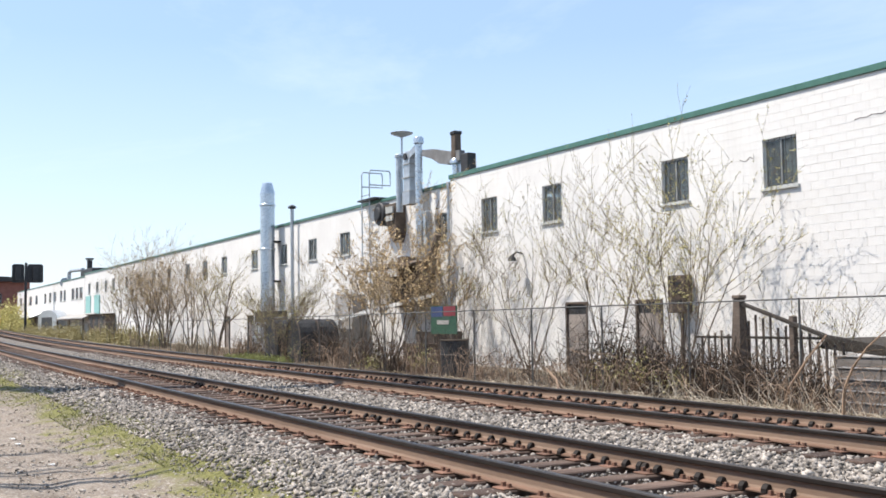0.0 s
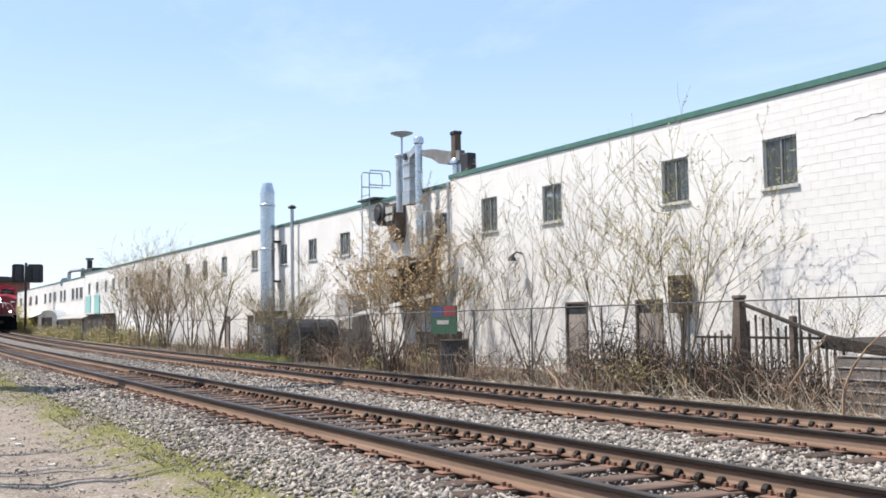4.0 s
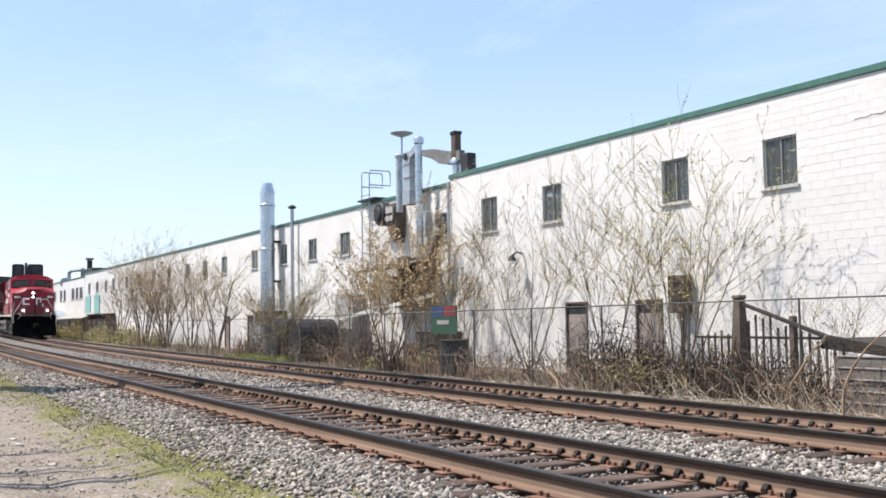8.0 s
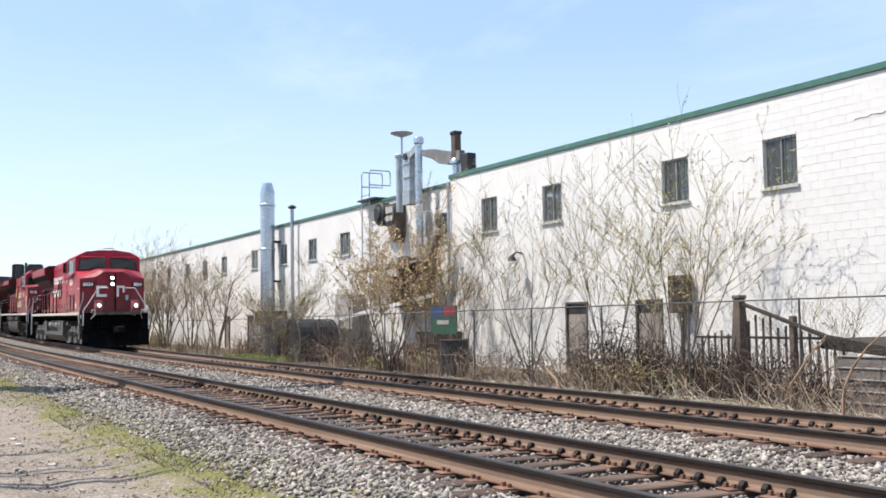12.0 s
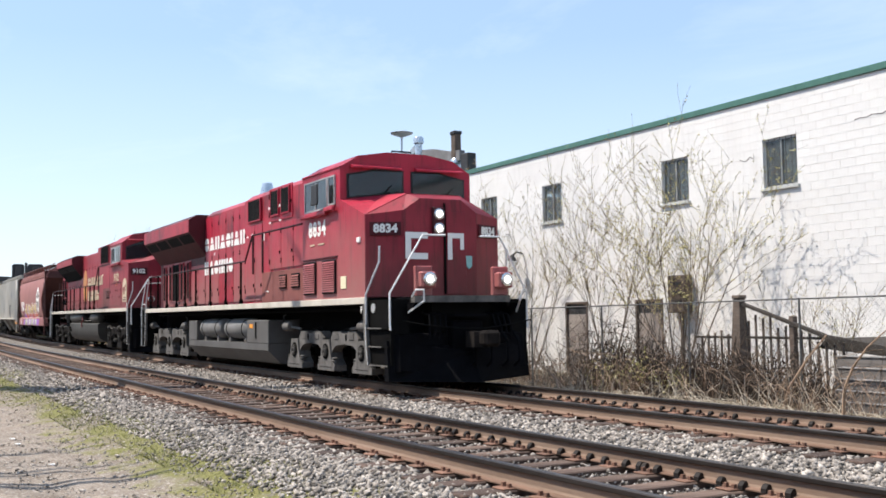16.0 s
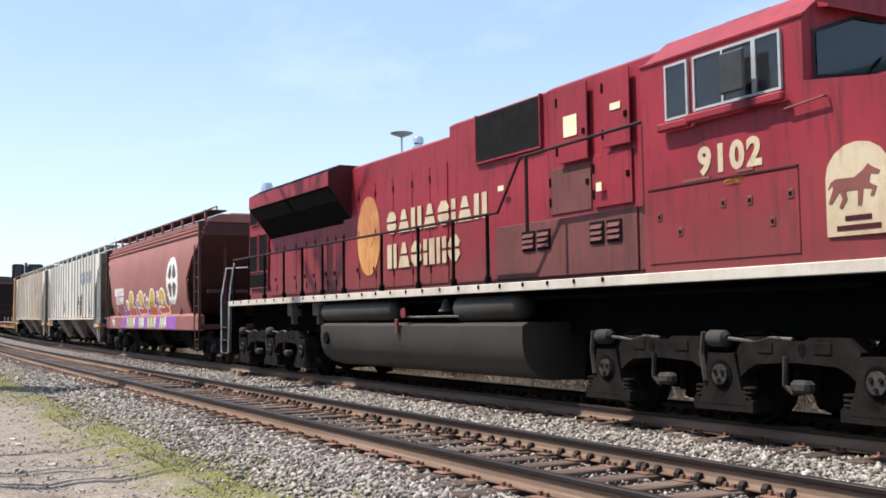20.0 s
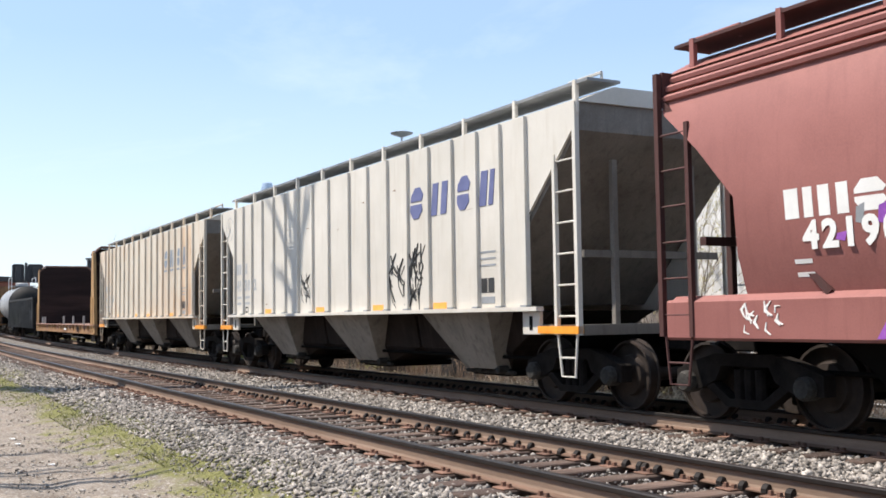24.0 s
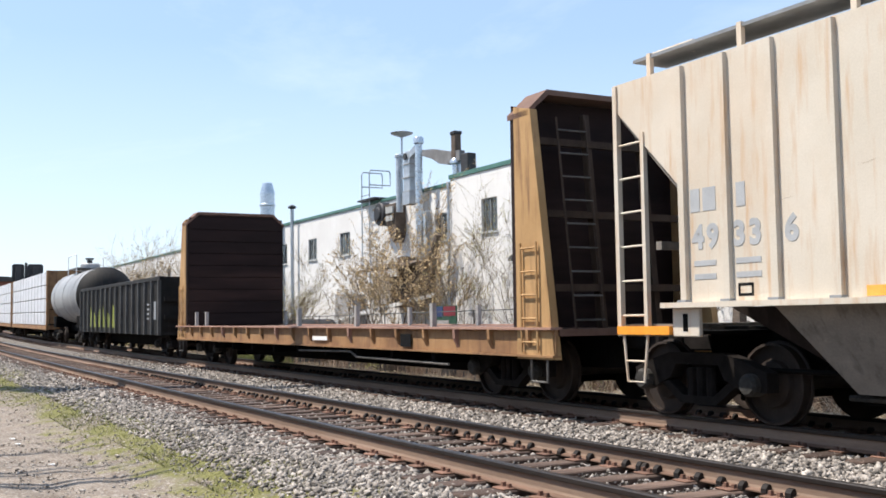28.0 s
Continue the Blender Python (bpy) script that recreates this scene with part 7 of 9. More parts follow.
        rail_run(car, [(f1 - 0.12, y * 1.01, 0.4), (f1 - 0.06, y * 1.01, dz), (f1 + 0.1, y * 1.0, dz + 0.55), (f1 + 0.35, y * 1.0, dz + 0.98)], 0.02, M["grab"])
        rail_run(car, [(rear + 0.4, y * 0.98, 0.4), (rear + 0.4, y * 0.98, dz + 0.1), (rear + 0.45, y * 0.9, dz + 0.9), (rear + 0.45, y * 0.4, dz + 0.95)], 0.02, M["grab"])
        hx0, hx1, hx2, hz0, hz1 = X(v["hand"][0]), X(v["hand"][1]), X(v["hand"][2]), dz + v["hand"][3], dz + v["hand"][4]
        rail_run(car, [(f1 + 0.2, y * 0.985, hz0), (hx0, y * 0.985, hz0), (hx1, y * 0.985, hz1), (hx2, y * 0.985, hz1 + v["hand"][5])], 0.023, M["darkrail"])
        for px in v["posts"]:
            post = part("stanchion", Geo().tube([(X(px), y * 0.985, dz - 0.1), (X(px), y * 0.985, hz0)], 0.03, 6), M["underblack"], car)
            part("foot_clamp", Geo().box(X(px) - 0.04, X(px) + 0.04, y * 0.985 - 0.045, y * 0.985 + 0.045, dz - 0.14, dz + 0.12, 0.01), M["underblack"], post)
        for px in v["high_posts"]:
            part("stanchion", Geo().tube([(X(px), y * 0.985, hz0 - 0.35), (X(px), y * 0.985, hz1)], 0.028, 6), M["darkrail"], car)
    # tank and reservoirs
    t0, t1, zb, zt = X(v["tank"][0]), X(v["tank"][1]), v["tank"][2], v["tank"][3]
    if v["notch"]:
        n0, n1 = X(v["notch"][0]), X(v["notch"][1])
        low = [(-1.42, zb + 0.32), (-1.1, zb), (1.1, zb), (1.42, zb + 0.32), (1.42, zt - 0.57), (-1.42, zt - 0.57)]
        tk = part("fuel_tank", Geo().prism(low, 0, t0, t1), M["tank_grey"], car)
        for a, b in ((t0, n0), (n1, t1)):
            part("tank_end", Geo().box(a, b, -1.42, 1.42, zt - 0.57, zt, 0.015), M["tank_grey"], tk)
        for i in range(2):
            for y in (-1.12, 1.12):
                a = n0 + 0.08 + i * (n1 - n0) * 0.51
                b = a + (n1 - n0) * 0.43
                part("air_reservoir", Geo().lathe([(0.05, a), (0.2, a + 0.03), (0.27, a + 0.14), (0.27, b - 0.14), (0.2, b - 0.03), (0.05, b)], (0, y, zt - 0.22), "x", 18), M["reservoir"], car, smooth=True)
                for bx_ in (a + 0.35, b - 0.35):
                    part("strap", Geo().lathe([(0.28, bx_ - 0.02), (0.28, bx_ + 0.02)], (0, y, zt - 0.22), "x", 18), M["underblack"], car)
        for bx_ in (n0 + 0.5, n0 + 1.75, n0 + 2.85, n0 + 4.2):
            part("tank_bracket", Geo().prism([(bx_ - 0.1, zt - 0.56), (bx_ + 0.1, zt - 0.56), (bx_ + 0.05, zt - 0.4), (bx_ - 0.05, zt - 0.4)], 1, -1.3, -1.0), M["truck_grey"], tk)
        part("sight_gauge", Geo().box(n1 + 0.7, n1 + 0.76, -1.44, -1.42, zt - 0.45, zt - 0.05), M["underblack"], tk)
        part("fuel_placard", Geo().box(n1 + 0.25, n1 + 0.5, -1.43, -1.42, zt - 0.2, zt - 0.1), M["orange"], tk)
    else:
        prof = [(0.95, zb), (1.2, zb + 0.07), (1.36, zb + 0.2), (1.44, zb + 0.38), (1.47, zb + 0.58), (1.46, zt - 0.05), (1.36, zt)]
        prof = [(-q_, z_) for q_, z_ in prof] + prof[::-1]
        tk = part("fuel_tank", Geo().prism(prof, 0, t0, t1), M["tank_dark"], car, smooth=True)
        part("fuel_filler", Geo().lathe([(0.12, -0.03), (0.12, 0.03)], (t0 + 0.35, -1.48, zt - 0.3), "y", 14), M["underblack"], tk)
        for a, b in ((t0 - 0.1, t0 + (t1 - t0) * 0.43), (t0 + (t1 - t0) * 0.72, t1 - 0.2)):
            for y in (-1.15, 1.15):
                part("air_reservoir", Geo().lathe([(0.05, a), (0.16, a + 0.03), (0.21, a + 0.1), (0.21, b - 0.1), (0.16, b - 0.03), (0.05, b)], (0, y * 1.08, zt + 0.23), "x", 16), M["tank_dark"], car, smooth=True)
    for q_, w_ in (() if v["notch"] else ((t0 - 0.75, 0.34), (t0 - 2.3, 0.3))):
        gear = part("valve_box", Geo().box(q_, q_ + w_, -1.36, -1.1, dz - 0.42, dz - 0.13, 0.02), M["truck_grey"], car)
        part("valve_stem", Geo().box(q_ + w_ * 0.35, q_ + w_ * 0.65, -1.3, -1.18, dz - 0.6, dz - 0.42), M["truck_grey"], gear)
    # added black block, no real part, darkens the bright gap under the frame
    part("equipment_keel", Geo().box(X(v["trucks"][0]) + 1.2, X(v["trucks"][1]) - 1.2, -0.35, 0.35, 0.3, 1.0, 0.03), M["underblack"], car)
    ws = []
    for tc in v["trucks"]:
        for w_, p_ in loco_truck(car, X(tc), M[v["truck_mat"]], v["axle"], v["plate_mat"]):
            ws.append((w_, p_))
    coupler(car, front + 0.45, 1)
    coupler(car, rear - 0.1, -1)
    # words and number
    for x0, x1, z0, z1, kinds in v["words"]:
        block_word(car, kinds, X(x0), X(x1), z0, z1, v["word_y"], M[v["word_mat"]])
    nx, nzz, ns = v["num_at"]
    lettering(v["number"], ns * 0.94, M[v["word_mat"]], car, side_face(X(nx), -1.506, nzz), spacing=1.2)
    # roof horn, aerials
    part("roof_hoop", Geo().tube([(cab1 - 0.5, -0.1, zc), (cab1 - 0.5, -0.1, zc + 0.12), (cab1 - 0.5, 0.35, zc + 0.12), (cab1 - 0.5, 0.35, zc)], 0.02, 6), M["underblack"], car)
    part("roof_aerial", Geo().box(cab0 + 0.8, cab0 + 1.5, -0.86, -0.8, zc - 0.06, zc - 0.01), M["underblack"], car)
    part("mirror", Geo().box(X(v["mirror"]), X(v["mirror"]) + 0.36, -1.72, -1.68, v["cab_windows"][0][2] + 0.05, v["cab_windows"][0][3] - 0.1, 0.02), M["darkmetal"], car)
    for sx, sz, w_, h_ in v["placards"]:
        py_ = -0.975 if sx < -18.4 and v["notch"] else v["plac_y"]
        part("placard", Geo().box(X(sx), X(sx) + w_, py_ - 0.02, py_ - 0.012, sz, sz + h_), M["letter" if v["notch"] else "placard"], car)
    CARS.append((car, mid + v["shift"], ws, 0.53))
    return car


LEAD = dict(paint="red", shift=0.0, chamfer=(0.16, 0.22), deck=1.66, deck_front=-9.57, deck_rear=-27.95, front=-7.95, rear=-29.2, cab_rear=-12.85, cab_front=-10.76, nose=-9.62, tip=0.3, nose_side=3.24, nose_top=3.68,
            # rear hood part is painted dark for the shade under the wing
            hood=[(-18.45, -12.85, 1.02, 4.56, "soot_red"), (-22.5, -18.45, 0.95, 4.52, "soot_red"), (-28.3, -22.5, 0.92, 3.6, "sooty")],
            doors=[([-22.45, -21.75, -21.05], 1.75, 4.3, -0.955, "red"), ([-21.05, -20.35, -19.65], 1.75, 4.3, -0.955, "soot_red"), ([-19.65, -19.05, -18.5], 1.75, 4.3, -0.955, "red"), ([-18.36, -17.55, -16.95], 1.75, 3.72, -1.025, "red"), ([-16.4, -15.55, -14.7, -13.85, -12.95], 2.5, 3.6, -1.025, "red"), ([-16.4, -15.55, -14.75], 3.68, 4.5, -1.025, "red"),
                   ([-27.85, -27.3, -26.95, -26.5, -25.45, -25.04, -24.65, -24.25], 1.72, 3.15, -0.925, "red"), ([-24.2, -23.4, -22.6], 1.75, 2.95, -0.925, "red")],
            grilles=[(-17.98, -17.03, 3.82, 4.35, -1.05), (-16.2, -15.66, 3.83, 4.42, -1.05), (-15.44, -14.9, 3.83, 4.42, -1.05), (-27.67, -27.42, 1.93, 3.05, -0.95), (-26.86, -26.6, 1.93, 3.05, -0.95), (-26.42, -25.53, 1.9, 3.1, -0.95), (-25.36, -25.1, 1.93, 3.08, -0.95), (-24.97, -24.72, 2.1, 3.0, -0.95), (-24.56, -24.31, 1.95, 3.08, -0.95)],
            louvres=[(-15.55, -15.1, 2.03, 2.3, -1.075, 5, "red_dirty"), (-14.7, -14.22, 2.02, 2.3, -1.075, 5, "red_dirty"), (-12.72, -12.08, 1.8, 2.43, -1.52, 14, "red"), (-11.66, -11.0, 1.8, 2.43, -1.52, 14, "red")],
            panels=[(-16.92, -12.95, 1.68, 2.44, -1.05, "red_dirty"), (-12.8, -10.9, 2.5, 2.53, -1.515, "sooty"), (-10.75, -10.48, 1.85, 2.1, -1.497, "placard"), (-9.95, -9.8, 2.72, 2.82, -1.497, "letter")],
            rad=(-28.35, -22.45, 3.9, 4.28, 1.48), rad_cells=4, stacks=[(-19.6, 4.52)], cab_side=4.31, cab_top=4.66,
            cab_windows=[(-12.63, -11.42, 3.55, 4.14, 2), (-11.3, -11.01, 3.6, 4.14, 1)], ws_z=3.68, light_z=2.98, board_z=2.96, number="8834", emblem=True, lamp="lamp",
            hand=(-16.99, -16.4, -12.95, 1.07, 1.68, 0.0), posts=(-27.4, -26.35, -25.1, -23.9, -22.85, -21.66, -20.15, -18.67, -17.34), high_posts=(-16.36, -15.63), tank=(-22.6, -15.4, 0.2, 1.25), notch=(-21.74, -17.04), trucks=(-25.55, -12.1), truck_mat="truck_grey", plate_mat="truck_grey", axle=1.86,
            words=[(-22.47, -18.56, 3.31, 3.69, "rtmtritm"), (-22.5, -19.66, 2.6, 2.99, "btribir")], word_y=-0.978, word_mat="letter", num_at=(-12.0, 3.13, 0.44), mirror=-11.82, placards=[(-18.1, 3.4, 0.12, 0.05), (-17.72, 3.35, 0.12, 0.13), (-16.79, 3.25, 0.12, 0.18), (-16.35, 3.99, 0.1, 0.06), (-15.57, 3.99, 0.1, 0.07), (-16.32, 3.63, 0.14, 0.04), (-15.58, 3.64, 0.14, 0.04), (-16.5, 1.94, 0.14, 0.035), (-21.92, 2.17, 0.1, 0.06), (-21.46, 3.15, 0.08, 0.07)], plac_y=-1.06)
SECOND = dict(paint="worn_or_shade_red", shift=-0.12, chamfer=(0.06, 0.1), deck=1.75, deck_front=-31.0, deck_rear=-51.3, front=-29.85, rear=-52.6, cab_rear=-34.6, cab_front=-32.1, nose=-30.95, tip=0.28, nose_side=3.42, nose_top=3.72,
              hood=[(-37.35, -34.6, 0.98, 4.62, "red"), (-40.33, -37.35, 0.98, 4.6, "red"), (-45.0, -40.33, 0.95, 4.42, "red"), (-51.45, -45.0, 0.92, 4.3, "red")],
              doors=[([-45.0, -44.2, -43.4, -42.6, -41.8, -41.1, -40.45], 1.85, 3.95, -0.955, "red"), ([-37.02, -36.28], 3.42, 4.5, -1.05, "red"), ([-35.95, -35.36], 3.5, 4.5, -1.05, "red"), ([-36.24, -35.4], 2.72, 3.44, -1.0, "red"), ([-37.3, -36.3], 2.72, 3.38, -0.985, "grimy_red"), 
                     ([-49.75, -49.27, -48.72, -47.92, -47.25, -46.7, -45.97, -45.5, -44.95], 1.85, 3.15, -0.925, "red")],
              grilles=[(-39.36, -37.51, 3.77, 4.53, -1.0), (-51.3, -50.68, 2.51, 3.44, -0.94), (-50.56, -49.87, 2.51, 3.44, -0.94), (-51.29, -49.9, 2.09, 2.43, -0.94), (-51.25, -50.67, 3.74, 4.2, -0.94), (-50.53, -50.0, 3.74, 4.2, -0.94)],
              louvres=[(-38.0, -37.72, 2.26, 2.5, -1.02, 3, "grimy_red"), (-37.6, -37.32, 2.26, 2.5, -1.02, 3, "grimy_red"), (-36.3, -36.05, 2.26, 2.5, -1.02, 3, "grimy_red"), (-35.92, -35.67, 2.26, 2.5, -1.02, 3, "grimy_red")],
              panels=[(-38.8, -35.33, 1.83, 2.66, -1.0, "grimy_red"), (-35.3, -34.65, 1.83, 2.66, -0.99, "grimy_red"), (-34.5, -32.2, 1.85, 2.72, -1.5, "red"), (-34.5, -32.2, 2.72, 2.75, -1.51, "sooty")],
              rad=(-49.75, -44.6, 4.0, 4.3, 1.48), rad_cells=2, stacks=[(-41.6, 4.4), (-42.3, 4.4)], cab_side=4.25, cab_top=4.7,
              cab_windows=[(-34.11, -33.78, 3.54, 4.14, 1), (-33.63, -32.76, 3.57, 4.14, 2), (-32.7, -32.39, 3.57, 4.14, 1)], ws_z=3.62, light_z=3.1, board_z=3.1, number="9102", emblem=False, lamp="reflector",
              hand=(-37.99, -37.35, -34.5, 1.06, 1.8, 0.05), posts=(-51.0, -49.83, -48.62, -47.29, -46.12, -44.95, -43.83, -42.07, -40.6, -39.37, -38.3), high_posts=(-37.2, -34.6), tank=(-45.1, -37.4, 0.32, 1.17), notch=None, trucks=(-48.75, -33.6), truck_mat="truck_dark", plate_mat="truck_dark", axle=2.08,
              words=[(-42.83, -39.1, 2.86, 3.28, "rtmtritm"), (-42.83, -40.0, 2.2, 2.66, "btribir")], word_y=-0.992, word_mat="gold_letter", num_at=(-33.16, 2.95, 0.44), mirror=-33.05,
              placards=[(-36.83, 3.78, 0.32, 0.3), (-35.76, 3.98, 0.22, 0.09), (-38.62, 3.22, 0.16, 0.08), (-36.1, 2.93, 0.12, 0.12), (-33.9, 2.46, 0.05, 0.1)], plac_y=-1.056)
lead = locomotive("lead_locomotive", "red freight locomotive with lit headlights and grey trucks", -18.4, LEAD)
second = locomotive("second_locomotive", "weathered red locomotive with gold lettering behind the first", -41.2, SECOND)


def second_emblems():
    c = -41.2
    part("fuel_handle", Geo().box(-41.45 - c, -41.36 - c, -1.53, -1.48, 0.98, 1.24, 0.01), M["worn_or_shade_red"], second, "red fuel cut-off handle")
    part("fuel_tag", Geo().lathe([(0.09, -0.01), (0.09, 0.01)], (-41.16 - c, -1.5, 1.34), "y", 12), M["sign_red"], second, "round red tag")
    part("vent_line", Geo().tube([(-41.2 - c, -1.42, 1.27), (-39.3 - c, -1.42, 1.27)], 0.02, 6), M["truck_grey"], second)
    part("bell", Geo().lathe([(0.03, 0.2), (0.06, 0.16), (0.09, 0.05), (0.14, 0)], (-39.96 - c, -1.3, 1.36), "z", 12), M["truck_grey"], second, smooth=True)
    ov = [(-43.72 - c + 0.55 * math.cos(a), 2.9 + 0.8 * math.sin(a)) for a in [2 * math.pi * i / 24 for i in range(24)]]
    part("oval_emblem", Geo().prism(ov, 1, -0.982, -0.972), M["emblem_gold"], second, "faded golden oval emblem")
    inner = [(-43.72 - c + 0.3 * math.cos(a), 3.05 + 0.38 * math.sin(a)) for a in [2 * math.pi * i / 16 for i in range(16)]]
    part("emblem_centre", Geo().prism(inner, 1, -0.988, -0.98), M["emblem_gold"], second)
    arch = [(-31.86 - c, 1.98), (-31.12 - c, 1.98), (-31.12 - c, 2.55)] + [(-31.49 - c + 0.37 * math.cos(a), 2.55 + 0.32 * math.sin(a)) for a in [math.pi * i / 8 for i in range(1, 8)]] + [(-31.86 - c, 2.55)]
    arch_p = part("arched_panel", Geo().prism(arch, 1, -1.515, -1.497), M["gold_letter"], second, "cream arched panel")
    horse = [(0.0, 0.5), (0.05, 0.66), (0.16, 0.74), (0.5, 0.72), (0.66, 0.86), (0.76, 1.0), (0.8, 0.94), (0.97, 0.8), (0.93, 0.72), (0.8, 0.76), (0.76, 0.56), (0.9, 0.44), (0.84, 0.22), (0.78, 0.24), (0.82, 0.4),
             (0.66, 0.44), (0.62, 0.04), (0.55, 0.04), (0.56, 0.42), (0.34, 0.42), (0.36, 0.22), (0.26, 0.0), (0.2, 0.03), (0.27, 0.24), (0.22, 0.42), (0.06, 0.14), (0.0, 0.16), (0.1, 0.5), (0.08, 0.6)]
    part("horse_emblem", Geo().prism([(-31.83 - c + 0.62 * p, 2.24 + 0.4 * q) for p, q in horse], 1, -1.52, -1.514), M["red_dirty"], arch_p, "red horse silhouette")
    for i, (w_, z) in enumerate(((0.3, 2.12), (0.5, 2.03))):
        part("text_bar", Geo().box(-31.49 - c - w_ / 2, -31.49 - c + w_ / 2, -1.52, -1.514, z, z + 0.05), M["sooty"], arch_p)
    for x, z in ((-34.3, 2.4), (-33.25, 2.46), (-32.86, 2.45), (-32.3, 2.46), (-33.95, 2.2), (-32.55, 2.2)):
        lt = part("cab_latch", Geo().box(x - c - 0.04, x - c + 0.04, -1.522, -1.505, z - 0.05, z + 0.05, 0.006), M["grimy_red"], second)
        part("latch_eye", Geo().box(x - c - 0.018, x - c + 0.018, -1.526, -1.52, z - 0.02, z + 0.02), M["underblack"], lt)
    part("cab_seam", Geo().box(-34.98 - c, -34.95 - c, -1.0, -0.985, 1.85, 4.5), M["underblack"], second)
    part("grab_iron", Geo().tube([(-32.3 - c, -1.52, 3.32), (-32.3 - c, -1.56, 3.32), (-31.8 - c, -1.56, 3.36), (-31.8 - c, -1.51, 3.36)], 0.014, 6), M["red_dirty"], second)
    for k in range(26):
        x = -50.9 + k * 0.62
        part("sill_hook", Geo().box(x - c - 0.02, x - c + 0.02, -1.545, -1.53, 1.68, 1.74), M["underblack"], second)
    lettering("F", 0.17, M["letter"], second, side_face(-31.12 - c, -1.506, 1.86), "letter")
    part("yellow_bar", Geo().box(-33.23 - c, -32.94 - c, -1.512, -1.502, 2.63, 2.72), M["dash_yellow"], second)
    part("text_bar", Geo().box(-33.9 - c, -33.45 - c, -1.512, -1.502, 2.76, 2.79), M["red_dirty"], second)
    part("text_bar", Geo().box(-33.05 - c, -32.8 - c, -1.512, -1.502, 2.77, 2.8), M["red_dirty"], second)


second_emblems()
lettering("F", 0.16, M["letter"], lead, side_face(-9.68 + 18.4, -1.535, 1.42), "letter")
part("round_plate", Geo().lathe([(0.09, -0.01), (0.09, 0.01)], (-9.3 + 18.4, -1.46, 1.45), "y", 14), M["frame"], lead)
for w_, x_ in ((0.25, -12.4), (0.35, -11.95)):
    part("text_bar", Geo().box(x_ + 18.4, x_ + w_ + 18.4, -1.512, -1.502, 2.8, 2.83), M["gold_letter"], lead)


# ---- freight cars ----
def hopper_car(name, label, mid, half, mat, style, word, ends):
    """Covered hopper: side sheets, end slopes, discharge bays, sills, roof walk, ladders, trucks."""
    car = thing(name, label, "hopper car", "freight cars")
    H, ribbed = half, style == "ribbed"
    zs = 1.37 if ribbed else 1.42
    zt = 4.12
    cut = 1.25 if ribbed else 1.3
    # side sheets with their cut ends
    for y, s_ in ((-1.52, -1), (1.52, 1)):
        if ribbed:
            pts = [(-H + cut, zs), (H - cut, zs), (H - cut, 2.65), (H - 0.1, 3.75), (H, 3.95), (H, zt), (-H, zt), (-H, 3.95), (-H + 0.1, 3.75), (-H + cut, 2.65)]
            part("side_sheet", Geo().prism(pts, 1, y - 0.02, y + 0.02), M[mat], car)
            for x in [e * q for e in (-1, 1) for q in (0.52, 1.4, 2.26, 3.07, 3.86, 4.66, 5.44, 6.12, 6.8)]:
                part("rib", Geo().prism([(x - 0.055, y), (x - 0.045, y + s_ * 0.075), (x + 0.045, y + s_ * 0.075), (x + 0.055, y)], 2, zs + 0.01, zt - 0.02), M[mat], car)
                part("rib_shoe", Geo().box(x - 0.07, x + 0.07, min(y + s_ * 0.02, y + s_ * 0.11), max(y + s_ * 0.02, y + s_ * 0.11), zs + 0.021, zs + 0.045), M["grey_letter"], car)
            part("side_sill", Geo().box(-H + cut - 0.35, H - cut + 0.35, min(y, y + s_ * 0.12), max(y, y + s_ * 0.12), zs - 0.04, zs + 0.02), M[mat], car)
        else:
            # barrel side: rings of the sheet from sill to eave
            ring = [(1.42, zs - 0.02), (1.56, 1.9), (1.6, 2.5), (1.58, 3.1), (1.5, 3.6), (1.42, 3.8)]
            inset = lambda z: cut if z < 2.65 else cut * max(0.0, (3.7 - z) / 1.05)
            g = Geo()
            for e in (-1, 1):
                for (w_, z) in ring:
                    g.v.append((e * (H - inset(z)), s_ * w_, z))
                for (w_, z) in ring:
                    g.v.append((e * (H - inset(z)), s_ * (w_ - 0.05), z))
            m_ = len(ring)
            for j in range(m_ - 1):
                g.f.append((j, j + 1, 2 * m_ + j + 1, 2 * m_ + j) if s_ > 0 else (j, 2 * m_ + j, 2 * m_ + j + 1, j + 1))
                g.f.append((m_ + j, 3 * m_ + j, 3 * m_ + j + 1, m_ + j + 1) if s_ > 0 else (m_ + j, m_ + j + 1, 3 * m_ + j + 1, 3 * m_ + j))
                g.f.append((j, m_ + j, m_ + j + 1, j + 1))
                g.f.append((2 * m_ + j, 2 * m_ + j + 1, 3 * m_ + j + 1, 3 * m_ + j))
            part("side_sheet", g, M[mat], car, smooth=True)
            for z, w_ in ((3.8, 1.45), (3.92, 1.41), (4.03, 1.34)):
                part("eave_moulding", Geo().tube([(-H, s_ * w_, z), (H, s_ * w_, z)], 0.045, 6), M[mat], car, smooth=True)
            part("side_sill", Geo().box(-H + 0.1, H - 0.1, min(s_ * 1.36, s_ * 1.54), max(s_ * 1.36, s_ * 1.54), 0.96, 1.42, 0.03), M[mat], car)
            part("sill_lip", Geo().prism([(s_ * 1.54, 1.385), (s_ * 1.45, 1.46), (s_ * 1.4, 1.44), (s_ * 1.5, 1.37)], 0, -H + 0.2, H - 0.2), M[mat], car)
    w_top = 1.5 if ribbed else 1.36
    part("roof", Geo().prism([(-w_top, zt - 0.02), (w_top, zt - 0.02), (0.9, zt + 0.22), (-0.9, zt + 0.22)], 0, -H + 0.02, H - 0.02), M[mat], car)
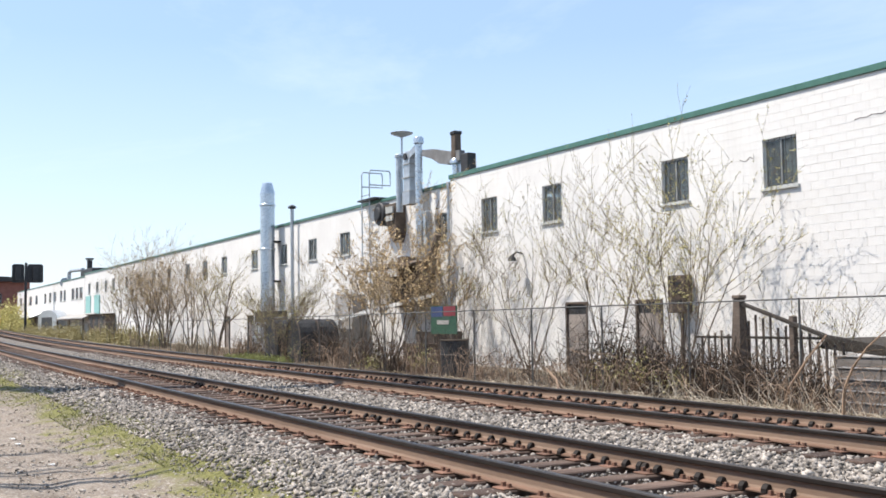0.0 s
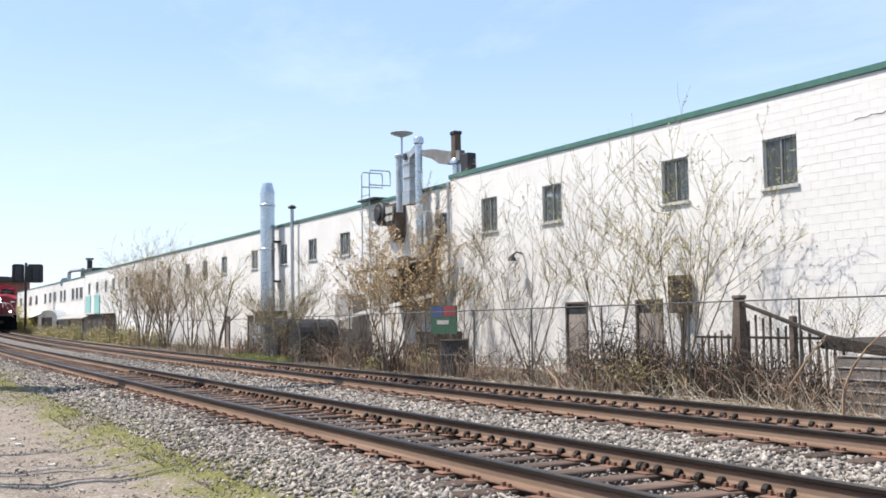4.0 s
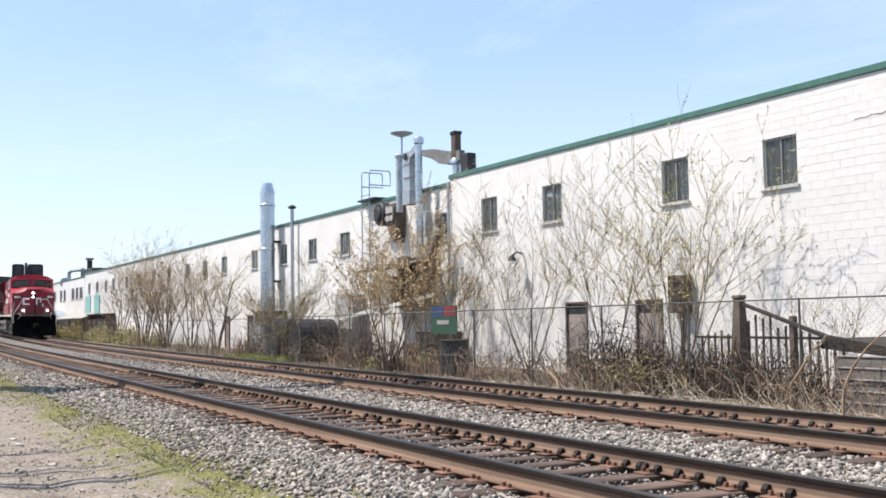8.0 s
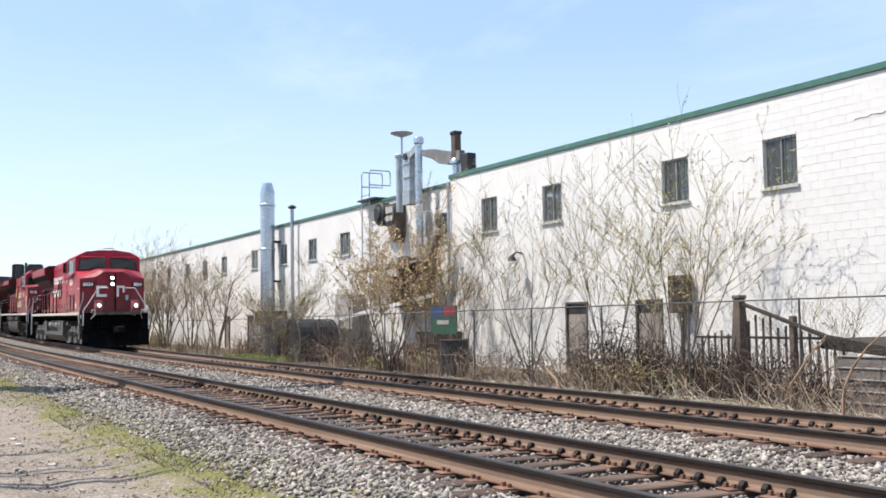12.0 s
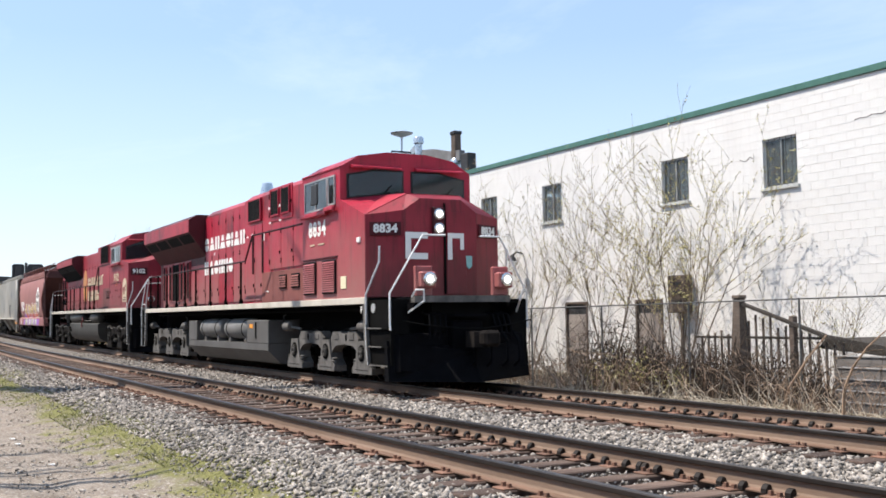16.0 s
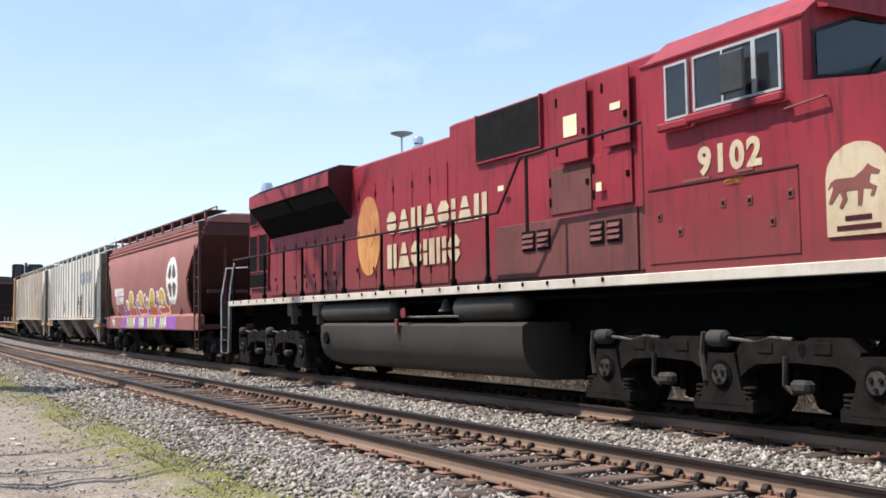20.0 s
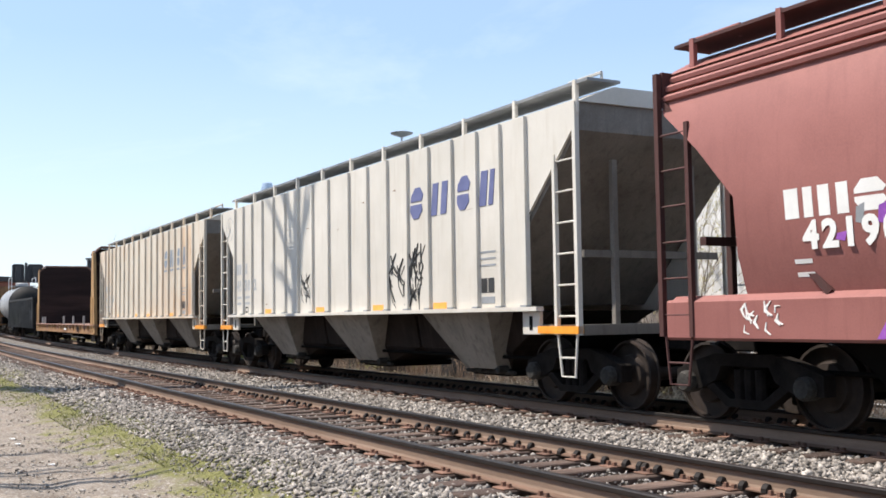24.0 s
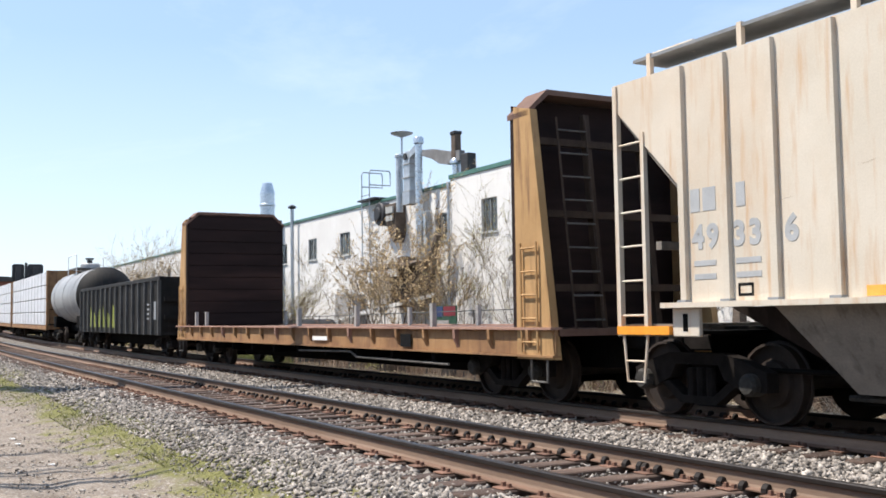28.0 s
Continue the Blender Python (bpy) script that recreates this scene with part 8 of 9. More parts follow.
    # end slope sheets; a darker paint puts their shade into the colour
    for e in (-1, 1):
        g = Geo()
        a, b = e * (H - 0.06), e * (H - 2.4)
        quad = [(a, -1.49, 3.72), (a, 1.49, 3.72), (b, 1.49, 1.42), (b, -1.49, 1.42)]
        g.add(quad + [(p[0] - e * 0.06, p[1], p[2] + 0.05) for p in quad], [(0, 1, 2, 3) if e < 0 else (3, 2, 1, 0), (7, 6, 5, 4) if e < 0 else (4, 5, 6, 7), (0, 4, 5, 1), (1, 5, 6, 2), (2, 6, 7, 3), (3, 7, 4, 0)])
        g.box(min(a, a - e * 0.05), max(a, a - e * 0.05), -1.49, 1.49, 3.72, zt)
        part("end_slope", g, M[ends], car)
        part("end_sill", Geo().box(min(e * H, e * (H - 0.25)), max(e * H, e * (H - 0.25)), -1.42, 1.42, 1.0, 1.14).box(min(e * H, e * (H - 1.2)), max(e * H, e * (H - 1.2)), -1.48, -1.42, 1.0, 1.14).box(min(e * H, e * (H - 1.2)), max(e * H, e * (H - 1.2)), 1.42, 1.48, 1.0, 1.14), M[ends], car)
        for y in (-1.5, 1.5):
            pad = part("jacking_pad", Geo().box(min(e * (H - 0.98), e * (H - 1.42)), max(e * (H - 0.98), e * (H - 1.42)), y - 0.03, y + 0.03, 1.0, zs - 0.045, 0.01), M[mat], car)
            # black plate gives the solid pad a slot's shade
            part("slot", Geo().box(e * (H - 1.2) - 0.04, e * (H - 1.2) + 0.04, y - 0.034, y + 0.034, 1.06, 1.26), M["underblack"], pad)
        for y in (-0.7, 0.7):
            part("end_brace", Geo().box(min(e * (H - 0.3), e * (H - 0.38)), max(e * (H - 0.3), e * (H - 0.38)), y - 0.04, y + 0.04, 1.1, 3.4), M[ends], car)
        part("end_platform", Geo().box(min(e * (H - 0.02), e * (H - 1.3)), max(e * (H - 0.02), e * (H - 1.3)), -1.4, 1.4, 1.02, 1.06), M["underblack"], car)
        part("brake_beam", Geo().box(min(e * (H - 0.35), e * (H - 0.45)), max(e * (H - 0.35), e * (H - 0.45)), -1.2, 1.2, 2.05, 2.15), M[ends], car)
        for y in (-1.53, 1.53):
            x = e * (H - 0.02)
            lm = M[mat] if ribbed else M["oxide_dark"]
            l_ = part("corner_post", Geo().box(min(x, x - e * 0.07), max(x, x - e * 0.07), y - 0.035, y + 0.035, 1.0, 4.1), lm, car)
            part("ladder_stile", Geo().box(min(x - e * 0.5, x - e * 0.56), max(x - e * 0.5, x - e * 0.56), y - 0.03, y + 0.03, 1.0, 3.45), lm, l_)
            for k_ in range(6):
                z = 1.25 + k_ * 0.42
                part("rung", Geo().tube([(x - e * 0.05, y, z), (x - e * 0.55, y, z)], 0.014, 5), M[mat] if ribbed else M["oxide_dark"], l_)
            if ribbed:
                part("orange_strip", Geo().box(min(x, x - e * 0.95), max(x, x - e * 0.95), y - 0.045, y + 0.045, 1.02, 1.12), M["orange"], l_)
            part("foot_step", Geo().tube([(x - e * 0.08, y, 1.0), (x - e * 0.14, y, 0.45), (x - e * 0.44, y, 0.45), (x - e * 0.52, y, 1.0)], 0.018, 5).tube([(x - e * 0.11, y, 0.7), (x - e * 0.48, y, 0.7)], 0.014, 5), M[mat] if ribbed else M["oxide_dark"], l_)
    # discharge bays
    n = 3
    wb = (2 * H - 3.0) / n
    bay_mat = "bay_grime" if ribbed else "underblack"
    for i in range(n):
        c_ = -0.07 + (wb + 0.1) * (i - 1)
        w_, t_ = min(wb / 2, H - 1.3 - abs(c_)), zs - 0.04
        # slope sheets: full depth towards the next bay, steep towards the car's ends
        xl, xr = (c_ - w_ if i else c_ - 0.9), (c_ + w_ if i < n - 1 else c_ + 0.9)
        sec = lambda a, b, y, z: [(a, -y, z), (b, -y, z), (b, y, z), (a, y, z)]
        g = loft(Geo(), sec(c_ - 0.5, c_ + 0.5, 0.62, 0.4), sec(xl, xr, 0.85, 0.72))
        # ribbed cars: these sheets carry painted shade behind the paler chutes
        b_ = part("discharge_bay", loft(g, sec(xl, xr, 0.85, 0.723), sec(c_ - w_, c_ + w_, 0.95, t_)), M["slope_shade" if ribbed else "underblack"], car)
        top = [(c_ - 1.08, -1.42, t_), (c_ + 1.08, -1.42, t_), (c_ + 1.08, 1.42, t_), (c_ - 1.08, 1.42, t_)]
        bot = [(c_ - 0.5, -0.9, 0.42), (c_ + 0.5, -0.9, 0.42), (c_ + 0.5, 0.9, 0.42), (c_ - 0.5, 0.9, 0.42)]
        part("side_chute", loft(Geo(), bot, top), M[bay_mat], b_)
        part("gate", Geo().box(c_ - 0.6, c_ + 0.6, -0.7, 0.7, 0.3, 0.4, 0.01), M["underblack"], b_)
        part("gate_rack", Geo().tube([(c_ - 0.75, -0.72, 0.36), (c_ + 0.75, -0.72, 0.36)], 0.035, 6), M["truck_mid"], b_)
        part("gate_shaft", Geo().lathe([(0.03, -0.2), (0.07, -0.18), (0.07, 0.0), (0.03, 0.02)], (c_ + 0.5, -0.72, 0.42), "y", 10), M["truck_mid"], b_)
    part("centre_sill", Geo().box(-H + 0.3, H - 0.3, -0.3, 0.3, 0.7, 1.1), M["underblack"], car)
    part("brake_pipe", Geo().tube([(-H + 1.5, -0.85, 0.62), (H - 1.5, -0.85, 0.62)], 0.03, 5), M["underblack"], car)
    # roof walk
    zr = 4.42
    for y0_, y1_, yp in ((-1.28, -0.72, -1.26), (0.72, 1.28, 1.26)):
        walk_ = part("running_board", Geo().box(-H + 0.1, H - 0.1, y0_, y1_, zr, zr + 0.04), M["hopper_roof" if ribbed else "oxide_dark"], car)
        for i in range(11):
            x = -H + 0.4 + i * (2 * H - 0.8) / 10
            part("walk_support", Geo().box(x - 0.035, x + 0.035, yp - 0.03, yp + 0.03, zt - 0.06, zr + 0.06), M[mat], walk_)
    for i in range(5):
        x = -H + 1.8 + i * (2 * H - 3.6) / 4
        part("hatch", Geo().box(x - 0.8, x + 0.8, -0.35, 0.35, zt + 0.2, zt + 0.36, 0.04), M[mat], car)
    for e in (-1, 1):
        part("end_hoop", Geo().tube([(e * (H - 0.15), -1.0, zr), (e * (H - 0.15), -1.0, zr + 0.14), (e * (H - 0.9), -1.0, zr + 0.14), (e * (H - 0.9), -1.0, zr)], 0.025, 5), M[mat], car)
        coupler(car, e * (H + 0.55), e)
    ws = []
    for tc in (-H + 0.87, H - 0.87):
        ws += freight_truck(car, tc)
    word(car)
    CARS.append((car, mid, ws, 0.46))
    return car


def tag_strokes(car, cx, cz, w, h, y, n, seed, mat, name="spray_tag"):
    """A scrawl of spray strokes with no letters in it."""
    rnd = random.Random(seed)
    for i in range(n):
        x, z = cx + rnd.uniform(-w, w) * 0.5, cz + rnd.uniform(-h, h) * 0.4
        a = rnd.uniform(0.6, 2.4)
        l_ = rnd.uniform(0.3, 0.6) * h
        t = rnd.uniform(0.008, 0.022)
        d, e = Vector((math.cos(a), math.sin(a))), Vector((-math.sin(a), math.cos(a)))
        pts = [(x + d.x * l_ * k_ + e.x * s_, z + d.y * l_ * k_ + e.y * s_) for k_, s_ in ((-0.5, -t * 0.5), (0, -t + 0.05), (0.5, -t * 0.4), (0.5, t * 0.4), (0, t + 0.05), (-0.5, t * 0.5))]
        part(name, Geo().prism(pts, 1, y - 0.003 - 0.0004 * i, y + 0.002), mat, car)


BARREL_Z, BARREL_W = (1.4, 1.9, 2.5, 3.1, 3.6, 3.8), (1.42, 1.56, 1.6, 1.58, 1.5, 1.42)


def barrel(z):
    return float(np.interp(z, BARREL_Z, BARREL_W))


def cut_band(pts, lo, hi):
    """The part of an outline (x, z) that lies between two heights."""
    for level, keep in ((lo, 1), (hi, -1)):
        out = []
        for (ax, az), (bx, bz) in zip(pts, pts[1:] + pts[:1]):
            a_in, b_in = (az - level) * keep >= 0, (bz - level) * keep >= 0
            if a_in:
                out.append((ax, az))
            if a_in != b_in:
                k = (level - az) / (bz - az)
                out.append((ax + (bx - ax) * k, level))
        pts = out
        if len(pts) < 3:
            return []
    return pts


def decal(car, pts, mat, lift_=0.0, name="spray_shape"):
    """Paint film that follows the barrel side of the hopper, band by band."""
    g = Geo()
    for lo, hi in zip(BARREL_Z, BARREL_Z[1:]):
        band = cut_band(pts, lo, hi)
        if band:
            n = len(band)
            g.add([(x, -(barrel(z) + 0.003 + lift_), z) for x, z in band] + [(x, -(barrel(z) - 0.004), z) for x, z in band],
                  [tuple(range(n)), tuple(range(2 * n - 1, n - 1, -1))] + [(k, n + k, n + (k + 1) % n, (k + 1) % n) for k in range(n)])
    return part(name, g, M[mat], car)


def capsule(x0, z0, x1, z1, r, n=7):
    """Outline of a rounded stroke."""
    a = math.atan2(z1 - z0, x1 - x0)
    return [(x1 + r * math.cos(a - math.pi / 2 + math.pi * k / n), z1 + r * math.sin(a - math.pi / 2 + math.pi * k / n)) for k in range(n + 1)] + \
           [(x0 + r * math.cos(a + math.pi / 2 + math.pi * k / n), z0 + r * math.sin(a + math.pi / 2 + math.pi * k / n)) for k in range(n + 1)]


def oxide_word(car):
    for pts in word_shapes("bmrb", -5.05, -3.42, 2.19, 2.49):
        decal(car, pts, "letter", name="letter_block")
    lettering("421909", 0.37, M["letter"], car, pose(-4.16, -1.574, 2.0, 93.8, 0, 0), spacing=1.26)
    for k in range(4):
        x, z = -5.0 + (k % 2) * 1.35, 1.74 - 0.13 * (k // 2)
        decal(car, [(x, z), (x + 0.22, z), (x + 0.22, z + 0.045), (x, z + 0.045)], "letter", name="text_bar")
    ring = [(4.0 + 0.73 * math.cos(2 * math.pi * k / 28), 2.5 + 0.74 * math.sin(2 * math.pi * k / 28)) for k in range(28)]
    em = decal(car, ring, "letter", 0.0, "round_emblem")
    for k in range(4):
        mid_ = math.pi * (0.25 + 0.5 * k)
        spread = [mid_ - 0.56 + 1.12 * q / 5 for q in range(6)]
        decal(em, [(4.0 + 0.53 * math.cos(a), 2.5 + 0.54 * math.sin(a)) for a in spread] + [(4.0 + 0.17 * math.cos(a), 2.5 + 0.17 * math.sin(a)) for a in spread[::-1]], "emblem_dark", 0.003, "emblem_quarter")
    for k in range(16):
        a = 2 * math.pi * k / 16
        decal(em, capsule(4.0 + 0.62 * math.cos(a), 2.5 + 0.63 * math.sin(a), 4.0 + 0.66 * math.cos(a + 0.06), 2.5 + 0.67 * math.sin(a + 0.06), 0.022, 3), "grey_letter", 0.003, "emblem_dash")
    # painted shapes along the lower side
    rnd = random.Random(17)

    def paint(pts, mat, lift_=0.0):
        decal(car, [(x, 1.41 + (z - 1.41) * 0.79) for x, z in pts], mat, lift_)

    for k in range(8):
        x = -3.95 + k * 0.85
        paint([(x, 1.41), (x + 0.1, 1.75), (x + 0.32, 1.62), (x + 0.5, 2.0 + rnd.uniform(-0.1, 0.2)), (x + 0.72, 1.6), (x + 0.95, 1.85), (x + 0.98, 1.41)], "spray_purple")
    for k, x in enumerate((-2.2, -0.55, 1.1, 2.6)):
        if k % 2 == 0:
            paint(capsule(x - 0.16, 1.78, x + 0.1, 2.24, 0.37), "letter", 0.002)
            paint([(x - 0.56, 1.42), (x + 0.62, 1.42), (x + 0.6, 1.88), (x + 0.2, 1.88), (x - 0.5, 1.72)], "letter", 0.002)
            paint(capsule(x - 0.16, 1.78, x + 0.1, 2.24, 0.3), "spray_gold", 0.004)
            paint([(x - 0.48, 1.47), (x + 0.53, 1.47), (x + 0.52, 1.8), (x + 0.25, 1.8), (x + 0.02, 1.72), (x - 0.12, 1.84), (x - 0.3, 1.74), (x - 0.45, 1.8)], "spray_red", 0.006)
            paint(capsule(x - 0.72, 1.9, x - 0.68, 2.02, 0.2), "letter", 0.0015)
            paint(capsule(x - 0.72, 1.9, x - 0.68, 2.02, 0.12), "spray_gold", 0.0035)
        else:
            top = [(x + 0.47 * math.cos(a), 2.12 + 0.45 * math.sin(a)) for a in [math.pi * q / 9 for q in range(10)]]
            paint([(x - 0.7, 1.62), (x - 0.5, 1.46), (x + 0.75, 1.5), (x + 0.8, 1.78), (x + 0.5, 1.84)] + top + [(x - 0.46, 1.84), (x - 0.72, 1.84)], "letter", 0.002)
            top = [(x + 0.4 * math.cos(a), 2.12 + 0.38 * math.sin(a)) for a in [math.pi * q / 9 for q in range(10)]]
            paint([(x + 0.38, 1.8), (x + 0.4, 2.1)] + top + [(x - 0.4, 1.86), (x, 1.8)], "spray_gold", 0.004)
            paint([(x - 0.62, 1.66), (x - 0.46, 1.53), (x + 0.68, 1.56), (x + 0.7, 1.76), (x + 0.44, 1.8), (x + 0.3, 1.92), (x + 0.16, 1.72), (x - 0.5, 1.77)], "spray_red", 0.006)
            paint([(x - 0.16, 1.9), (x + 0.1, 1.9), (x + 0.02, 2.08), (x - 0.14, 2.06)], "letter", 0.007)
        for q in range(3):
            sx, sz = x + 0.72 + q * 0.16, 1.95 + rnd.uniform(-0.15, 0.3)
            paint([(sx, sz), (sx + 0.13, sz - 0.03), (sx + 0.17, sz + 0.22), (sx + 0.03, sz + 0.26)], "letter", 0.001)
            paint([(sx + 0.04, sz + 0.04), (sx + 0.1, sz + 0.02), (sx + 0.13, sz + 0.18), (sx + 0.05, sz + 0.2)], "spray_purple" if q % 2 else "oxide", 0.003)

    for k in range(26):
        x, z, w_, h_ = rnd.uniform(-4.6, 3.2), rnd.uniform(1.5, 2.3), rnd.uniform(0.05, 0.16), rnd.uniform(0.08, 0.24)
        paint([(x, z), (x + w_, z - 0.03), (x + w_ * 1.4, z + h_), (x + w_ * 0.2, z + h_ * 0.8)], rnd.choice(("letter", "spray_purple", "grey_letter", "spray_purple")), 0.0008)

    def low(pts, mat, lift_):
        part("spray_shape", Geo().prism(pts, 1, -1.543 - lift_, -1.535), M[mat], car)

    low([(-4.05, 1.0), (4.3, 1.0), (4.4, 1.385), (-3.8, 1.385)], "spray_purple", 0.0)
    for a, b in ((-3.1, -1.75), (-1.1, -0.35), (0.3, 1.5), (2.1, 2.9)):
        low([(a, 1.0), (b - 0.1, 1.0), (b, 1.2), (b + 0.12, 1.385), (a + 0.15, 1.385)], "spray_olive", 0.0015)
        for q in range(3):
            sx = a + 0.1 + q * (b - a) * 0.36
            low([(sx, 1.02), (sx + 0.05, 1.02), (sx + 0.16, 1.3), (sx + 0.26, 1.06), (sx + 0.3, 1.06), (sx + 0.2, 1.36), (sx + 0.12, 1.37)], "letter", 0.003)
        low([(b - 0.04, 1.02), (b + 0.14, 1.2), (b + 0.06, 1.22), (b + 0.2, 1.385), (b + 0.1, 1.385), (b - 0.06, 1.18), (b + 0.02, 1.17)], "letter", 0.004)
    tag_strokes(car, -5.45, 1.2, 0.5, 0.3, -1.543, 12, 3, M["letter"])


def pale_word(number, slant, letters, underline, dashes, mat_word, seed, tags):
    def put(car):
        for kind, a, b in letters:
            block_word(car, kind, a, b, 2.94, 3.47, -1.545, M[mat_word], slant)
            if underline:
                part("underline_bar", Geo().box(a - 0.02, b + 0.02, -1.549, -1.538, 2.82, 2.87), M[mat_word], car)
        for x, w_ in ((-6.7, 0.15), (-6.5, 0.2), (-5.99, 0.13)):
            part("letter_block", Geo().box(x, x + w_, -1.545, -1.538, 2.4, 2.66), M["stencil"], car)
        for ch, x in zip(number, (-6.59, -6.36, -5.96, -5.73, -5.24)):
            lettering(ch, 0.36, M["stencil"], car, side_face(x, -1.543, 2.1), "number")
        for i in range(4):
            x, w_ = ((-6.66, 0.34), (-6.02, 0.36))[i % 2]
            part("text_bar", Geo().box(x, x + w_, -1.545, -1.538, 1.79 - 0.15 * (i // 2), 1.85 - 0.15 * (i // 2)), M["stencil"], car)
        part("stencil_box", Geo().box(-6.0, -5.78, -1.543, -1.538, 1.44, 1.47).box(-6.0, -5.78, -1.543, -1.538, 1.55, 1.58).box(-6.0, -5.97, -1.543, -1.538, 1.47, 1.55).box(-5.81, -5.78, -1.543, -1.538, 1.47, 1.55), M["grille"], car)
        for x in (5.53, 5.73):
            part("data_panel", Geo().box(x, x + 0.17, -1.545, -1.538, 1.62, 1.84), M["spray_black"], car)
        part("data_panel", Geo().box(5.53, 5.91, -1.545, -1.538, 1.46, 1.56), M["grey_letter"], car)
        for i in range(3):
            part("text_bar", Geo().box(5.5, 5.95, -1.545, -1.538, 2.22 - i * 0.1, 2.25 - i * 0.1), M["grey_letter"], car)
        for x in dashes:
            part("orange_dash", Geo().box(x, x + 0.46, -1.545, -1.538, 1.4, 1.5), M["dash_yellow"], car)
        if tags:
            ring = [(-7.3 + 0.3 * math.cos(2 * math.pi * k / 20), 3.62 + 0.3 * math.sin(2 * math.pi * k / 20)) for k in range(21)]
            part("chalk_ring", Geo().tube([Vector((x, -1.539, z)) for x, z in ring], 0.008, 4, False), M["stencil"], car)
            tag_strokes(car, -7.28, 3.6, 0.4, 0.32, -1.541, 7, seed + 3, M["stencil"], "chalk_mark")
        scuff = random.Random(seed + 40)
        for k in range(9):
            x, z = -5.6 + k * 1.32 + scuff.uniform(-0.25, 0.25), scuff.uniform(1.6, 3.6)
            part("scuff_mark", Geo().prism([(x, z), (x + scuff.uniform(0.12, 0.26), z + scuff.uniform(-0.03, 0.04)), (x + 0.1, z + 0.016)], 1, -1.5415, -1.538), M["scuff"], car)
        for cx, cz, w_, h_, n in tags:
            tag_strokes(car, cx, cz, w_, h_, -1.542, n, seed, M["spray_black"])
    return put


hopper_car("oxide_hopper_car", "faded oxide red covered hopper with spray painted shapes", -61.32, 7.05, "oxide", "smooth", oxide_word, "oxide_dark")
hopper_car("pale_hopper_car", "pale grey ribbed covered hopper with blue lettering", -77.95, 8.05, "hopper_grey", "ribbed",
           pale_word("49302", 0.14, (("r", 3.15, 3.6), ("m", 3.93, 4.45), ("r", 4.79, 5.18), ("b", 5.5, 5.9)), False, (-4.5, -1.26, 1.58, 3.96), "blue_letter", 5, [(2.95, 1.95, 1.3, 0.95, 40), (-1.8, 1.95, 0.6, 0.62, 20)]), "hopper_end_shade")
cream = hopper_car("cream_hopper_car", "rust streaked cream covered hopper with ribs", -95.65, 8.05, "hopper_tan", "ribbed", pale_word("49336", 0.14, (("r", 3.22, 3.58), ("m", 3.98, 4.42), ("r", 4.88, 5.14), ("b", 5.59, 5.92)), True, (-4.37, -1.17, 0.7, 3.96), "slate_letter", 6, []), "hopper_end_shade")


def rust_panels():
    for a, b, z0, z1 in ((5.5, 6.06, 1.44, 4.06), (6.18, 6.74, 1.44, 4.06)):
        part("rusted_panel", Geo().box(a, b, -1.5435, -1.53, z0, z1), M["rust_run"], cream, "side panel streaked with orange rust")


rust_panels()


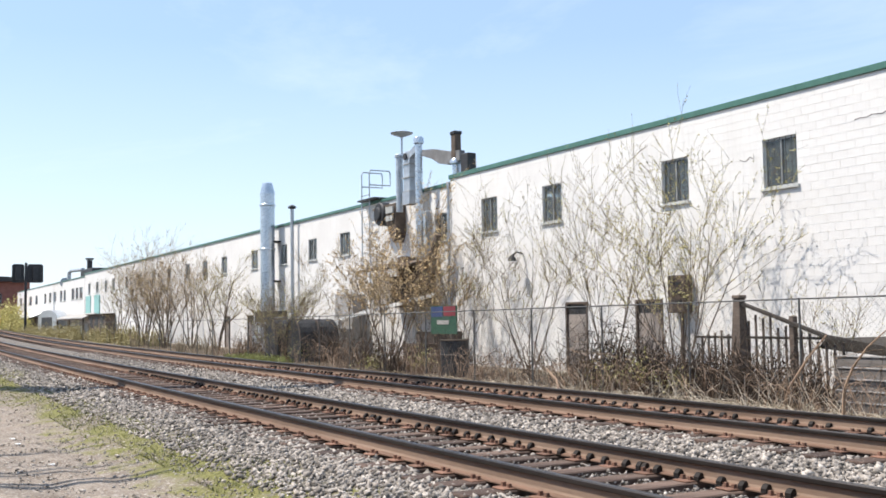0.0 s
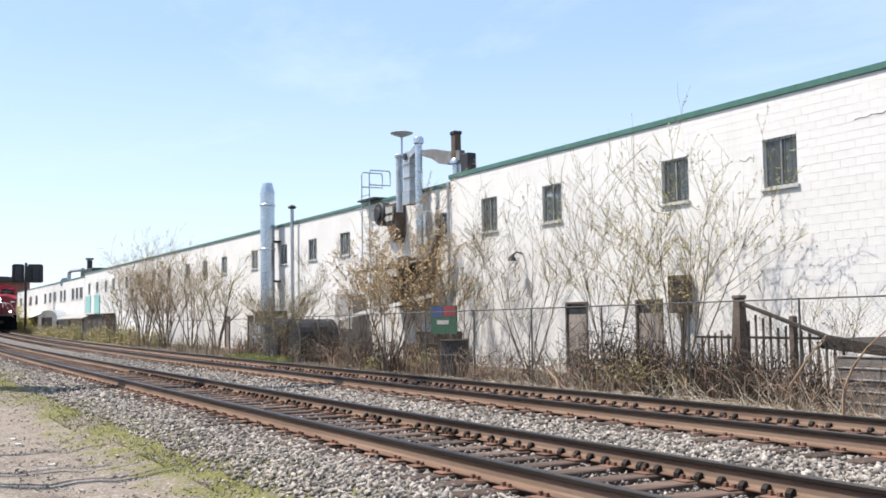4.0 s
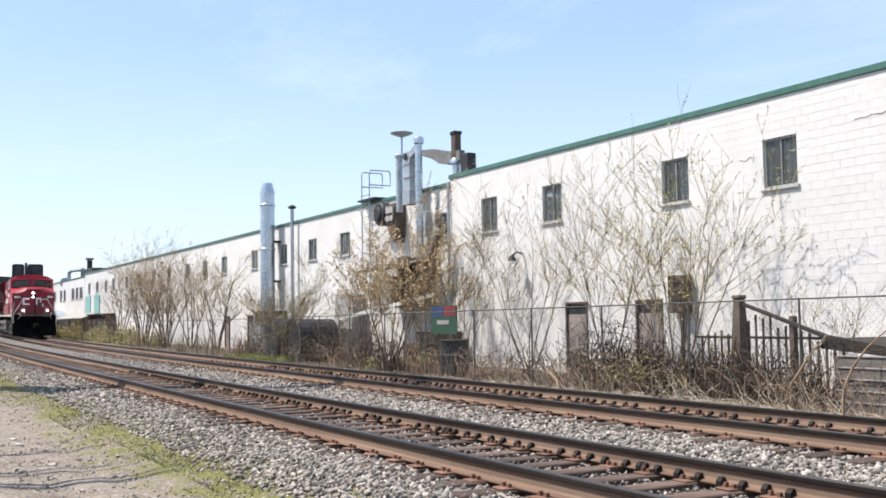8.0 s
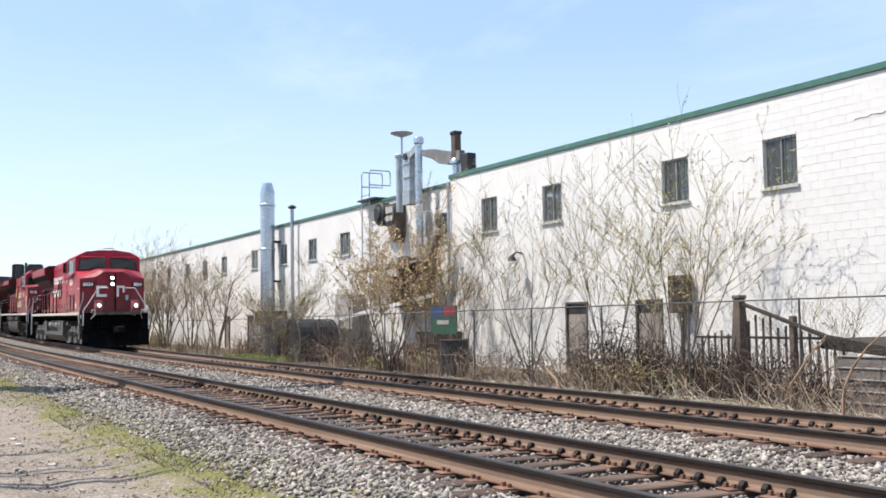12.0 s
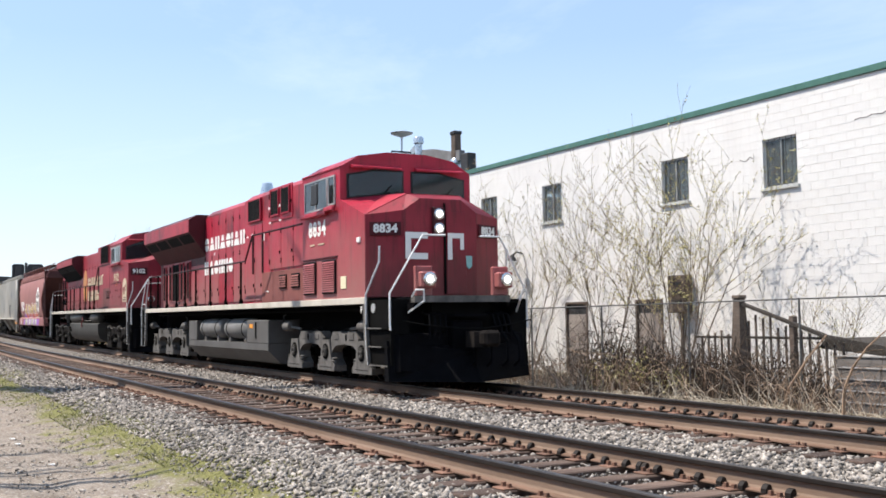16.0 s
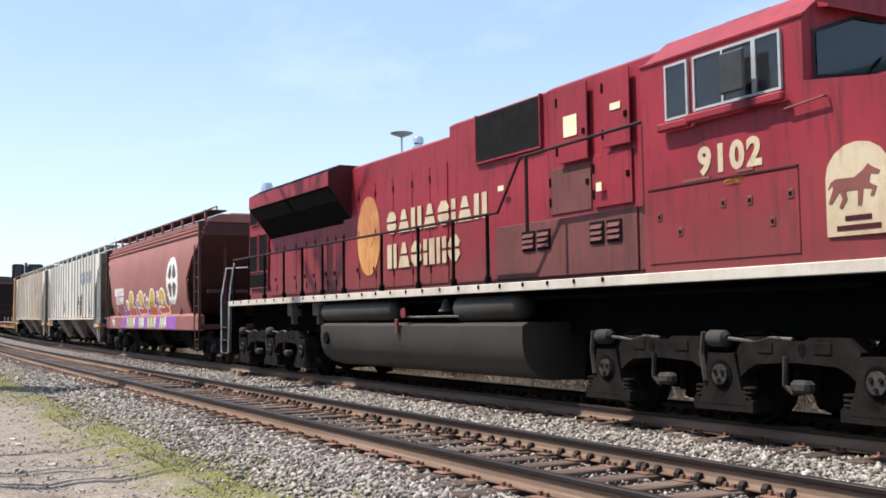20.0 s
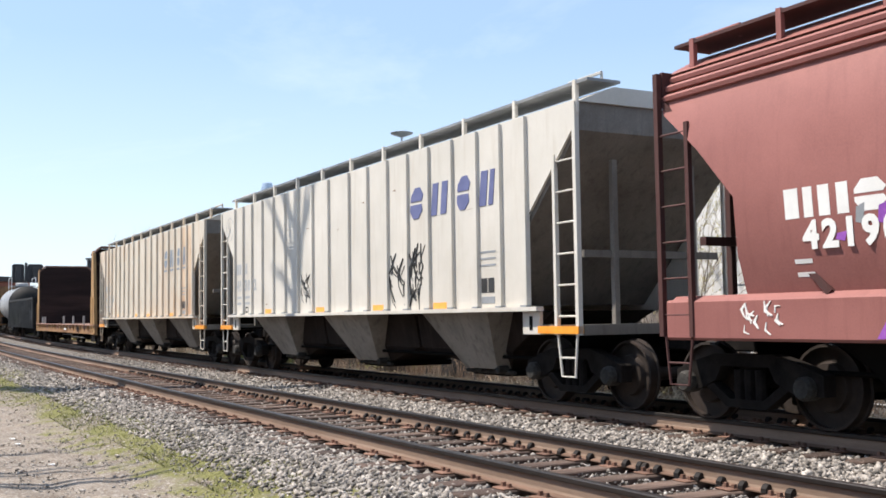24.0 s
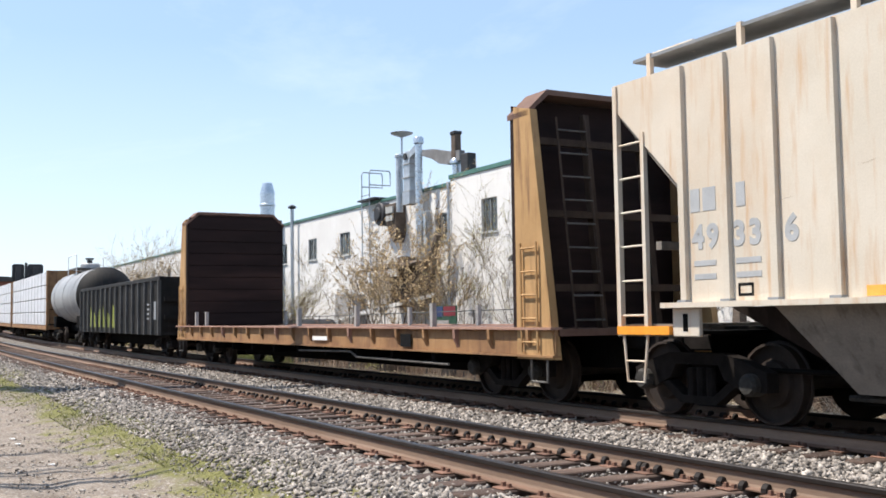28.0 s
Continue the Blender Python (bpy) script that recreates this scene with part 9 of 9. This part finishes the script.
def flat_car():
    c, car = -115.2, thing("bulkhead_flat_car", "empty mustard bulkhead flat car with dark end walls", "flat car", "freight cars")
    H = 10.1
    part("deck", Geo().box(-H, H, -1.42, 1.42, 0.98, 1.08), M["deck_wood"], car)
    for y in (-1.48, 1.48):
        part("side_sill", Geo().box(-H, H, y - 0.02, y + 0.02, 0.72, 1.07, 0.005), M["mustard"], car)
        part("lower_flange", Geo().box(-H, H, y - 0.07, y + 0.07, 0.69, 0.72), M["mustard"], car)
        part("top_flange", Geo().box(-H, H, y - 0.1, y + 0.1, 1.07, 1.105), M["flange"], car)
        for i in range(19):
            x = -H + 0.6 + i * (2 * H - 1.2) / 18
            o_ = math.copysign(1, y)
            part("stake_pocket", Geo().prism([(y + o_ * 0.02, 0.78), (y + o_ * 0.02, 1.07), (y + o_ * 0.1, 1.07), (y + o_ * 0.09, 0.92)], 0, x - 0.035, x + 0.035), M["flange" if i % 4 == 0 else "mustard"], car)
        for i in (1, 2, 9, 12, 15):
            x = -H + 0.6 + i * (2 * H - 1.2) / 18
            part("stake", Geo().box(x - 0.05, x + 0.05, y * 0.93 - 0.04, y * 0.93 + 0.04, 1.08, 1.5), M["plank"], car)
        part("brake_rod", Geo().tube([(0.2, y * 0.98, 0.58), (3.0, y * 0.98, 0.62), (3.3, y * 0.98, 0.52), (7.0, y * 0.98, 0.5)], 0.022, 5), M["truck_grey"], car)
        part("text_bar", Geo().box(1.2, 2.0, y - 0.056, y - 0.05, 0.82, 0.9), M["letter"], car)
        part("data_panel", Geo().box(5.4, 5.8, y - 0.056, y - 0.05, 0.76, 0.98), M["grille"], car)
    # second, deeper box is added to fill the underside with dark like shade
    part("centre_sill", Geo().box(-H + 0.4, H - 0.4, -0.35, 0.35, 0.5, 0.98).box(-6.6, 6.6, -0.5, 0.5, 0.32, 0.6), M["underblack"], car)
    for k_ in range(9):
        part("cross_bearer", Geo().box(-6.4 + k_ * 1.6 - 0.06, -6.4 + k_ * 1.6 + 0.06, -1.42, 1.42, 0.5, 0.98), M["underblack"], car)
    for e in (-1, 1):
        inner = e * (H - 1.05)
        bh = part("bulkhead", Geo().prism([(-1.5, 1.08), (1.5, 1.08), (1.5, 4.2), (1.15, 4.42), (-1.15, 4.42), (-1.5, 4.2)], 0, min(inner, inner + e * 0.12), max(inner, inner + e * 0.12)), M["bulk_wood"], car)
        for i in range(9):
            z = 1.12 + i * 0.36
            part("plank", Geo().box(inner - e * 0.03 - 0.015, inner - e * 0.03 + 0.015, -1.46, 1.46, z, z + 0.345, 0.006), M["bulk_wood"], bh)
        part("cap", Geo().prism([(-1.52, 4.12), (-1.16, 4.44), (1.16, 4.44), (1.52, 4.12), (1.52, 4.2), (1.18, 4.52), (-1.18, 4.52), (-1.52, 4.2)], 0, min(inner - e * 0.05, inner + e * 0.5), max(inner - e * 0.05, inner + e * 0.5)), M["deck_wood"], bh)
        for y in (-1.46, -0.5, 0.5, 1.46):
            # inner braces take a darker brown than the ochre outer posts
            part("brace_post", Geo().prism([(inner + e * 0.12, 0.66), (inner + e * 1.05, 0.66), (inner + e * 0.55, 4.2), (inner + e * 0.12, 4.3)], 1, y - 0.06, y + 0.06) if abs(y) > 1 else
                 Geo().prism([(inner + e * 0.72, 1.0), (inner + e * 0.86, 1.0), (inner + e * 0.5, 4.2), (inner + e * 0.4, 4.2)], 1, y - 0.05, y + 0.05), M["ochre"] if abs(y) > 1 else M["bulk_frame"], bh)
        for z, d in ((2.65, 0.62), (1.6, 0.8), (3.7, 0.48)):
            part("brace_beam", Geo().box(min(inner + e * d, inner + e * (d + 0.1)), max(inner + e * d, inner + e * (d + 0.1)), -1.4, 1.4, z, z + 0.1), M["bulk_frame"], bh)
        for k_ in range(9):
            z = 1.2 + k_ * 0.34
            part("rung", Geo().tube([(inner + e * (0.98 - 0.13 * k_ * 0.34), -1.1, z), (inner + e * (0.98 - 0.13 * k_ * 0.34), -0.6, z)], 0.015, 5), M["truck_grey"], bh)
        for q_ in (-1.1, -0.6):
            part("ladder_stile", Geo().tube([(inner + e * 0.98, q_, 1.08), (inner + e * 0.6, q_, 4.1)], 0.02, 5), M["bulk_frame"], bh)
        lad = part("side_ladder", Geo().tube([(inner + e * 0.3, -1.56, 0.75), (inner + e * 0.3, -1.56, 2.3)], 0.018, 5).tube([(inner + e * 0.7, -1.56, 0.75), (inner + e * 0.7, -1.56, 2.3)], 0.018, 5), M["ochre"], bh)
        for k_ in range(5):
            part("rung", Geo().tube([(inner + e * 0.3, -1.56, 0.9 + k_ * 0.33), (inner + e * 0.7, -1.56, 0.9 + k_ * 0.33)], 0.015, 5), M["ochre"], lad)
        part("foot_step", Geo().tube([(e * (H - 0.2), -1.5, 0.66), (e * (H - 0.2), -1.5, 0.35), (e * (H - 0.6), -1.5, 0.35), (e * (H - 0.6), -1.5, 0.66)], 0.018, 5), M["truck_grey"], car)
        coupler(car, e * (H + 0.5), e)
    ws = []
    for tc in (-8.15, 8.15):
        ws += freight_truck(car, tc)
    CARS.append((car, c, ws, 0.46))


def gondola_car():
    c, car = -135.45, thing("gondola_car", "dull black ribbed gondola with lime spray paint", "gondola car", "freight cars")
    H = 7.85
    part("floor", Geo().box(-H, H, -1.45, 1.45, 0.9, 1.02), M["gondola"], car)
    for y, s_ in ((-1.46, -1), (1.46, 1)):
        part("side_wall", Geo().box(-H, H, y - 0.03, y + 0.03, 0.78, 2.66), M["gondola"], car)
        part("top_chord", Geo().box(-H, H, y - 0.09, y + 0.09, 2.58, 2.72, 0.015), M["gondola"], car)
        for i in range(16):
            x = -H + 0.1 + i * (2 * H - 0.2) / 15
            part("rib", Geo().prism([(x - 0.07, y), (x - 0.05, y + s_ * 0.12), (x + 0.05, y + s_ * 0.12), (x + 0.07, y)], 2, 0.8, 2.6), M["gondola_rib"], car)
    for e in (-1, 1):
        part("end_wall", Geo().box(min(e * H, e * (H - 0.08)), max(e * H, e * (H - 0.08)), -1.43, 1.43, 0.78, 2.7), M["gondola"], car)
        for z in (1.3, 1.9):
            part("end_rib", Geo().box(min(e * H, e * (H + 0.1)), max(e * H, e * (H + 0.1)), -1.4, 1.4, z, z + 0.14), M["gondola"], car)
        coupler(car, e * (H + 0.55), e)
    # deeper second box is an added filler that blocks light below the floor
    part("centre_sill", Geo().box(-H, H, -0.35, 0.35, 0.5, 0.9).box(-5.4, 5.4, -0.6, 0.6, 0.35, 0.9), M["underblack"], car)
    for i in range(14):
        x = -5.5 + i * 0.42
        part("spray_shape", Geo().prism([(x, 1.0), (x + 0.38, 1.0), (x + 0.36, 1.5 + 0.25 * math.sin(i * 1.7)), (x + 0.1, 1.72 + 0.2 * math.cos(i))], 1, -1.497, -1.488), M["spray_lime"], car)
    part("data_panel", Geo().box(6.6, 7.1, -1.496, -1.49, 1.3, 1.9), M["grey_letter"], car)
    for i in range(4):
        part("text_bar", Geo().box(5.75, 6.1, -1.496, -1.49, 1.3 + 0.16 * i, 1.36 + 0.16 * i), M["grey_letter"], car)
    ws = []
    for tc in (-6.6, 6.6):
        ws += freight_truck(car, tc)
    CARS.append((car, c, ws, 0.46))


def tank_car():
    c, car = -150.3, thing("tank_car", "silver grey tank car on a black frame", "tank car", "freight cars")
    H, r = 5.2, 1.38
    prof = [(0.02, -H), (0.7, -H + 0.1), (1.15, -H + 0.35), (r, -H + 0.75), (r, H - 0.75), (1.15, H - 0.35), (0.7, H - 0.1), (0.02, H)]
    part("tank", Geo().lathe(prof, (0, 0, 2.5), "x", 32), M["silver"], car, smooth=True)
    for e in (-1, 1):
        part("tank_head", Geo().lathe([(0.02, e * (H + 0.004)), (0.7, e * (H - 0.096)), (1.15, e * (H - 0.346)), (r + 0.004, e * (H - 0.746))][::e], (0, 0, 2.5), "x", 32), M["gondola"], car, "black tank end", smooth=True)
    for x in (-3.2, 0, 3.2):
        part("strap", Geo().lathe([(r + 0.015, x - 0.05), (r + 0.015, x + 0.05)], (0, 0, 2.5), "x", 32), M["silver"], car)
    part("dome", Geo().lathe([(0.5, 3.8), (0.5, 4.2), (0.42, 4.26)], (0, 0, 0), "z", 18), M["silver"], car)
    part("walkway", Geo().box(-1.4, 1.4, -0.9, 0.9, 3.95, 4.0), M["hopper_roof"], car)
    for x in (-1.4, 1.4):
        for y in (-0.9, 0.9):
            part("rail_post", Geo().tube([(x, y, 3.4), (x, y, 4.65)], 0.025, 5), M["grab"], car)
    for y in (-0.9, 0.9):
        part("rail", Geo().tube([(-1.4, y, 4.65), (1.4, y, 4.65)], 0.022, 5), M["grab"], car)
    part("frame", Geo().box(-H - 0.4, H + 0.4, -0.4, 0.4, 0.7, 1.05), M["underblack"], car)
    for e in (-1, 1):
        part("saddle", Geo().box(min(e * 3.6, e * 4.6), max(e * 3.6, e * 4.6), -1.2, 1.2, 0.9, 1.5, 0.03), M["underblack"], car)
        part("end_rail", Geo().tube([(e * (H + 0.3), -1.3, 1.05), (e * (H + 0.3), -1.3, 1.9), (e * (H + 0.3), 1.3, 1.9), (e * (H + 0.3), 1.3, 1.05)], 0.025, 5), M["underblack"], car)
        part("end_deck", Geo().box(min(e * (H - 0.5), e * (H + 0.4)), max(e * (H - 0.5), e * (H + 0.4)), -1.4, 1.4, 1.0, 1.08), M["underblack"], car)
        coupler(car, e * (H + 0.75), e)
    ws = []
    for tc in (-4.1, 4.1):
        ws += freight_truck(car, tc)
    CARS.append((car, c, ws, 0.46))


def lumber_car(mid, label):
    car = thing("lumber_car", label, "lumber car", "freight cars")
    H = 10.15
    part("deck", Geo().box(-H, H, -1.4, 1.4, 0.75, 0.98), M["mustard"], car)
    part("centre_beam", Geo().box(-H + 0.3, H - 0.3, -0.12, 0.12, 0.98, 4.2), M["mustard"], car)
    for e in (-1, 1):
        part("end_wall", Geo().prism([(-1.4, 0.98), (1.4, 0.98), (1.4, 4.15), (-1.4, 4.15)], 0, min(e * H, e * (H - 0.15)), max(e * H, e * (H - 0.15))), M["mustard"], car)
        for y in (-1.3, 0, 1.3):
            part("end_post", Geo().box(min(e * H, e * (H + 0.12)), max(e * H, e * (H + 0.12)), y - 0.07, y + 0.07, 0.98, 4.15), M["mustard"], car)
        coupler(car, e * (H + 0.5), e)
    for s_ in (-1, 1):
        for i in range(4):
            for j in range(4):
                x0 = -H + 0.25 + i * (2 * H - 0.5) / 4
                part("lumber_pack", Geo().box(x0 + 0.02, x0 + (2 * H - 0.5) / 4 - 0.02, min(s_ * 0.16, s_ * 1.38), max(s_ * 0.16, s_ * 1.38), 1.0 + j * 0.78, 1.0 + j * 0.78 + 0.74, 0.03), M["wrap"], car)
        for i in range(12):
            x = -H + 0.8 + i * (2 * H - 1.6) / 11
            part("strap", Geo().box(x - 0.025, x + 0.025, min(s_ * 1.38, s_ * 1.392), max(s_ * 1.38, s_ * 1.392), 1.0, 4.1), M["hopper_roof"], car)
    part("centre_sill", Geo().box(-H, H, -0.35, 0.35, 0.45, 0.75), M["underblack"], car)
    ws = []
    for tc in (-8.2, 8.2):
        ws += freight_truck(car, tc)
    CARS.append((car, mid, ws, 0.46))


flat_car()
gondola_car()
tank_car()
lumber_car(-166.7, "centre beam car loaded with white wrapped lumber")
lumber_car(-188.1, "white wrapped lumber load on a centre beam car")


def motions():
    """The train rolls along the far track; its wheels turn while it passes."""
    def place(x):
        return Matrix.Translation((x, FAR_LINE + bend(x), rise(x)))

    for car, mid, wheels, r in CARS:
        rows = []
        for i in range(15):
            t = 2.0 * i
            x = mid + travel(t)
            back, fore = place(x - 5).translation, place(x + 5).translation
            d = (fore - back).normalized()
            yaw, tilt = math.atan2(d.y, d.x), -math.asin(d.z)
            rows.append((t, Matrix.Translation((back + fore) / 2) @ Matrix.Rotation(yaw, 4, "Z") @ Matrix.Rotation(tilt, 4, "Y")))
        walk(car, rows)
        t0 = max(0.0, PASS + (-78 - mid) / SPEED)
        t1 = min(28.0, PASS + (12 - mid) / SPEED)
        for w_, p_ in wheels:
            turn = []
            k_, t = 0, t0
            if t0 > 0:
                turn.append((0.0, Matrix.Translation(p_)))
            while t <= t1:
                turn.append((t, Matrix.Translation(p_) @ Matrix.Rotation((travel(t) - travel(t0)) / r, 4, "Y")))
                t += 2 / FPS
            if turn[-1][0] < 27.95:
                turn.append((28.0, turn[-1][1]))
            walk(w_, turn)


lay_blocks()
motions()
